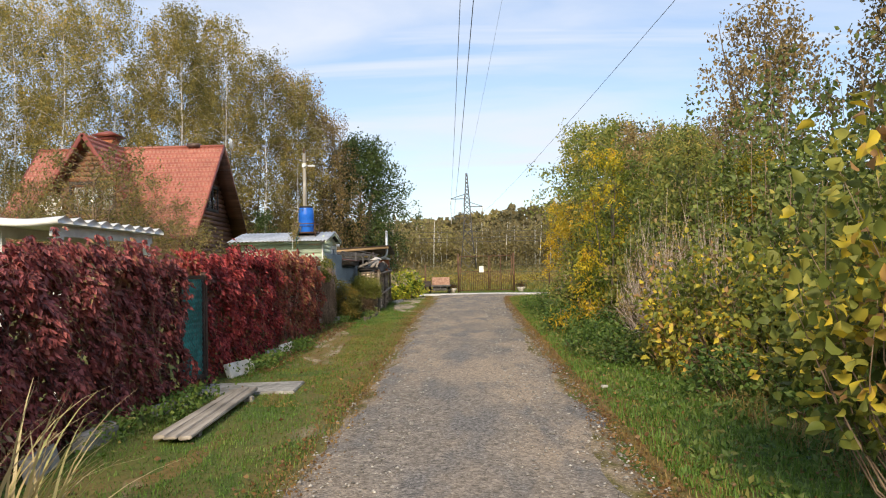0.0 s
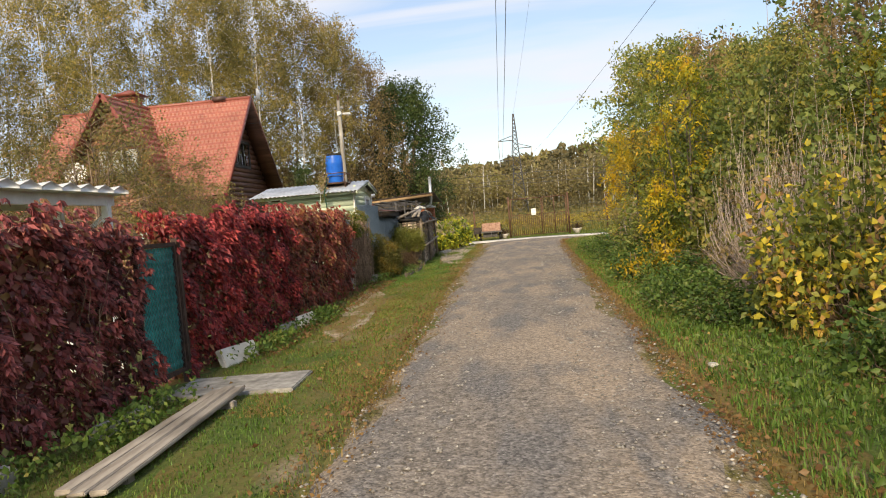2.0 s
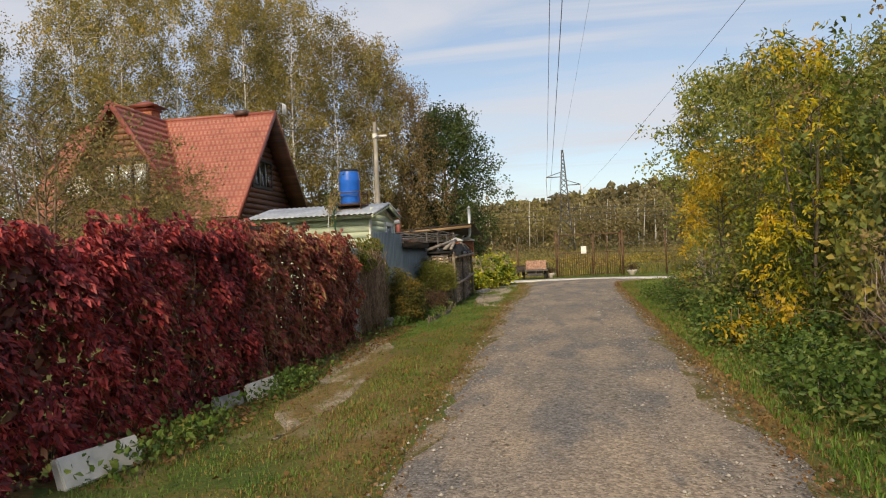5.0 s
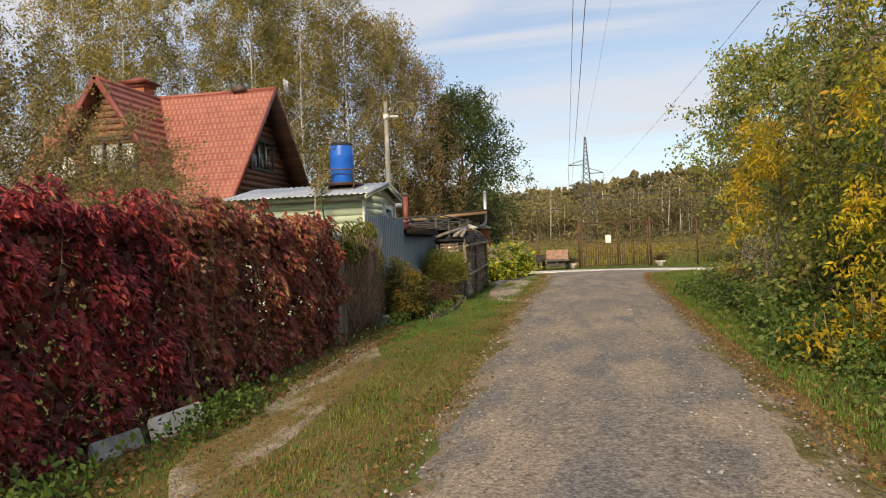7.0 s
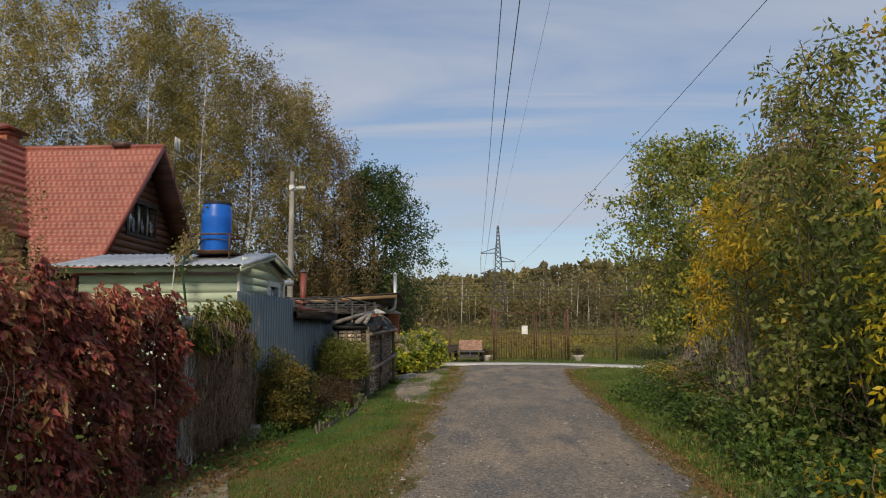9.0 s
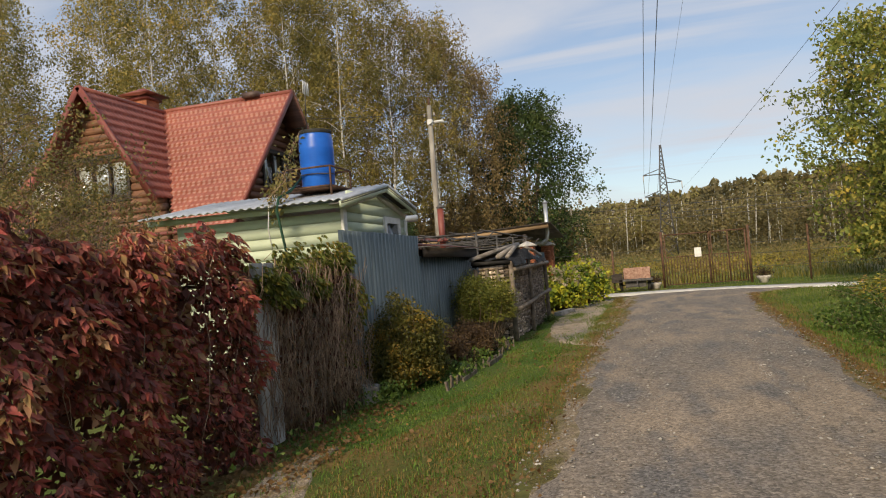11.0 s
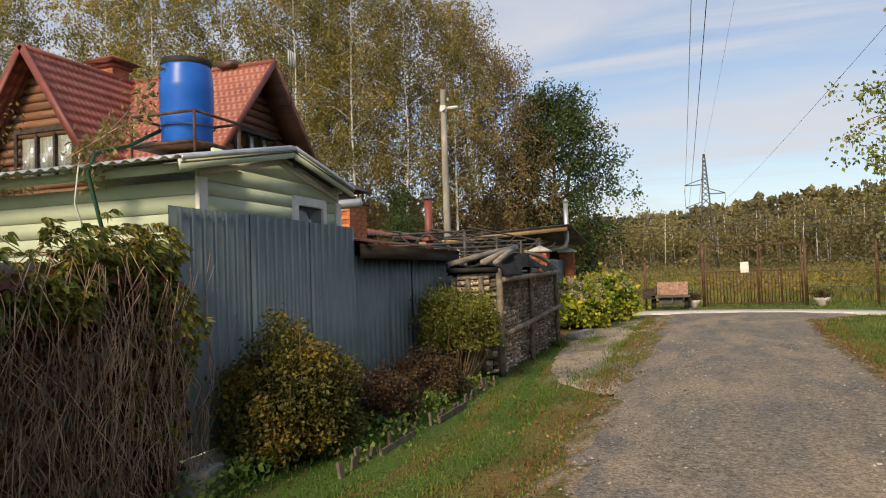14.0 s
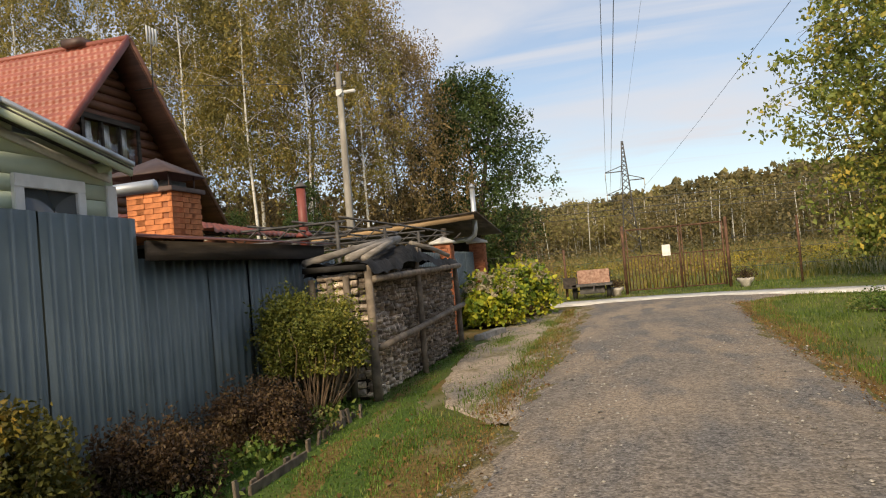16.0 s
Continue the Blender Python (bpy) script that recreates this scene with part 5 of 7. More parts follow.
ant = thing("tv_antenna", "small panel antenna on a thin mast at the gable", "antenna")
geo_part("mast", tube_geo([(np.array([(-11.05, 37.5, 6.9), (-11.0, 37.5, 8.5)]), 0.018)], 6), M_IRON, ant)
geo_part("panel", merge(*[box_geo(-11.0, -10.98, 37.3 + k * 0.13, 37.36 + k * 0.13, 8.15, 8.62) for k in range(4)]), M_WHITE, ant)
geo_part("bracket", tube_geo([(np.array([(-11.6, 37.5, 7.0), (-11.0, 37.5, 7.0)]), 0.015)], 5), M_IRON, ant)

# ---- mint shed ----
shed = thing("garden_shed", "mint-green board shed with grey corrugated roof", "shed")
SX, SX0, SY0, SY1, SZ, APY, APZ = -3.77, -6.4, 23.45, 26.1, 2.5, 24.75, 2.97
z = 0.2
while z < SZ - 0.02:                                   # lapped boards
    h = min(0.155, SZ - z)
    for nm, g in (("board", (SX0, SX, SY0, SY0 + 0.03)), ("board", (SX - 0.03, SX, SY0 + 0.032, SY1))):
        x0, x1, y0, y1 = g
        vv, tt = box_geo(x0, x1, y0, y1, z, z + h - 0.007)
        geo_part(nm, (vv, tt), M_MINT, shed)
    z += 0.155
sl = (APZ - 2.62) / (APY - 23.0)
z = SZ
while z < APZ - 0.12:                                  # gable boards
    dy = max(0.05, (APZ - 0.1 - z) / sl)
    y0, y1 = max(SY0, APY - dy), min(SY1, APY + dy)
    vv, tt = box_geo(SX - 0.03, SX, y0, y1, z, min(z + 0.149, APZ - 0.08))
    geo_part("board", (vv, tt), M_MINT, shed)
    z += 0.155
geo_part("inner_wall", merge(box_geo(SX0, SX - 0.05, SY0 + 0.05, SY1, 0.0, 2.5)), M_MINT, shed)
part("corner_trim", bev_box("corner_trim", SX - 0.02, SX + 0.025, SY0 - 0.025, SY0 + 0.10, 0.1, SZ + 0.02, 0.005), M_WHITE, shed, "white corner board")
part("corner_trim", bev_box("corner_trim", SX - 0.02, SX + 0.022, SY1 - 0.1, SY1 + 0.02, 0.1, SZ, 0.005), M_WHITE, shed)
# corrugated roof, two slopes
for sg, ye in ((-1, 22.98), (1, 26.12)):
    us = np.arange(SX0 - 0.3, -3.55 + 0.001, 0.03)
    ze = APZ - abs(ye - APY) * (0.2 if sg < 0 else 0.205)
    hh = 0.014 * np.sin(us / 0.13 * 2 * np.pi)
    a = np.column_stack([us, np.full(len(us), APY), APZ + hh])
    b = np.column_stack([us, np.full(len(us), ye), ze + hh])
    vv = np.concatenate([a, b, a - [0, 0, 0.008], b - [0, 0, 0.008]])
    k = len(us)
    i = np.arange(k - 1)
    tt = np.concatenate([np.stack([i, i + k, i + k + 1], 1), np.stack([i, i + k + 1, i + 1], 1), np.stack([i + 2 * k, i + 3 * k + 1, i + 3 * k], 1), np.stack([i + 2 * k, i + 2 * k + 1, i + 3 * k + 1], 1), np.stack([i + k, i + 3 * k, i + 3 * k + 1], 1), np.stack([i + k, i + 3 * k + 1, i + k + 1], 1)])
    geo_part("roof_sheet", (vv, tt), M_GALV, shed, "grey corrugated roof sheet", smooth=False)
    board_along("verge_board", (-3.56, APY, APZ - 0.02), (-3.56, ye, ze - 0.02), 0.02, 0.04, M_GALV, shed)
    board_along("soffit", (-3.66, APY, APZ - 0.06), (-3.66, ye, ze - 0.06), 0.18, 0.015, M_IRON, shed)
    board_along("rake_board", (-3.585, APY, APZ - 0.075), (-3.585, ye, ze - 0.075), 0.025, 0.09, M_MINT, shed)
    board_along("fascia", (SX0 - 0.3, ye + sg * -0.22, ze - 0.055), (-3.62, ye + sg * -0.22, ze - 0.055), 0.03, 0.08, M_MINT, shed)
    board_along("rake_trim", (SX + 0.015, APY, APZ - 0.15), (SX + 0.015, APY + sg * 1.3, APZ - 0.15 - 0.265), 0.03, 0.06, M_WHITE, shed)
w = part("window", bev_box("window", SX, SX + 0.04, 25.0, 25.72, 2.40, 2.50, 0.005), M_WHITE, shed, "small white-framed window")
for b in ((25.0, 25.09, 1.85, 2.40), (25.63, 25.72, 1.85, 2.40), (25.09, 25.63, 1.76, 1.85)):
    part("frame", bev_box("frame", SX, SX + 0.04, b[0], b[1], b[2], b[3], 0.005), M_WHITE, w)
geo_part("pane", box_geo(SX + 0.006, SX + 0.012, 25.09, 25.63, 1.85, 2.40), M_GLASS, w)
geo_part("gutter", tube_geo([(np.array([(-5.2, 26.62, 2.53), (-3.72, 26.62, 2.555)]), 0.06)], 12), M_GALV, shed, "galvanised gutter", smooth=True)

# barrel on its iron stand
bx, by, bz = -4.42, 24.15, 3.04
st = thing("barrel_stand", "rusty angle-iron stand on the shed roof", "stand")
hz = 2.80
for sx in (-0.36, 0.36):
    for sy in (-0.36, 0.36):
        geo_part("leg", tube_geo([(np.array([(bx + sx, by + sy, hz - 0.02), (bx + sx, by + sy, 3.20)]), 0.017)], 4), M_RUST, st)
for zz in (2.92, 3.20):
    for a, b in (((-1, -1), (1, -1)), ((1, -1), (1, 1)), ((1, 1), (-1, 1)), ((-1, 1), (-1, -1))):
        geo_part("bar", tube_geo([(np.array([(bx + a[0] * 0.36, by + a[1] * 0.36, zz), (bx + b[0] * 0.36, by + b[1] * 0.36, zz)]), 0.015)], 4), M_RUST, st)
geo_part("tray", box_geo(bx - 0.35, bx + 0.35, by - 0.35, by + 0.35, 2.895, 2.92), M_RUST, st)
barrel = thing("water_barrel", "bright blue plastic barrel, lid strapped, on the stand", "barrel", at=(bx, by, 2.925))
R = 0.255
prof = [(0.0, 0.0), (R * 0.90, 0.0), (R * 0.95, 0.03), (R * 0.97, 0.28), (R * 1.0, 0.31), (R * 0.975, 0.335), (R, 0.36), (R * 1.0, 0.60), (R * 1.02, 0.63), (R * 1.0, 0.66), (R * 0.975, 0.78), (R * 0.93, 0.85), (R * 0.90, 0.885), (R * 0.88, 0.885)]
prof = [(r_b, z_b * 0.93) for r_b, z_b in prof]
part("body", lathe("body", prof), M_BLUE, barrel)
part("lid", lathe("lid", [(R * 0.93, 0.81), (R * 0.95, 0.825), (R * 0.95, 0.86), (R * 0.90, 0.87), (0.0, 0.87)]), M_RUBBER, barrel, "black lid ring")
geo_part("strap", tube_geo([(np.array([(R * 1.03 * math.cos(a), R * 1.03 * math.sin(a), 0.2) for a in np.linspace(0, 2 * math.pi, 25)]), 0.008)], 4), M_IRON, barrel)
hose = thing("hose", "dark green hose hanging from the shed roof", "hose")
geo_part("tube", tube_geo([(np.array([(-4.62, 24.0, 3.1), (-4.55, 23.5, 2.86), (-4.5, 23.05, 2.72), (-4.49, 22.95, 2.55), (-4.47, 23.2, 1.7), (-4.47, 23.2, 0.9)]), 0.018)], 6), mat("hose_green", [(0.3, (0.012, 0.05, 0.03)), (0.7, (0.02, 0.09, 0.05))], 5), hose)
geo_part("tube", tube_geo([(np.array([(-4.66, 24.0, 3.0), (-4.72, 23.6, 2.88), (-4.62, 23.0, 2.72), (-4.63, 22.95, 2.3), (-4.72, 23.25, 1.8)]), 0.008)], 6), M_WHITE, hose, "white thin hose")

# creeper that has climbed from the fence to the barrel
rc = thing("roof_creeper", "russet creeper trailing over the shed roof to the barrel", "climber")
line_ = np.array([(-4.52, 22.92, 2.4), (-4.55, 22.95, 2.66), (-4.62, 23.3, 2.88), (-4.72, 23.65, 3.1), (-4.74, 23.85, 3.35), (-4.72, 24.0, 3.6), (-4.62, 24.05, 3.78)])
twigs, lp = [], []
for k in range(11):
    j = rng.integers(0, 5)
    a = line_[j] + rng.normal(0, 0.05, 3)
    b = line_[j + 2] + rng.normal(0, 0.06, 3)
    twigs.append((np.array([a, (a + b) / 2 + rng.normal(0, 0.04, 3), b]), 0.004))
    for f in np.linspace(0, 1, 34):
        lp.append(a * (1 - f) + b * f + rng.normal(0, 0.06, 3))
lp = np.array(lp)
geo_part("vine_work", tube_geo(twigs, 4), M_VINE, rc)
geo_part("foliage", leaf_geo(lp, rng.normal(0, 1, lp.shape) + [0, 0, -0.6], rng.uniform(0.04, 0.09, len(lp)), 0.3), APPLE, rc)

# ---- grey metal fence ----
fence = thing("metal_fence", "slate-grey profiled metal fence along the lane", "fence")


def profiled(ya, yb, x, z0, z1):
    prof = [(0.0, 0.0), (0.095, 0.0), (0.108, 0.015), (0.137, 0.015), (0.15, 0.0)]
    ys, xs = [], []
    y = ya
    while y < yb - 0.02:
        for dy, dx in prof[:-1]:
            if y + dy <= yb:
                ys.append(y + dy)
                xs.append(x + dx)
        y += 0.15
    if yb - ys[-1] > 0.001:
        ys.append(yb)
        xs.append(xs[-1])
    ys, xs = np.array(ys), np.array(xs)
    k = len(ys)
    vv = np.concatenate([np.column_stack([xs, ys, np.full(k, z0)]), np.column_stack([xs, ys, np.full(k, z1)]), np.column_stack([xs - 0.004, ys, np.full(k, z0)]), np.column_stack([xs - 0.004, ys, np.full(k, z1)])])
    i = np.arange(k - 1)
    tt = np.concatenate([np.stack([i, i + 1, i + k + 1], 1), np.stack([i, i + k + 1, i + k], 1), np.stack([i + 2 * k, i + 3 * k + 1, i + 2 * k + 1], 1), np.stack([i + 2 * k, i + 3 * k, i + 3 * k + 1], 1), np.stack([i + k, i + k + 1, i + 3 * k + 1], 1), np.stack([i + k, i + 3 * k + 1, i + 3 * k], 1)])
    return vv, tt


for ya, yb, zt in ((22.82, 23.9, 2.2), (23.9, 25.0, 2.205), (25.0, 26.07, 2.2), (26.07, 27.2, 1.86), (27.2, 28.3, 1.86), (28.3, 29.5, 1.86), (29.5, 30.6, 1.86)):
    geo_part("panel", profiled(ya, yb + 0.02, -3.57 if zt > 2 else -3.6, 0.22, zt), M_GREYFENCE, fence)
for ya in (22.85, 24.5, 26.05, 28.0, 30.0):
    geo_part("post", box_geo(-3.66, -3.6, ya, ya + 0.06, 0.0, 1.82), M_IRON, fence)
board_along("rail", (-3.63, 22.85, 0.6), (-3.63, 30.5, 0.6), 0.03, 0.05, M_IRON, fence)
board_along("rail", (-3.63, 22.85, 1.6), (-3.63, 30.5, 1.6), 0.03, 0.05, M_IRON, fence)
slab("foot_board", "weathered board closing the gap under the fence", -3.5, 24.3, 0.02, 0.05, 2.9, 0.2, material=M_GREYWOOD, jit=0.01)
slab("stone_block", "pale stone block at the end of the fence", -3.3, 22.75, 0.0, 0.3, 0.35, 0.22, rz=15)
# low edging of old stakes between the beds and the lawn
edging = thing("garden_edging", "low edging of old grey stakes and boards", "edging")
er = random.Random(12)
y = 23.4
while y < 28.6:
    if er.random() < 0.62:
        h = er.uniform(0.07, 0.19)
        o = part("stake", bev_box("stake", -0.012, 0.012, -0.035, 0.035, 0, h, 0.004, 0.004), M_POLEWOOD, edging)
        o.matrix_local = pose(-2.46 + 0.04 * math.sin(y * 2) + er.uniform(-0.02, 0.02), y, -0.01, er.uniform(-9, 9), er.uniform(-14, 14), er.uniform(-12, 12))
    y += er.uniform(0.08, 0.17)
for x, ya, yb, h in ((-2.36, 25.5, 26.5, 0.09), (-2.42, 24.1, 24.9, 0.07), (-2.55, 27.4, 28.2, 0.08)):
    part("edging_board", bev_box("edging_board", x - 0.013, x + 0.013, ya, yb, -0.01, h, 0.004, 0.006), M_POLEWOOD, edging)
# junction box on the fence edge
solid("junction_box", bev_box("junction_box", -3.66, -3.58, 22.70, 22.80, 1.78, 1.88, 0.01), M_RUBBER, "small black box at the fence corner", "box")

# ---- lean-to behind the fence ----
lean = thing("lean_to", "low lean-to with dark fascia and rusty roof", "shed")
board_along("fascia", (-3.48, 26.1, 1.92), (-3.48, 29.9, 1.92), 0.05, 0.17, M_DARKWOOD, lean, "dark weathered fascia board")
geo_part("roof_sheet", (np.array([(-3.36, 26.05, 2.03), (-3.36, 30.1, 2.03), (-6.2, 30.1, 2.45), (-6.2, 26.75, 2.45), (-3.36, 26.05, 2.015), (-3.36, 30.1, 2.015), (-6.2, 30.1, 2.43), (-6.2, 26.75, 2.43)]),
                        np.array([(0, 1, 2), (0, 2, 3), (4, 6, 5), (4, 7, 6), (0, 4, 5), (0, 5, 1), (0, 3, 7), (0, 7, 4), (1, 5, 6), (1, 6, 2)])), mat("rusty_roof", [(0.3, (0.13, 0.05, 0.042)), (0.7, (0.24, 0.10, 0.08))], 3, rough=0.6, bump=0.2), lean, "rusty reddish sheet")
geo_part("wall", box_geo(-6.1, -3.8, 26.9, 30.0, 0.0, 2.0), M_DARKWOOD, lean)
# red-tiled annex between lean-to and house
annex = thing("annex", "dark log annex with small red tile roof", "building")
tile_sheet("roof_slope", (-8.2, 30.4, 3.0), (0, 1, 0), (2.9, 0, -0.62), 3.2, 2.95, annex, "")
geo_part("wall", box_geo(-8.1, -5.6, 30.6, 33.5, 0.0, 2.3), M_LOGDARK, annex)
geo_part("red_panel", box_geo(-8.2, -8.12, 30.6, 33.0, 1.2, 2.9), M_TRIMRED, annex)

# brick chimney with hipped hood behind the fence
chim = thing("brick_chimney", "orange brick chimney with brown hipped metal hood", "chimney")
CX0, CX1, CY0, CY1 = -5.42, -4.80, 28.5, 29.15
geo_part("core", box_geo(CX0 + 0.012, CX1 - 0.012, CY0 + 0.012, CY1 - 0.012, 1.9, 2.80), M_MORTAR, chim)
bme = bev_box("brick", -0.1205, 0.1205, -0.028, 0.028, -0.032, 0.032, 0.003)
bme.materials.append(M_BRICK)
z, row = 2.02, 0
while z < 2.78:
    for face in range(4):
        span = (CX1 - CX0) if face % 2 == 0 else (CY1 - CY0)
        off = 0.0 if row % 2 else 0.12
        c = -off + 0.12
        while c < span - 0.02:
            cc = min(max(c, 0.119), span - 0.119)
            if face == 0:
                m = pose(CX0 + cc, CY0 + 0.022, z)
            elif face == 1:
                m = pose(CX1 - 0.022, CY0 + cc, z, 0, 0, 90)
            elif face == 2:
                m = pose(CX0 + cc, CY1 - 0.022, z)
            else:
                m = pose(CX0 + 0.022, CY0 + cc, z, 0, 0, 90)
            o = new("brick", bme)
            o.parent = chim
            o.matrix_local = m
            c += 0.246
    z += 0.068
    row += 1
part("cap_slab", bev_box("cap_slab", CX0 - 0.05, CX1 + 0.05, CY0 - 0.05, CY1 + 0.05, 2.79, 2.85, 0.008), M_BROWNCAP, chim)
part("cap_slab", bev_box("cap_slab", CX0 - 0.04, CX1 + 0.04, CY0 - 0.04, CY1 + 0.04, 1.95, 2.16, 0.008), M_BROWNCAP, chim, "brown metal flashing")
for x in (CX0 + 0.05, CX1 - 0.05):
    for y in (CY0 + 0.05, CY1 - 0.05):
        geo_part("hood_leg", tube_geo([(np.array([(x, y, 2.84), (x, y, 3.06)]), 0.012)], 4), M_BROWNCAP, chim)
mx_, my_ = (CX0 + CX1) / 2, (CY0 + CY1) / 2
hv = np.array([(CX0 - 0.26, CY0 - 0.1, 3.03), (CX1 + 0.04, CY0 - 0.1, 3.03), (CX1 + 0.04, CY1 + 0.1, 3.03), (CX0 - 0.2, CY1 + 0.1, 3.03), (mx_ - 0.08, my_, 3.28), (mx_ - 0.08, my_, 3.26)])
geo_part("hood", (np.concatenate([hv, hv[:4] - [0, 0, 0.02]]), np.array([(0, 1, 4), (1, 2, 4), (2, 3, 4), (3, 0, 4), (6, 5, 7), (7, 5, 8), (8, 5, 9), (9, 5, 6), (0, 6, 7), (0, 7, 1), (1, 7, 8), (1, 8, 2), (2, 8, 9), (2, 9, 3), (3, 9, 6), (3, 6, 0)])), M_BROWNCAP, chim)
geo_part("flue_core", box_geo(CX0 + 0.12, CX1 - 0.12, CY0 + 0.12, CY1 - 0.12, 2.84, 2.95), M_IRON, chim)

pipe = thing("red_flue_pipe", "dull red stove pipe with a small cap", "pipe")
geo_part("tube", tube_geo([(np.array([(-5.1, 33.0, 1.9), (-5.1, 33.0, 3.25)]), 0.085)], 14), M_TRIMRED, pipe, smooth=True)
part("cap", lathe("cap", [(0.0, 3.27), (0.12, 3.27), (0.12, 3.29), (0.0, 3.40)], 14), M_IRON, pipe).location = (-5.1, 33.0, 0)
part("collar", lathe("collar", [(0.086, 2.36), (0.15, 2.36), (0.15, 2.40), (0.086, 2.46)], 14), M_TRIMRED, pipe).location = (-5.1, 33.0, 0)

# lattice of rusty trusses carrying a roof frame
tr = thing("truss_frame", "rusty welded lattice trusses of an unfinished canopy", "frame")
for k, y in enumerate((31.2, 33.6, 36.0, 38.4)):
    paths = [(np.array([(-9.0, y, 2.42), (-3.6, y, 2.42)]), 0.022), (np.array([(-9.0, y, 2.2), (-3.6, y, 2.2)]), 0.022)]
    xs = np.arange(-9.0, -3.6, 0.3)
    for j, x in enumerate(xs):
        paths.append((np.array([(x, y, 2.42 if j % 2 else 2.2), (x + 0.3, y, 2.2 if j % 2 else 2.42)]), 0.012))
    geo_part("truss", tube_geo(paths, 4), M_IRON, tr)
    geo_part("post", tube_geo([(np.array([(-3.75, y, 0), (-3.75, y, 2.42)]), 0.03)], 6), M_IRON, tr)
    geo_part("post", tube_geo([(np.array([(-8.8, y, 0), (-8.8, y, 2.42)]), 0.03)], 6), M_IRON, tr)
for x in np.arange(-8.8, -3.5, 0.75):
    geo_part("purlin", tube_geo([(np.array([(x, 30.8, 2.46), (x, 38.6, 2.46)]), 0.02)], 4), M_IRON, tr)

# canopy with pale beam beyond
can = thing("canopy", "low flat canopy with pale pine beam and dark eave", "canopy")
board_along("beam", (-7.6, 39.0, 2.62), (-3.05, 39.0, 2.86), 0.06, 0.16, M_FRESH, can, "pale pine fascia beam")
geo_part("roof", (np.array([(-7.8, 38.9, 2.74), (-2.95, 38.9, 2.97), (-3.1, 44.0, 2.6), (-7.8, 44.0, 2.6), (-7.8, 38.9, 2.70), (-2.95, 38.9, 2.93), (-3.1, 44.0, 2.56), (-7.8, 44.0, 2.56)]),
                  np.array([(0, 1, 2), (0, 2, 3), (4, 6, 5), (4, 7, 6), (0, 4, 5), (0, 5, 1), (1, 5, 6), (1, 6, 2), (0, 3, 7), (0, 7, 4), (2, 6, 7), (2, 7, 3)])), M_DARKWOOD, can)
for x, y in ((-7.4, 39.1), (-3.9, 39.1), (-3.9, 43.7), (-7.4, 43.7)):
    geo_part("post", box_geo(x - 0.06, x + 0.06, y - 0.06, y + 0.06, 0, 2.62), M_DARKWOOD, can)
geo_part("back_wall", box_geo(-7.5, -4.0, 43.8, 43.9, 0, 2.4), M_DARKWOOD, can)
fl = thing("steel_flue", "galvanised flue pipe with an elbow above the canopy", "pipe")
geo_part("tube", tube_geo([(np.array([(-3.9, 40.2, 2.3), (-3.45, 40.2, 2.32), (-3.3, 40.2, 2.42), (-3.26, 40.2, 2.6), (-3.26, 40.2, 3.7)]), 0.07)], 12), M_GALV, fl, smooth=True)
part("cap", lathe("cap", [(0.0, 3.72), (0.11, 3.72), (0.0, 3.84)], 12), M_GALV, fl).location = (-3.26, 40.2, 0)


def brick_pillar(x, y, h, wid=0.42):
    e = thing("brick_pillar", "red brick gate pillar with pale pyramid cap", "pillar", "brick gate pillars", at=(x, y, 0))
    geo_part("core", box_geo(-wid / 2 + 0.01, wid / 2 - 0.01, -wid / 2 + 0.01, wid / 2 - 0.01, 0, h), M_MORTAR, e)
    z, row = 0.05, 0
    while z < h - 0.03:
        for face in range(4):
            for c in ((-0.09, 0.0)[row % 2] - 0.0, (0.12, 0.21)[row % 2] - 0.09):
                cc = max(-wid / 2 + 0.119, min(wid / 2 - 0.119, c))
                o = new("brick", bme_red)
                o.parent = e
                o.matrix_local = pose(0, 0, 0, 0, 0, 90 * face) @ pose(cc, -wid / 2 + 0.022, z)
        z += 0.075
        row += 1
    cv = np.array([(-0.27, -0.27, h), (0.27, -0.27, h), (0.27, 0.27, h), (-0.27, 0.27, h), (-0.27, -0.27, h + 0.05), (0.27, -0.27, h + 0.05), (0.27, 0.27, h + 0.05), (-0.27, 0.27, h + 0.05), (0, 0, h + 0.18)])
    geo_part("cap", (cv, np.array([(0, 1, 5), (0, 5, 4), (1, 2, 6), (1, 6, 5), (2, 3, 7), (2, 7, 6), (3, 0, 4), (3, 4, 7), (4, 5, 8), (5, 6, 8), (6, 7, 8), (7, 4, 8), (0, 2, 1), (0, 3, 2)])), M_PALE, e)


bme_red = bev_box("brick", -0.118, 0.118, -0.03, 0.03, -0.033, 0.033, 0.004)
bme_red.materials.append(M_BRICKRED)
brick_pillar(-3.45, 41.3, 2.22)
brick_pillar(-3.55, 37.4, 2.15)
gp = thing("metal_gate", "slate-grey sheet metal yard gate between brick pillars", "gate")
for ya in (37.65, 38.8, 39.95):
    geo_part("panel", profiled(ya, ya + 1.13, -3.55, 0.1, 1.98), M_GREYFENCE, gp)
geo_part("panel", profiled(41.55, 42.9, -3.5, 0.1, 1.98), M_GREYFENCE, gp)
geo_part("panel", profiled(34.3, 37.15, -3.6, 0.1, 1.95), M_GREYFENCE, gp)

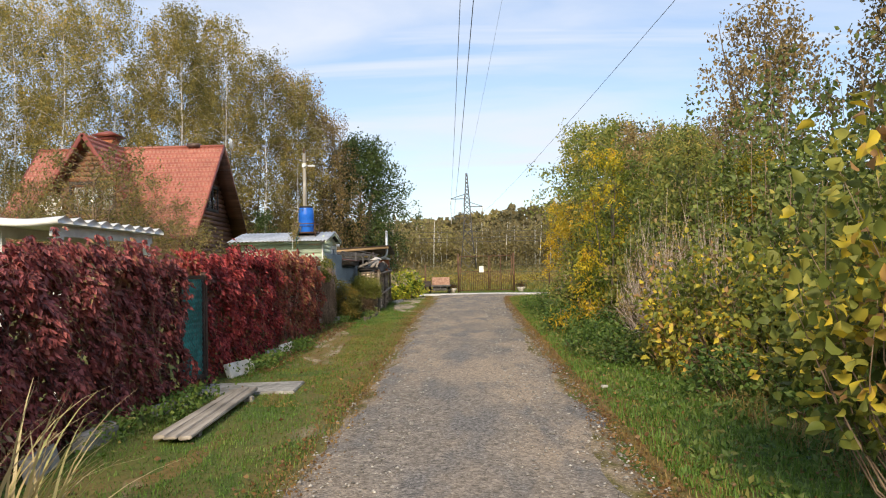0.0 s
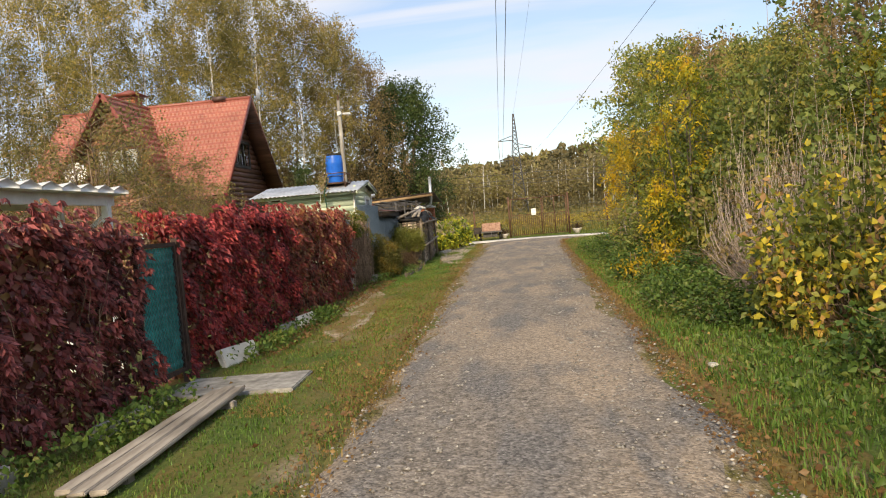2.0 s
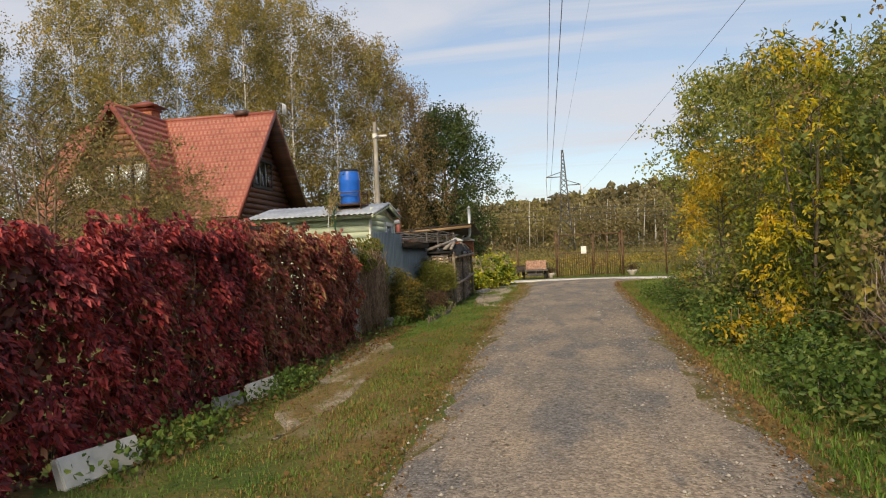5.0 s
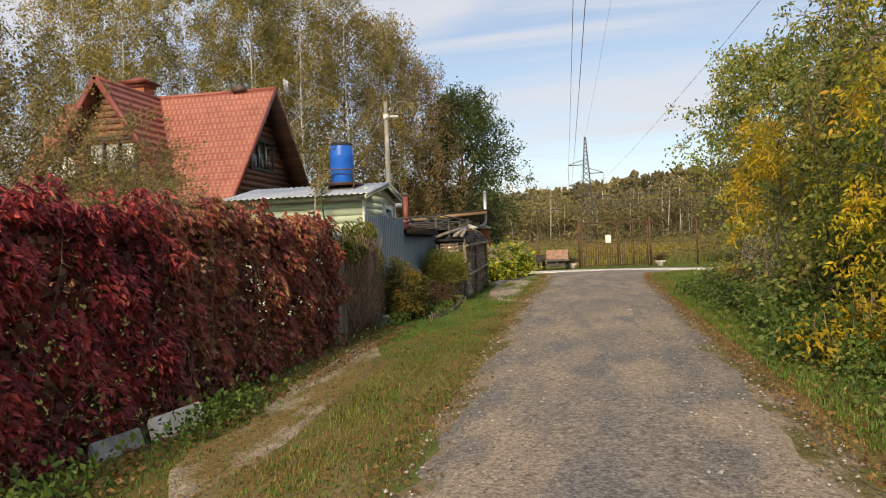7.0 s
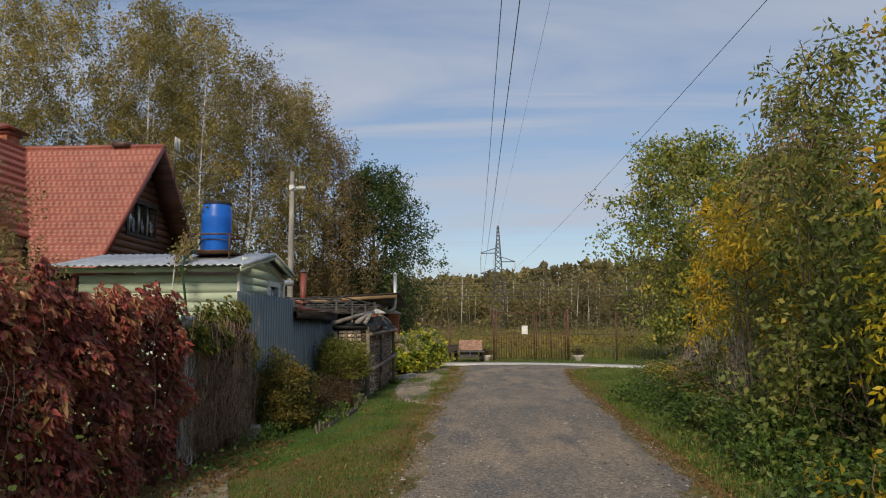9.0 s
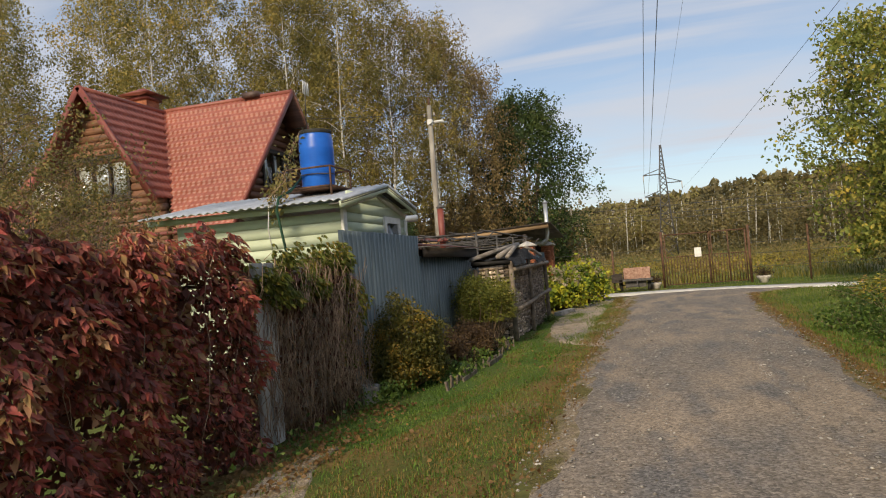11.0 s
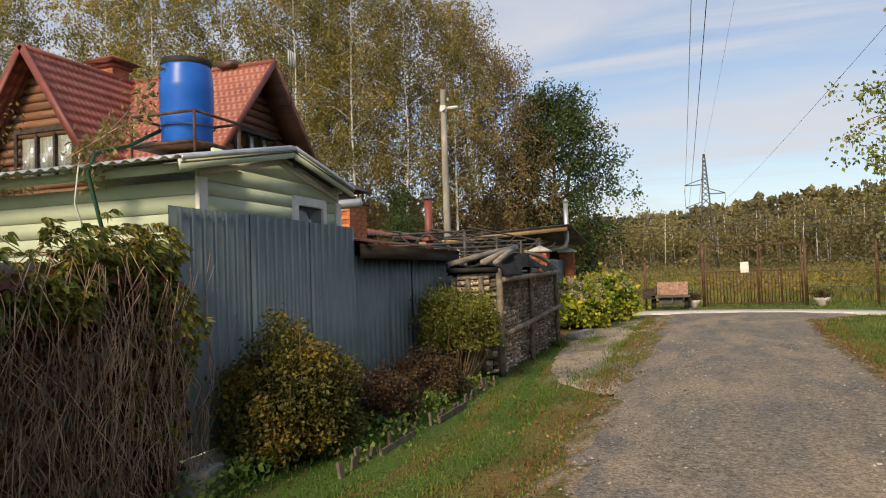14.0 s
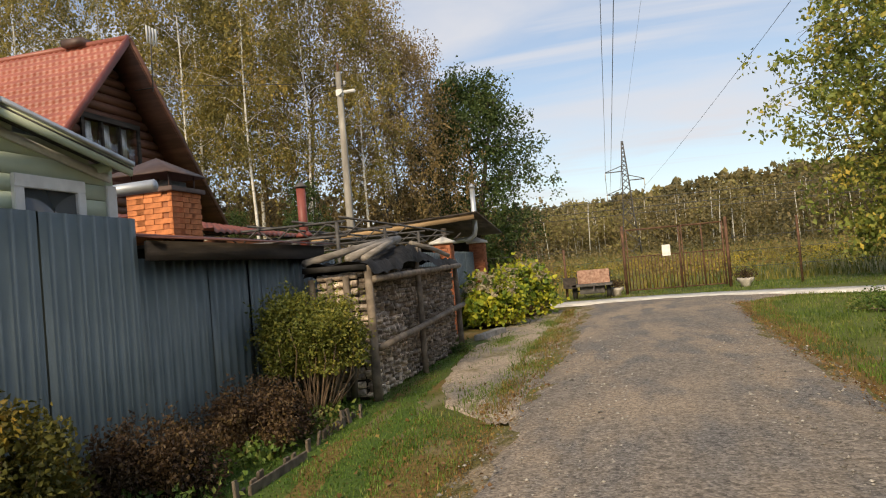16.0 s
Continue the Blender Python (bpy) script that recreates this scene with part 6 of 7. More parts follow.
# ---- woodpile ----
WX, WY0, WY1, WH = -2.62, 29.15, 34.0, 1.62
rack = thing("firewood_rack", "rough pole rack roofed with black film and logs", "rack")
for x, y, h, r in ((WX + 0.05, WY0 - 0.05, 1.68, 0.055), (WX + 0.07, 31.3, 1.92, 0.045), (WX + 0.05, WY1 + 0.02, 1.72, 0.05), (-3.32, WY0 - 0.03, 1.55, 0.045), (-3.08, WY0 - 0.05, 1.55, 0.045), (-2.86, WY0 - 0.05, 1.56, 0.045), (-3.3, WY1, 1.6, 0.045)):
    k = 6
    pts = np.column_stack([x + rng.normal(0, 0.008, k), y + rng.normal(0, 0.008, k), np.linspace(0, h, k)])
    geo_part("pole", tube_geo([(pts, r * np.linspace(1.05, 0.92, k))], 9), M_POLEWOOD, rack, smooth=True)
for z0, z1, x in ((1.50, 1.60, WX + 0.12), (0.66, 0.86, WX + 0.13)):
    k = 7
    pts = np.column_stack([x + rng.normal(0, 0.006, k), np.linspace(WY0 - 0.05, WY1 + 0.1, k), np.linspace(z0, z1, k)])
    geo_part("rail_pole", tube_geo([(pts, 0.045)], 9), M_POLEWOOD, rack, smooth=True)
# black film roof, crumpled, with sagging front
ys = np.linspace(WY0 - 0.12, WY1 + 0.08, 34)
fs = np.linspace(0, 1, 12)
Yg, Fg = np.meshgrid(ys, fs, indexing="ij")
r2 = np.random.default_rng(5)
Zg = 1.72 + 0.22 * np.exp(-((Yg - 31.2) / 0.9) ** 2) * np.clip(1.4 - abs(Fg - 0.35) * 2.2, 0, 1) + r2.normal(0, 0.022, Yg.shape) - 0.14 * (Fg == 0) - 0.12 * (Fg == 1)
Xg = WX + 0.15 - 0.95 * Fg + r2.normal(0, 0.015, Yg.shape)
i = (np.arange(33)[:, None] * 12 + np.arange(11)[None]).ravel()
geo_part("film", (np.stack([Xg, Yg, Zg], -1).reshape(-1, 3), np.concatenate([np.stack([i, i + 1, i + 13], 1), np.stack([i, i + 13, i + 12], 1)])), M_FILM, rack, "crumpled black roofing film")
board_along("film_edge", (WX + 0.05, WY0 - 0.13, 1.66), (-3.4, WY0 - 0.13, 1.67), 0.006, 0.07, M_FILM, rack, up=(0, 0, 1))
for a, b, r in (((-3.4, 29.1, 1.76), (-2.75, 30.9, 2.05), 0.05), ((-2.85, 29.2, 1.78), (-2.75, 31.1, 2.06), 0.055), ((-2.66, 29.25, 1.77), (-2.8, 31.3, 2.08), 0.045), ((-2.6, 31.25, 1.98), (-2.65, 33.9, 1.80), 0.04), ((-3.3, 31.2, 1.95), (-3.1, 33.9, 1.80), 0.045)):
    geo_part("weight_log", tube_geo([(np.array([a, [(p + q) / 2 + 0.02 for p, q in zip(a, b)], b]), r)], 8), M_GREYWOOD, rack, smooth=True)

pile = thing("firewood_stack", "stack of split firewood, ends facing the lane", "firewood")


def split_log(seed):
    r = random.Random(seed)
    k = r.choice((3, 4, 4, 5))
    ang = sorted(r.uniform(0, 2 * math.pi) for _ in range(k)) if k > 3 else [0.3, 2.3, 4.4]
    ring = [(math.cos(a) * r.uniform(0.75, 1.1), math.sin(a) * r.uniform(0.75, 1.1)) for a in ang]
    vv = [(0.0, x, z) for x, z in ring] + [(-1.0, x * 0.95, z * 0.95) for x, z in ring]
    tt = [(0, j, j + 1) for j in range(1, k - 1)]
    for j in range(k):
        n2 = (j + 1) % k
        tt += [(j, j + k, n2 + k), (j, n2 + k, n2)]
    return np.array(vv), np.array(tt)


protos = [split_log(s) for s in range(14)]
proto_me = []
for v0, t0 in protos:
    me = tri_mesh("split_log", v0 * [0.4, 0.044, 0.044], t0)
    me.materials.append(M_LOGEND)
    proto_me.append(me)
r3 = random.Random(4)
rest, count = [], 0
z = 0.07
row = 0
while z < WH:
    y = WY0 + 0.06 + (row % 2) * 0.04
    while y < WY1 - 0.03:
        s = r3.uniform(0.75, 1.25)
        x = WX + r3.uniform(-0.05, 0.03)
        kk = r3.randrange(14)
        roll = r3.uniform(0, 360)
        if y < WY0 + 1.55 and count < 290:
            o = new("split_log", proto_me[kk])
            o.parent = pile
            o.matrix_local = pose(x, y, z, roll, 0, r3.uniform(-4, 4)) @ Matrix.Diagonal((1, s, s, 1))
            count += 1
        else:
            v0, t0 = protos[kk]
            c, sn = math.cos(radians(roll)), math.sin(radians(roll))
            v1 = v0 * [0.4, 0.044 * s, 0.044 * s]
            v1 = np.column_stack([v1[:, 0] + x, v1[:, 1] * c - v1[:, 2] * sn + y, v1[:, 1] * sn + v1[:, 2] * c + z])
            rest.append((v1, t0))
        y += 0.072 * r3.uniform(0.85, 1.15)
    z += 0.068
    row += 1
tagged(geo_part("split_log_rest", merge(*rest), M_LOGEND, pile), kind="stuff")
# added dark box inside the stack; its colour stands for shade between the logs
geo_part("gap_shade_core", box_geo(-3.25, WX - 0.12, WY0 + 0.06, WY1 - 0.05, 0.02, WH - 0.03), M_DARKWOOD, pile)
for k in range(16):
    zc = 0.1 + k * 0.097
    geo_part("side_log", tube_geo([(np.array([(-3.3 + rng.uniform(0, 0.1), WY0 + 0.03, zc), (-2.75, WY0 + 0.02, zc + rng.normal(0, 0.01))]), 0.045)], 6), M_LOGEND, pile)

# ---- pergola ----
perg = thing("pergola", "white wooden garden pergola with wavy slats", "pergola", at=(-0.14, 0, -0.09))
PX0, PX1 = -4.78, -4.08
for x, y in ((PX1, 11.2), (PX0, 11.35), (PX1, 8.75), (PX0, 8.75)):
    part("post", bev_box("post", x - 0.045, x + 0.045, y - 0.045, y + 0.045, 0, 2.27, 0.008), M_WHITE, perg)
for x in (PX1, PX0):
    part("beam", bev_box("beam", x - 0.03, x + 0.03, 8.6, 11.35, 2.20, 2.33, 0.006), M_WHITE, perg)
for k in range(9):
    y = 8.6 + k * 0.335
    pts = [(x, 0.05 * math.sin((x - PX1) * 6)) for x in np.linspace(PX0 - 0.25, PX1 + 0.17, 8)]
    vv, tt = [], []
    for j, (x, dz) in enumerate(pts):
        for a, b in ((-0.166, -0.02), (0.166, -0.02), (0.166, 0.015), (0.0, 0.075), (-0.166, 0.015)):
            vv.append((x, y + a, 2.345 + b + dz * 0.3))
        if j:
            for q in range(5):
                a0, a1 = (j - 1) * 5 + q, (j - 1) * 5 + (q + 1) % 5
                tt += [(a0, a1, a1 + 5), (a0, a1 + 5, a0 + 5)]
    tt += [(0, 1, 2), (0, 2, 3), (0, 3, 4), (35, 37, 36), (35, 38, 37), (35, 39, 38)]
    geo_part("slat", (np.array(vv), np.array(tt)), M_WHITE, perg)
for y in (8.9, 9.15):
    part("arm_beam", bev_box("arm_beam", -6.6, -4.8, y - 0.03, y + 0.03, 2.3, 2.38, 0.006), M_WHITE, perg)
for k in range(8):
    part("slat", bev_box("slat", -6.6 + k * 0.22, -6.42 + k * 0.22, 8.7, 9.4, 2.385, 2.41, 0.006), M_WHITE, perg)
part("rail", bev_box("rail", PX0, PX1, 11.2, 11.25, 1.55, 1.62, 0.006), M_WHITE, perg)
for za, zb in ((1.62, 2.1), (2.1, 1.62)):
    board_along("brace", (PX0, 11.2, za), (PX1, 11.2, zb), 0.03, 0.05, M_WHITE, perg)

# ---- gate at the end of the lane ----
gate = thing("field_gate", "rusty iron double gate with thin bars, closed", "gate")
GY = 49.2
for x in (0.72, 4.45):
    geo_part("post", tube_geo([(np.array([(x, GY, 0), (x, GY, 2.6)]), 0.06)], 8), M_RUST, gate)
for x0, x1 in ((0.85, 2.78), (2.86, 4.32)):
    leaf = geo_part("gate_leaf", merge(box_geo(x0, x1, GY - 0.025, GY + 0.025, 2.40, 2.46), box_geo(x0, x1, GY - 0.02, GY + 0.02, 1.38, 1.42), box_geo(x0, x1, GY - 0.02, GY + 0.02, 0.12, 0.16),
                                       box_geo(x0 - 0.02, x0 + 0.025, GY - 0.03, GY + 0.03, 0.1, 2.46), box_geo(x1 - 0.04, x1 + 0.02, GY - 0.025, GY + 0.025, 0.1, 2.46)), M_RUST, gate)
    for x in np.arange(x0 + 0.12, x1 - 0.05, 0.125):
        geo_part("bar", tube_geo([(np.array([(x, GY, 0.14), (x, GY, 1.40)]), 0.016)], 4), M_RUST, leaf)
geo_part("middle_bar", box_geo(3.55, 3.60, GY - 0.02, GY + 0.02, 0.14, 2.44), M_RUST, gate)
sg_ = solid("sign_plate", bev_box("sign_plate", 2.12, 2.42, GY - 0.05, GY - 0.03, 1.34, 1.76, 0.004), M_WHITE, "small white sign plate wired to the gate", "sign")
tx = thing("fence_posts", "thin rusty posts with wire beside the gate", "fence")
for x, y, h in ((-1.45, 47.8, 1.9), (6.75, 48.6, 2.4), (10.2, 48.4, 1.9), (14.0, 48.2, 1.9)):
    geo_part("post", tube_geo([(np.array([(x, y, 0), (x, y, h)]), 0.045)], 7), M_RUST, tx)
for z in (0.7, 1.3, 1.8):
    geo_part("wire", tube_geo([(np.array([(4.45, GY, z), (6.75, 48.6, z), (10.2, 48.4, z), (14, 48.2, z)]), 0.009)], 4), M_WIRE, tx)
    geo_part("wire", tube_geo([(np.array([(0.72, GY, z), (-1.45, 47.8, z), (-6, 47.5, z)]), 0.006)], 4), M_WIRE, tx)
for x, y in ((0.3, 48.6), (4.85, 48.5)):
    e = thing("planter", "whitish bowl planter with russet flowers beside the gate", "planter", "planters at the gate", at=(x, y, 0))
    part("bowl", lathe("bowl", [(0.0, 0.0), (0.16, 0.0), (0.18, 0.12), (0.28, 0.22), (0.30, 0.32), (0.27, 0.32), (0.0, 0.28)], 18), M_CLAY, e)
    k = 500
    pp = rng.normal(0, [0.17, 0.17, 0.09], (k, 3)) + [0, 0, 0.45]
    tagged(geo_part("flower_clump", leaf_geo(pp, rng.normal(0, 1, (k, 3)), rng.uniform(0.04, 0.09, k)), SPIREA, e), kind="stuff")
# small trailer
cart = thing("cart", "small two-wheeled trailer with faded reddish box", "trailer")
part("box_front", bev_box("box_front", -1.02, 0.12, 47.55, 47.6, 0.58, 1.08, 0.01), M_BOARD, cart, "faded reddish board")
part("box_side", bev_box("box_side", 0.10, 0.14, 47.6, 49.2, 0.58, 0.95, 0.01), M_DARKWOOD, cart)
part("box_side", bev_box("box_side", -1.06, -1.02, 47.6, 49.2, 0.58, 0.95, 0.01), M_DARKWOOD, cart)
part("bed", bev_box("bed", -1.25, 0.2, 47.5, 49.3, 0.48, 0.57, 0.01), M_IRON, cart)
for x in (-1.18, 0.05):
    wv = lathe("wheel", [(0.10, -0.07), (0.27, -0.08), (0.30, -0.05), (0.30, 0.05), (0.27, 0.08), (0.10, 0.07), (0.10, -0.07)], 20)
    o = part("wheel", wv, M_RUBBER, cart)
    o.matrix_local = pose(x, 48.1, 0.30, 0, 90, 0)
    rim = part("rim", lathe("rim", [(0.0, -0.05), (0.11, -0.04), (0.11, 0.04), (0.0, 0.05)], 14), M_RUST, o)
geo_part("tow_bar", tube_geo([(np.array([(-0.45, 47.5, 0.5), (-0.45, 46.6, 0.35)]), 0.03)], 6), M_IRON, cart)
part("underframe", bev_box("underframe", -0.98, -0.08, 47.7, 49.0, 0.2, 0.475, 0.02), M_IRON, cart)
geo_part("axle", tube_geo([(np.array([(-1.2, 48.1, 0.3), (0.1, 48.1, 0.3)]), 0.03)], 6), M_IRON, cart)
part("tail_board", bev_box("tail_board", -1.55, -1.08, 47.5, 47.54, 0.45, 0.85, 0.01), M_DARKWOOD, cart)

# ---- utility pole ----
pl = thing("utility_pole", "slim concrete utility pole with street lamp and insulators", "pole")
geo_part("shaft", (np.concatenate([[(sx * 0.14 + -8.85, sy * 0.12 + 45.6, 0) for sx, sy in ((-1, -1), (1, -1), (1, 1), (-1, 1))], [(sx * 0.085 - 8.85, sy * 0.085 + 45.6, 9.1) for sx, sy in ((-1, -1), (1, -1), (1, 1), (-1, 1))]]),
                   np.array([(0, 1, 5), (0, 5, 4), (1, 2, 6), (1, 6, 5), (2, 3, 7), (2, 7, 6), (3, 0, 4), (3, 4, 7), (4, 5, 6), (4, 6, 7)])), M_CONCPOLE, pl)
part("collar", bev_box("collar", -8.97, -8.73, 45.48, 45.72, 8.2, 8.45, 0.02), M_WHITE, pl, "white band")
geo_part("lamp_arm", tube_geo([(np.array([(-8.85, 45.5, 8.2), (-8.6, 45.3, 8.28), (-8.35, 45.2, 8.25)]), 0.03)], 6), M_GALV, pl)
part("lamp_head", bev_box("lamp_head", -8.55, -8.1, 45.1, 45.28, 8.18, 8.28, 0.03), M_WHITE, pl)
for dx in (-0.25, 0.0, 0.2):
    geo_part("insulator", tube_geo([(np.array([(-8.85 + dx, 45.6, 8.6), (-8.85 + dx, 45.6, 8.75)]), 0.035)], 6), M_CLAY, pl)
geo_part("cross_bar", tube_geo([(np.array([(-9.15, 45.6, 8.6), (-8.6, 45.6, 8.6)]), 0.025)], 5), M_IRON, pl)
geo_part("pipe_top", tube_geo([(np.array([(-8.85, 45.6, 9.0), (-8.85, 45.6, 9.45)]), 0.05)], 6), M_RUST, pl)

# ---- pylon and wires ----
PYX, PYY, PYH = 3.6, 160.0, 22.6
py = thing("power_pylon", "grey steel lattice transmission pylon in the field", "pylon")


def py_half(z):
    return np.interp(z, [0, 9, 15, 22.6], [1.9, 0.95, 0.62, 0.12])


legs, lace = [], []
for sx, sy in ((-1, -1), (1, -1), (1, 1), (-1, 1)):
    zz = np.array([0, 9, 15, PYH])
    legs.append((np.column_stack([PYX + sx * py_half(zz), PYY + sy * py_half(zz), zz]), 0.10))
z = 0.0
while z < PYH - 0.8:
    z1 = min(z + max(0.8, 2.0 * py_half(z) * 0.9), PYH)
    a, b = py_half(z), py_half(z1)
    c0 = [(-1, -1), (1, -1), (1, 1), (-1, 1)]
    for k in range(4):
        p, q = c0[k], c0[(k + 1) % 4]
        lace.append((np.array([(PYX + p[0] * a, PYY + p[1] * a, z), (PYX + q[0] * b, PYY + q[1] * b, z1)]), 0.05))
        lace.append((np.array([(PYX + q[0] * a, PYY + q[1] * a, z), (PYX + p[0] * b, PYY + p[1] * b, z1)]), 0.05))
    z = z1
geo_part("leg_frame", tube_geo(legs, 4), M_IRON, py)
geo_part("lacing", tube_geo(lace, 3), M_IRON, py)
ARMS = [(17.2, 3.1, 1), (13.6, 2.9, -1), (17.6, 2.9, -1), (13.8, 2.4, 1)]
for z, ln, s in ((17.0, 3.6, -1), (15.2, 3.4, 1), (12.8, 3.6, -1)):
    h0 = py_half(z)
    geo_part("cross_arm", tube_geo([(np.array([(PYX + s * h0, PYY, z), (PYX + s * ln, PYY, z)]), 0.09), (np.array([(PYX + s * h0, PYY, z + 1.0), (PYX + s * ln, PYY, z + 0.05)]), 0.07)], 4), M_IRON, py)
    geo_part("insulator_string", tube_geo([(np.array([(PYX + s * ln, PYY, z), (PYX + s * ln, PYY, z - 1.3)]), 0.09)], 6), M_CLAY, py)


def span(p0, p1, sag, r, n=40):
    f = np.linspace(0, 1, n)[:, None]
    p = np.array(p0) * (1 - f) + np.array(p1) * f
    p[:, 2] -= 4 * sag * (f * (1 - f))[:, 0]
    return p, r


pw = thing("power_lines", "thin dark high-voltage conductors running to the pylon", "wires")
for x1, z1, xa in ((PYX - 3.6, 15.7, 2.2), (PYX + 3.4, 13.9, 13.1), (PYX - 3.2, 11.8, 2.45), (PYX, 22.6, 5.4)):
    r_ = 0.017 if z1 < 20 else 0.010
    geo_part("conductor", tube_geo([span((x1, PYY, z1), (xa, -120, max(z1, 15.0) + 1.5), 2.6, r_, 60)], 4), M_WIRE, pw)
    geo_part("conductor", tube_geo([span((x1, PYY, z1), (x1, PYY + 260, z1 + 6), 5.0, 0.04, 20)], 4), M_WIRE, pw)
fw = thing("field_lines", "thin overhead wires crossing the meadow", "wires")
for z in (4.6, 5.0, 5.6):
    geo_part("wire", tube_geo([span((-60, 74, z + 0.3), (70, 70, z), 0.5, 0.02, 30)], 4), M_WIRE, fw)
geo_part("wire", tube_geo([span((-8.85, 45.6, 8.7), (-40, 20, 8.6), 0.6, 0.012)], 4), M_WIRE, fw)

# ---- shrubs at the fence ----
make_shrub("barberry_bush", "round yellowing barberry bush before the grey fence", (-3.17, 23.85, 0), M_TWIG, BARBERRY, rx=0.50, ry=0.62, h=1.2, stems=120, leaves=26000, size=0.042, seed=51, low=0.1, shell=0.24, stem=0.5)
make_shrub("clipped_bush", "clipped green bush on bare stems beside the woodpile", (-3.0, 28.2, 0), M_TWIG, CLIPPED, rx=0.55, ry=0.55, h=1.40, stems=60, leaves=22000, size=0.042, stem=0.8, seed=52, low=0.56, shell=0.3)
make_shrub("spirea_bush", "low brown spirea bush under the fence", (-3.02, 26.9, 0), M_TWIG, SPIREA, rx=0.42, ry=0.6, h=0.62, stems=120, leaves=16000, stem=0.4, size=0.034, seed=53, low=0.15, shell=0.34)
make_shrub("spirea_bush", "low brown spirea bush under the fence", (-3.05, 25.35, 0), M_TWIG, SPIREA, rx=0.42, ry=0.55, h=0.6, stems=100, leaves=14000, stem=0.4, size=0.034, seed=54, low=0.1, shell=0.34)


def hydrangea(x, y, r, h, seed):
    e = make_shrub("hydrangea", "yellow-green hydrangea with faded flower heads", (x, y, 0), M_TWIG, HYDR, "hydrangeas by the pillars", rx=r, ry=r, h=h, stems=60, leaves=3000, size=0.13, seed=seed, low=0.08, broad=True, shell=0.26, width=0.34)
    k = 44
    rr = np.random.default_rng(seed)
    for j in range(k):
        a, q = rr.uniform(0, 2 * np.pi), rr.uniform(0.3, 1.0)
        c = np.array([np.cos(a) * r * q, np.sin(a) * r * q, h * (0.35 + 0.65 * math.sqrt(max(0.0, 1 - q * q * 0.9)) * rr.uniform(0.7, 1.05))])
        pp = c + rr.normal(0, 0.045, (60, 3))
        tagged(geo_part("flower_head", leaf_geo(pp, rr.normal(0, 1, (60, 3)), 0.05, 0.4), BLOOM, e, "" if j else "faded pinkish-cream flower head"), kind="stuff")


hydrangea(-2.75, 38.7, 0.75, 1.35, 61)
hydrangea(-2.35, 41.3, 0.9, 1.6, 62)
make_shrub("russet_bush", "thin russet bush behind the hydrangeas", (-2.6, 46.3, 0), M_TWIG, BROWNLEAF, rx=0.9, ry=0.9, h=2.5, stems=120, leaves=2600, stem=0.4, size=0.07, seed=63, low=0.05, shell=0.4)

# ---- right-hand thicket ----
th = []
th.append(make_shrub("thicket_shrub", "dense green roadside shrub turning yellow", (5.9, 9.4, 0), M_TWIG, SHRUB, "thicket along the lane", rx=1.5, ry=1.6, h=2.6, stems=130, leaves=11500, size=0.09, seed=71, stem=0.6, low=0.02, spike=0.3, shell=0.34))
th.append(make_shrub("thicket_shrub", "dark green dense roadside shrub", (6.4, 13.2, 0), M_TWIG, SHRUBDARK, "thicket along the lane", rx=1.7, ry=1.8, h=3.6, stems=130, leaves=11500, size=0.105, seed=72, stem=0.6, low=0.02, spike=0.25, shell=0.34))
th.append(make_shrub("thicket_shrub", "sparse dry roadside shrub with many bare twigs", (4.65, 14.2, 0), M_PALETWIG, BROWNLEAF, "thicket along the lane", rx=1.1, ry=1.3, h=2.5, stems=420, leaves=1500, size=0.06, seed=73, stem=0.28, low=0.05, spike=0.3, shell=0.3))
th.append(make_shrub("thicket_shrub", "low leafy roadside shrub with yellow sprays", (5.0, 8.0, 0), M_TWIG, HOP, "thicket along the lane", rx=1.0, ry=1.2, h=1.7, stems=110, leaves=5200, size=0.10, seed=74, stem=0.5, low=0.02, spike=0.3, shell=0.36))
A, B, C, D = th
for ob, x, y, s, sz in ((A, 5.6, 15.8, 1.1, 1.25), (A, 5.0, 21.0, 0.95, 1.0), (A, 6.6, 25.5, 1.25, 1.35), (A, 6.2, 4.8, 1.1, 1.2), (B, 7.6, 9.8, 1.05, 1.15), (B, 6.2, 18.6, 1.05, 1.2), (B, 6.6, 22.4, 1.05, 1.3), (B, 7.2, 29.0, 1.1, 1.25),
                        (B, 8.8, 16.0, 1.3, 1.5), (B, 9.2, 24.0, 1.4, 1.6), (C, 5.6, 17.5, 1.0, 0.9), (C, 4.9, 24.4, 0.9, 0.7), (C, 5.5, 28.2, 1.0, 0.8), (C, 5.1, 10.2, 0.8, 0.7), (D, 5.0, 9.6, 0.95, 1.0), (C, 4.7, 12.6, 0.9, 0.95), (C, 5.0, 16.2, 0.8, 0.85), (D, 4.45, 11.3, 0.95, 1.1), 
                        (D, 5.0, 26.3, 0.9, 0.65), (D, 5.2, 30.4, 0.8, 0.5), (C, 6.4, 32.0, 1.0, 0.55), (D, 5.4, 5.2, 0.95, 1.1), (A, 8.4, 6.0, 1.3, 1.5), (B, 10.0, 11.0, 1.5, 1.8),
                        (C, 7.0, 35.0, 1.0, 0.4), (D, 6.0, 33.5, 1.0, 0.42), (C, 9.5, 34.0, 1.2, 0.4)):
    spot(ob, x, y, s, sz=sz)
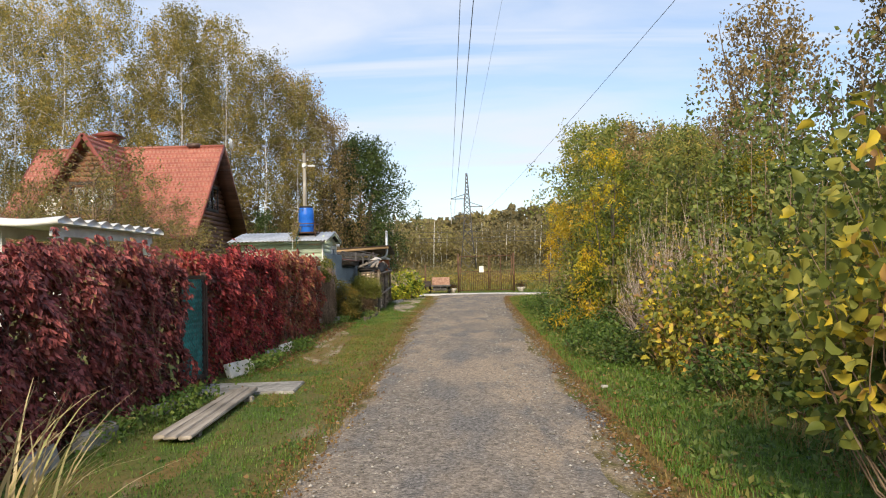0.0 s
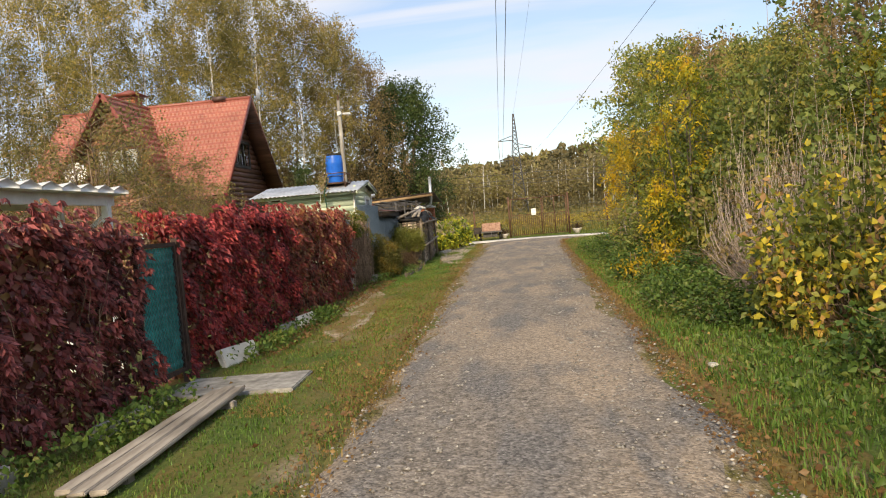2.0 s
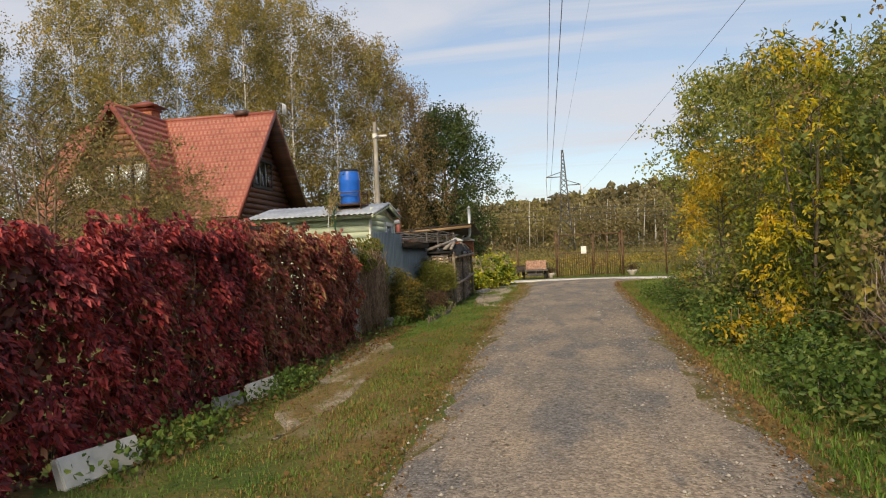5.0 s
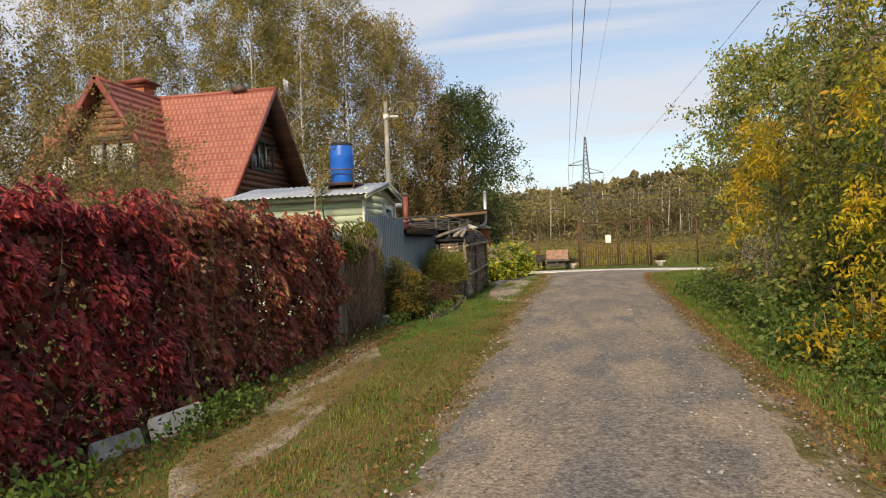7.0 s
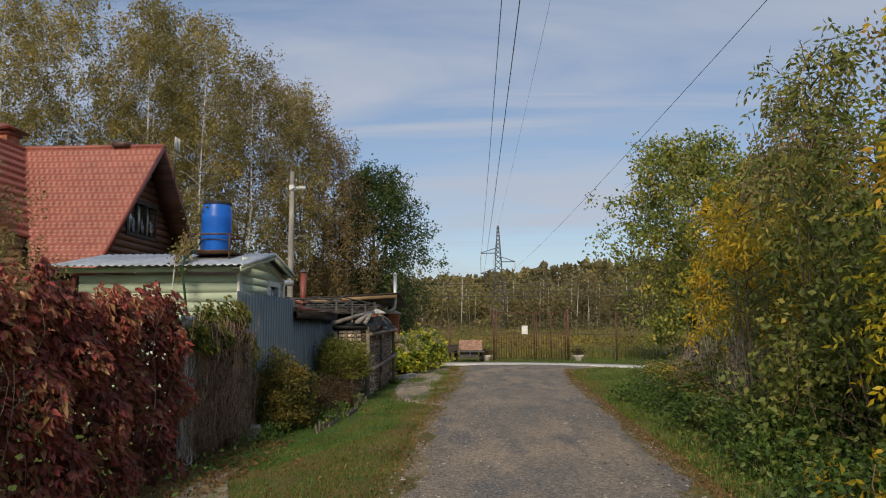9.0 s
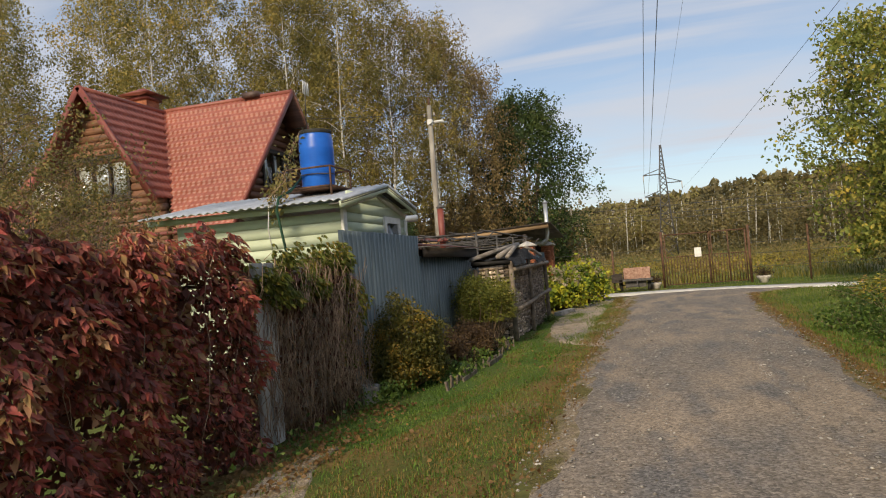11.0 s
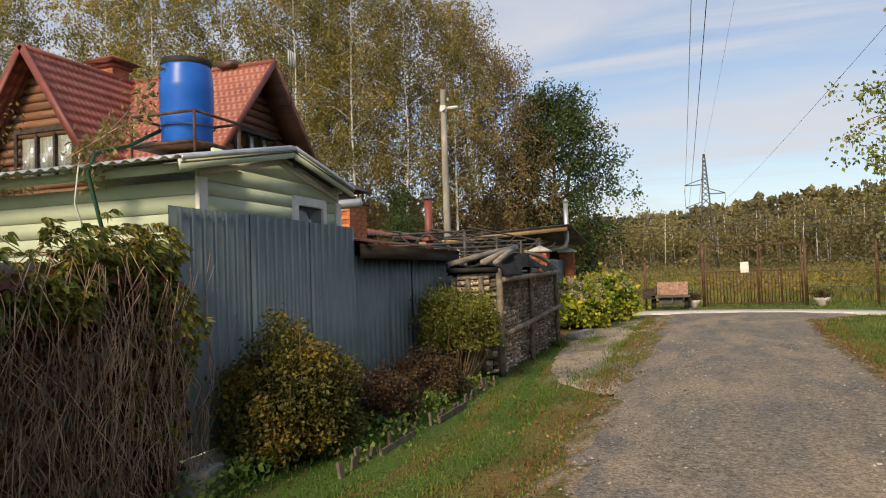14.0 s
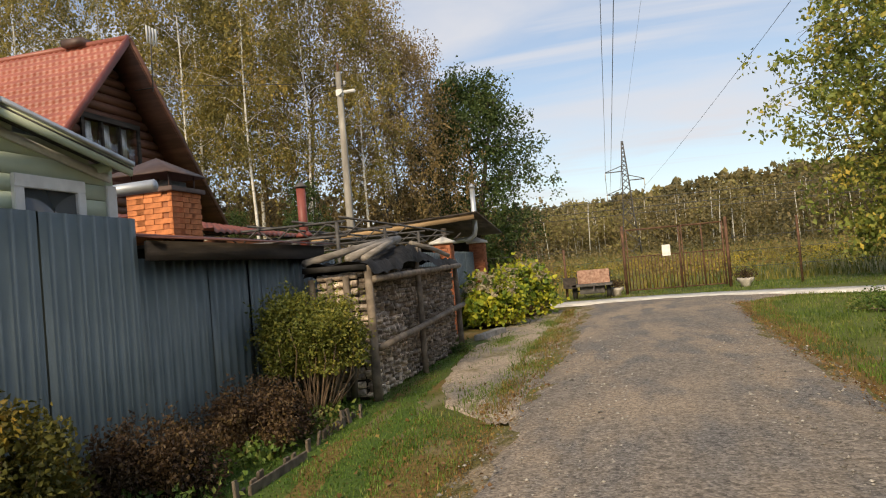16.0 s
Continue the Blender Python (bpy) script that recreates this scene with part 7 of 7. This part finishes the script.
# yellowing maple saplings over the verge
mp_ = make_tree("maple_sapling", "young ash-leaved maple with yellow and green leaves", (4.35, 18.4, 0), M_BARK, YELLOW, group="maples in the thicket", h=4.7, base=0.10, r=0.95, limbs=36, leaves=7500, size=0.085, seed=81, trunk_r=0.05, droop=0.3, rise=0.9, spread=0.3, width=0.2, top=0.45, fork=2, lean=0.06, pinnate=0.2, per=40)
spot(mp_, 6.2, 14.3, 0.82, 140)
make_tree("maple_sapling", "sparse golden maple leaning over the weeds", (4.25, 23.7, 0), M_BARK, GOLD, group="maples in the thicket", h=3.8, base=0.45, r=1.1, limbs=26, leaves=4200, size=0.085, seed=85, trunk_r=0.035, droop=0.35, rise=0.7, spread=0.3, width=0.2, top=0.6, fork=1, lean=0.06, pinnate=0.2, per=60)
sp = make_tree("ash_sapling", "young ash with dark green pinnate leaves", (4.5, 22.1, 0), M_BARK, SHRUB, group="maples in the thicket", h=5.5, base=0.45, r=0.8, limbs=22, leaves=3200, size=0.11, seed=82, trunk_r=0.04, droop=0.3, rise=1.2, spread=0.26, width=0.17, top=0.45, fork=1, lean=0.05, pinnate=0.26, per=50)
spot(sp, 5.9, 19.7, 0.92, 80)
spot(sp, 5.6, 16.4, 0.85, 80)
spray = make_shrub("maple_suckers", "low yellow maple suckers at the edge of the weeds", (3.45, 18.0, 0), M_TWIG, GOLD, rx=0.6, ry=0.8, h=1.0, stems=26, leaves=900, size=0.09, seed=84, low=0.1, spike=0.3, shell=0.35, width=0.24)
# climber-covered mass beside the first steps
make_shrub("climber_mass", "tall tangle of broad-leaved climber with yellow leaves", (3.3, 4.3, 0), M_TWIG, HOP, rx=0.82, ry=0.7, h=2.75, stems=110, leaves=3600, size=0.09, seed=83, low=0.28, stem=0.35, broad=True, shell=0.36)
# bare twigs hanging in the thicket
paths = []
r4 = np.random.default_rng(9)
for k in range(420):
    x, y = r4.uniform(3.9, 5.0), 4 + 26 * r4.uniform(0, 1) ** 1.2
    f = np.linspace(0, 1, 5)[:, None]
    ln = r4.uniform(0.4, 1.3)
    d = np.array([r4.normal(-0.15, 0.3), r4.normal(0, 0.4), 1.0])
    paths.append((np.array([x, y, 0]) + d * ln * f + np.array([-0.25, r4.normal(0, 0.2), -0.35]) * ln * f ** 3, 0.005 * (1 - 0.7 * f[:, 0])))
solid("dead_stalks", tri_mesh("dead_stalks", *tube_geo(paths, 3)), M_TWIG, "dry brown stalks standing before the thicket", "stalks", "stuff")

# ---- trees at the right ----
rt = make_tree("lime_tree", "round leafy tree turning yellow at the meadow edge", (10.4, 48.0, 0), M_BARK, SHRUB, h=10.8, base=0.12, r=4.3, limbs=56, leaves=24000, size=0.19, seed=91, trunk_r=0.2, droop=0.25, rise=0.55, spread=0.36, top=0.4, fork=2)
spot(rt, 17.0, 53.0, 1.05, 60)
wl = make_tree("willow_tree", "tall grey-green tree with drooping sprays", (15.0, 33.0, 0), M_BARK, BROWNLEAF, h=13.5, base=0.15, r=3.6, limbs=44, leaves=12000, size=0.185, seed=92, trunk_r=0.2, droop=0.7, rise=0.7, spread=0.36, top=0.4, fork=2)
spot(wl, 17.0, 25.0, 1.05, 50)
spot(wl, 14.5, 18.0, 0.85, 200)
spot(wl, 11.8, 30.5, 0.6, 100)
spot(wl, 12.5, 14.0, 0.66, 10)
spot(wl, 8.7, 31.0, 0.58, 320)

# ---- birch wood behind the house ----
bir = [make_tree("birch_tree", "tall birch with white trunk and thinning olive leaves", (-17.0, 55.0, 0), M_BIRCHBARK, BIRCH, group="birches behind the house", h=22, base=0.34, r=3.3, limbs=34, limb=0.17, leaves=13500, size=0.152, seed=101, trunk_r=0.155, droop=0.75, rise=0.95, spread=0.42, top=0.3, lean=0.022),
       make_tree("birch_tree", "tall birch with white trunk and thinning olive leaves", (-24.0, 52.0, 0), M_BIRCHBARK, BIRCH, group="birches behind the house", h=23, base=0.36, r=3.6, limbs=34, limb=0.17, leaves=13500, size=0.152, seed=102, trunk_r=0.16, droop=0.6, rise=1.0, spread=0.42, top=0.3, lean=0.03),
       make_tree("birch_tree", "slender birch with rusty brown hanging sprays", (-11.5, 58.0, 0), M_BARK, BROWNLEAF, group="birches behind the house", h=18.5, base=0.10, r=3.6, limbs=44, limb=0.2, leaves=14500, size=0.15, seed=103, trunk_r=0.15, droop=0.95, rise=0.9, spread=0.42, top=0.4, lean=0.05)]
for k, x, y, s in ((0, -15.4, 51, 0.86), (1, -13.2, 52, 0.78), (0, -11.2, 54.5, 0.76), (1, -18.6, 50.5, 0.9), (1, -25.5, 48.5, 0.95), (1, -20, 54, 0.98), (0, -22.5, 58, 1.02), (2, -14.2, 56, 0.98), (2, -19, 60, 1.0), (1, -27.5, 55, 0.98), (0, -30, 50, 1.0), (1, -33.5, 54, 1.0), (2, -26, 61, 1.0), (0, -36.5, 48, 0.98), (1, -40, 52, 1.0),
                   (2, -9.6, 60, 0.86), (2, -12.6, 63, 0.95), (0, -43, 45, 1.0), (1, -46, 49, 1.0), (2, -33, 60, 0.95), (2, -40, 60, 1.0), (0, -32, 40, 0.95), (1, -36, 36, 0.95), (1, -29.5, 34, 0.85), (2, -47, 58, 1.1), (0, -41, 32, 0.95),
                  ):
    spot(bir[k], x, y, s)
# dark undergrowth behind the house
ug = make_shrub("undergrowth", "dark brown-green undergrowth at the wood's edge", (-20, 63, 0), M_TWIG, BROWNLEAF, "undergrowth of the birch wood", rx=4.2, ry=2.5, h=8.0, stems=100, leaves=2400, size=0.55, seed=111, low=0.0, shell=0.5)
for x, y, s in ((-9, 72, 0.9), (-12, 67, 1.0), (-27, 66, 1.1), (-34, 65, 1.1), (-41, 62, 1.1), (-48, 56, 1.1), (-53, 46, 1.1), (-52, 34, 1.1), (-48, 22, 1.0), (-16, 70, 1.1), (-24, 71, 1.2)):
    spot(ug, x, y, s)
make_tree("oak_tree", "broad dark green oak at the wood's corner", (-8.0, 65.0, 0), M_BARK, OAK, h=13.2, base=0.1, r=4.4, limbs=50, leaves=36000, size=0.19, seed=121, trunk_r=0.35, droop=0.12, rise=0.5, spread=0.32, top=0.35, fork=2)
pine = make_tree("young_pine", "small dense green pine among the birches", (-12.6, 50.5, 0), M_BARK, OAK, h=6.0, base=0.06, r=1.7, limbs=36, leaves=4500, size=0.19, seed=122, trunk_r=0.1, droop=0.1, rise=0.5, spread=0.3, top=0.12, width=0.12)
spot(pine, -15.0, 48.8, 0.8)

# ---- garden trees before the house ----
gt = make_tree("apple_tree", "old garden apple tree with sparse olive leaves", (-10.5, 24.3, 0), M_TWIG, APPLE, group="garden trees", h=4.9, base=0.18, r=2.1, limbs=60, leaves=6500, size=0.07, seed=131, trunk_r=0.08, droop=0.2, rise=0.7, spread=0.4, fork=3, top=0.5)
spot(gt, -12.0, 21.0, 0.9, 70)
spot(gt, -9.0, 19.3, 0.98, 160)
spot(gt, -14.5, 27.5, 0.95, 220)
spot(gt, -7.6, 22.0, 0.62, 20)
spot(gt, -13.0, 14.0, 0.85, 20)
spot(gt, -9.6, 24.9, 0.82, 300)
spot(gt, -11.2, 27.2, 0.7, 250)
spot(gt, -8.0, 14.5, 0.6, 90)
spot(pine, -9.2, 41.5, 0.62)

# ---- far wood ----
r5 = np.random.default_rng(77)
ft, fl_ = [], []
for k in range(330):
    x = r5.uniform(-45, 130)
    y = r5.uniform(168, 236) - 0.42 * max(0, x - 5)
    h = r5.uniform(8, 13.5)
    g0 = np.clip((y - 110) / 160, 0, 1) ** 1.3 * 7.0 * (0.6 + 0.4 * np.clip((x + 20) / 120, 0, 1))
    ft.append((np.array([(x, y, g0 - 0.3), (x + r5.normal(0, 0.4), y, g0 + h * 0.9)]), np.array([0.11, 0.03]) * r5.uniform(0.7, 1.3)))
    c = np.clip(r5.normal(0, 1, (14, 3)), -1.6, 1.6) * np.array([2.3, 2.3, h * 0.2]) + np.array([x, y, g0 + h * 0.62])
    pp = c[r5.integers(0, 14, 330)] + np.clip(r5.normal(0, 1, (330, 3)), -1.8, 1.8) * np.array([1.0, 1.0, 0.75])
    fl_.append(pp)
pp = np.concatenate(fl_)
rng = np.random.default_rng(78)
fw_ = thing("far_wood", "distant birch wood in rusty autumn colour across the meadow", "forest", kind="stuff")
tagged(geo_part("trunks", tube_geo(ft, 4), M_BIRCHBARK, fw_), kind="stuff")
tagged(geo_part("crowns", leaf_geo(pp, rng.normal(0, 1, pp.shape), rng.uniform(0.4, 0.7, len(pp)), 0.45), FARLEAF, fw_), kind="stuff")
# undergrowth line and scrub on the meadow
n = 40000
x = rng.uniform(-55, 140, n)
y = 158 + rng.uniform(0, 75, n) - 0.42 * np.maximum(0, x - 5)
g0 = np.clip((y - 110) / 160, 0, 1) ** 1.3 * 7.0 * (0.6 + 0.4 * np.clip((x + 20) / 120, 0, 1))
pp = np.column_stack([x, y, g0 + rng.uniform(0, 1, n) ** 1.5 * (2.6 + 1.6 * np.sin(x * 0.35) * np.sin(x * 0.13 + 1))])
solid("scrub", tri_mesh("scrub", *leaf_geo(pp, rng.normal(0, 1, pp.shape), rng.uniform(0.3, 0.65, n), 0.42)), FARLEAF, "low scrub along the edge of the far wood", "scrub", "stuff")
# dark depth of the wood
n = 18000
x = rng.uniform(-90, 200, n)
y = 236 + rng.uniform(0, 14, n) - 0.42 * np.maximum(0, x - 5)
pp = np.column_stack([x, y, 3.5 + rng.uniform(-2, 9, n)])
solid("wood_depth", tri_mesh("wood_depth", *leaf_geo(pp, rng.normal(0, 1, pp.shape), rng.uniform(1.3, 2.2, n), 0.42)), FARLEAF, "dense depth of the far wood behind its first trees", "forest", "stuff")
# goldenrod and brush in the meadow
cl = np.column_stack([rng.uniform(-14, 40, 260), rng.uniform(54, 100, 260), np.zeros(260)])
pp = cl[rng.integers(0, 260, 14000)] + rng.normal(0, 1, (14000, 3)) * [0.8, 0.8, 0.0] + np.column_stack([np.zeros(14000), np.zeros(14000), rng.uniform(0.3, 0.95, 14000)])
solid("goldenrod", tri_mesh("goldenrod", *leaf_geo(pp, rng.normal(0, 1, pp.shape), rng.uniform(0.06, 0.14, 14000), 0.35)), leaf_mat("goldenrod_plumes", [(0.0, (0.20, 0.17, 0.05)), (0.5, (0.36, 0.29, 0.05)), (1.0, (0.50, 0.36, 0.04))], objects=0.0), "yellow goldenrod plumes scattered in the meadow", "wildflowers", "stuff")
cl = np.column_stack([rng.uniform(-30, 80, 420), 58 + 92 * rng.uniform(0, 1, 420) ** 0.8, np.zeros(420)])
k = rng.integers(0, 420, 30000)
pp = cl[k] + rng.normal(0, 1, (30000, 3)) * [1.3, 1.0, 0.0]
pp[:, 2] = rng.uniform(0.05, 1, 30000) * (0.4 + 0.9 * ((k * 37) % 100) / 100) + np.clip((pp[:, 1] - 110) / 160, 0, 1) ** 1.3 * 5
solid("brush", tri_mesh("brush", *leaf_geo(pp, rng.normal(0, 1, pp.shape) + [0, 0, 0.8], rng.uniform(0.14, 0.34, 30000), 0.3)), leaf_mat("meadow_brush", [(0.0, (0.10, 0.09, 0.03)), (0.4, (0.20, 0.165, 0.05)), (0.8, (0.28, 0.195, 0.075)), (1.0, (0.36, 0.28, 0.08))], objects=0.0, patch=0.5, patch_scale=0.1), "russet and straw-coloured brush in the meadow", "brush", "stuff")
# wooded ridge beyond the meadow, rising to the east
n = 30000
az = np.radians(rng.uniform(-24, 66, n))
d = rng.uniform(262, 300, n)
ridge = np.interp(np.degrees(az), [-24, -12, -5, 0, 7, 13, 25, 45, 66], [18, 19, 20, 21.5, 25, 26, 25, 22, 18]) + 0.7 * np.sin(az * 90) + 0.5 * np.sin(az * 230)
pp = np.column_stack([d * np.sin(az), 15 + d * np.cos(az), ridge * (1 - 0.75 * rng.uniform(0, 1, n) ** 1.5)])
solid("ridge_wood", tri_mesh("ridge_wood", *leaf_geo(pp, rng.normal(0, 1, pp.shape), rng.uniform(1.4, 2.6, n), 0.42)), FARLEAF, "wooded ridge in brown autumn colour behind the meadow", "forest", "stuff")
ha = np.radians(np.linspace(-26, 68, 120))
hz = np.interp(np.degrees(ha), [-24, -12, -5, 0, 7, 13, 25, 45, 66], [18, 19, 20, 21.5, 25, 26, 25, 22, 18]) - 2.0
vv = np.concatenate([np.column_stack([dd * np.sin(ha), 15 + dd * np.cos(ha), hz * f]) for dd, f in ((268, 0.0), (292, 0.75), (302, 1.0), (330, 0.0))])
i = np.concatenate([np.arange(119) + 120 * k for k in range(3)])
solid("hill", tri_mesh("hill", vv, np.concatenate([np.stack([i, i + 1, i + 121], 1), np.stack([i, i + 121, i + 120], 1)]), True), FARLEAF, "far hill under the ridge wood", "hill", "structure")
# hill wood behind, closing the horizon all round
n = 20000
a = rng.uniform(0, 2 * np.pi, n)
d = rng.uniform(260, 330, n)
pp = np.column_stack([d * np.cos(a), 20 + d * np.sin(a), rng.uniform(0, 15, n) + 5.5 * (np.sin(a) > 0.5)])
solid("horizon_wood", tri_mesh("horizon_wood", *leaf_geo(pp, rng.normal(0, 1, pp.shape), rng.uniform(2.0, 3.8, n), 0.4)), FARLEAF, "continuous far wood closing the horizon", "forest", "stuff")

# ---- mounds of weeds at the foot of the thicket ----
wm = make_shrub("weed_mound", "low mound of green nettles and ground elder", (3.75, 9.0, 0), M_TWIG, NETTLE, "weed mounds along the lane", rx=0.55, ry=0.7, h=0.5, stems=50, leaves=1400, size=0.07, stem=0.4, seed=141, low=0.0, shell=0.45)
for k in range(22):
    y = 5.5 + k * 1.15
    spot(wm, float(edge_right(y)) + (2.5 if y < 12 else 1.15) + random.uniform(-0.2, 0.35), y, random.uniform(0.75, 1.15), sz=random.uniform(0.6, 1.15))
for x, y, s in ((4.1, 16.6, 1.25), (4.2, 20.4, 1.5), (4.6, 21.4, 1.9), (4.2, 22.8, 1.5), (4.7, 24.6, 1.8), (4.3, 19.2, 1.3), (4.9, 27.6, 1.0), (5.6, 29.5, 1.3), (5.2, 31.8, 1.1), (6.2, 30.8, 1.4), (6.6, 33.2, 1.3), (5.9, 35.0, 1.0), (-2.9, 34.6, 0.5), (-2.5, 33.6, 0.4), (5.4, 36.5, 0.9), (6.8, 37.5, 1.2), (7.8, 34.5, 1.2), (8.2, 36.0, 1.3), (4.6, 33.0, 0.6), (7.4, 31.5, 1.5)):
    spot(wm, x, y, s, sz=s * 0.8)
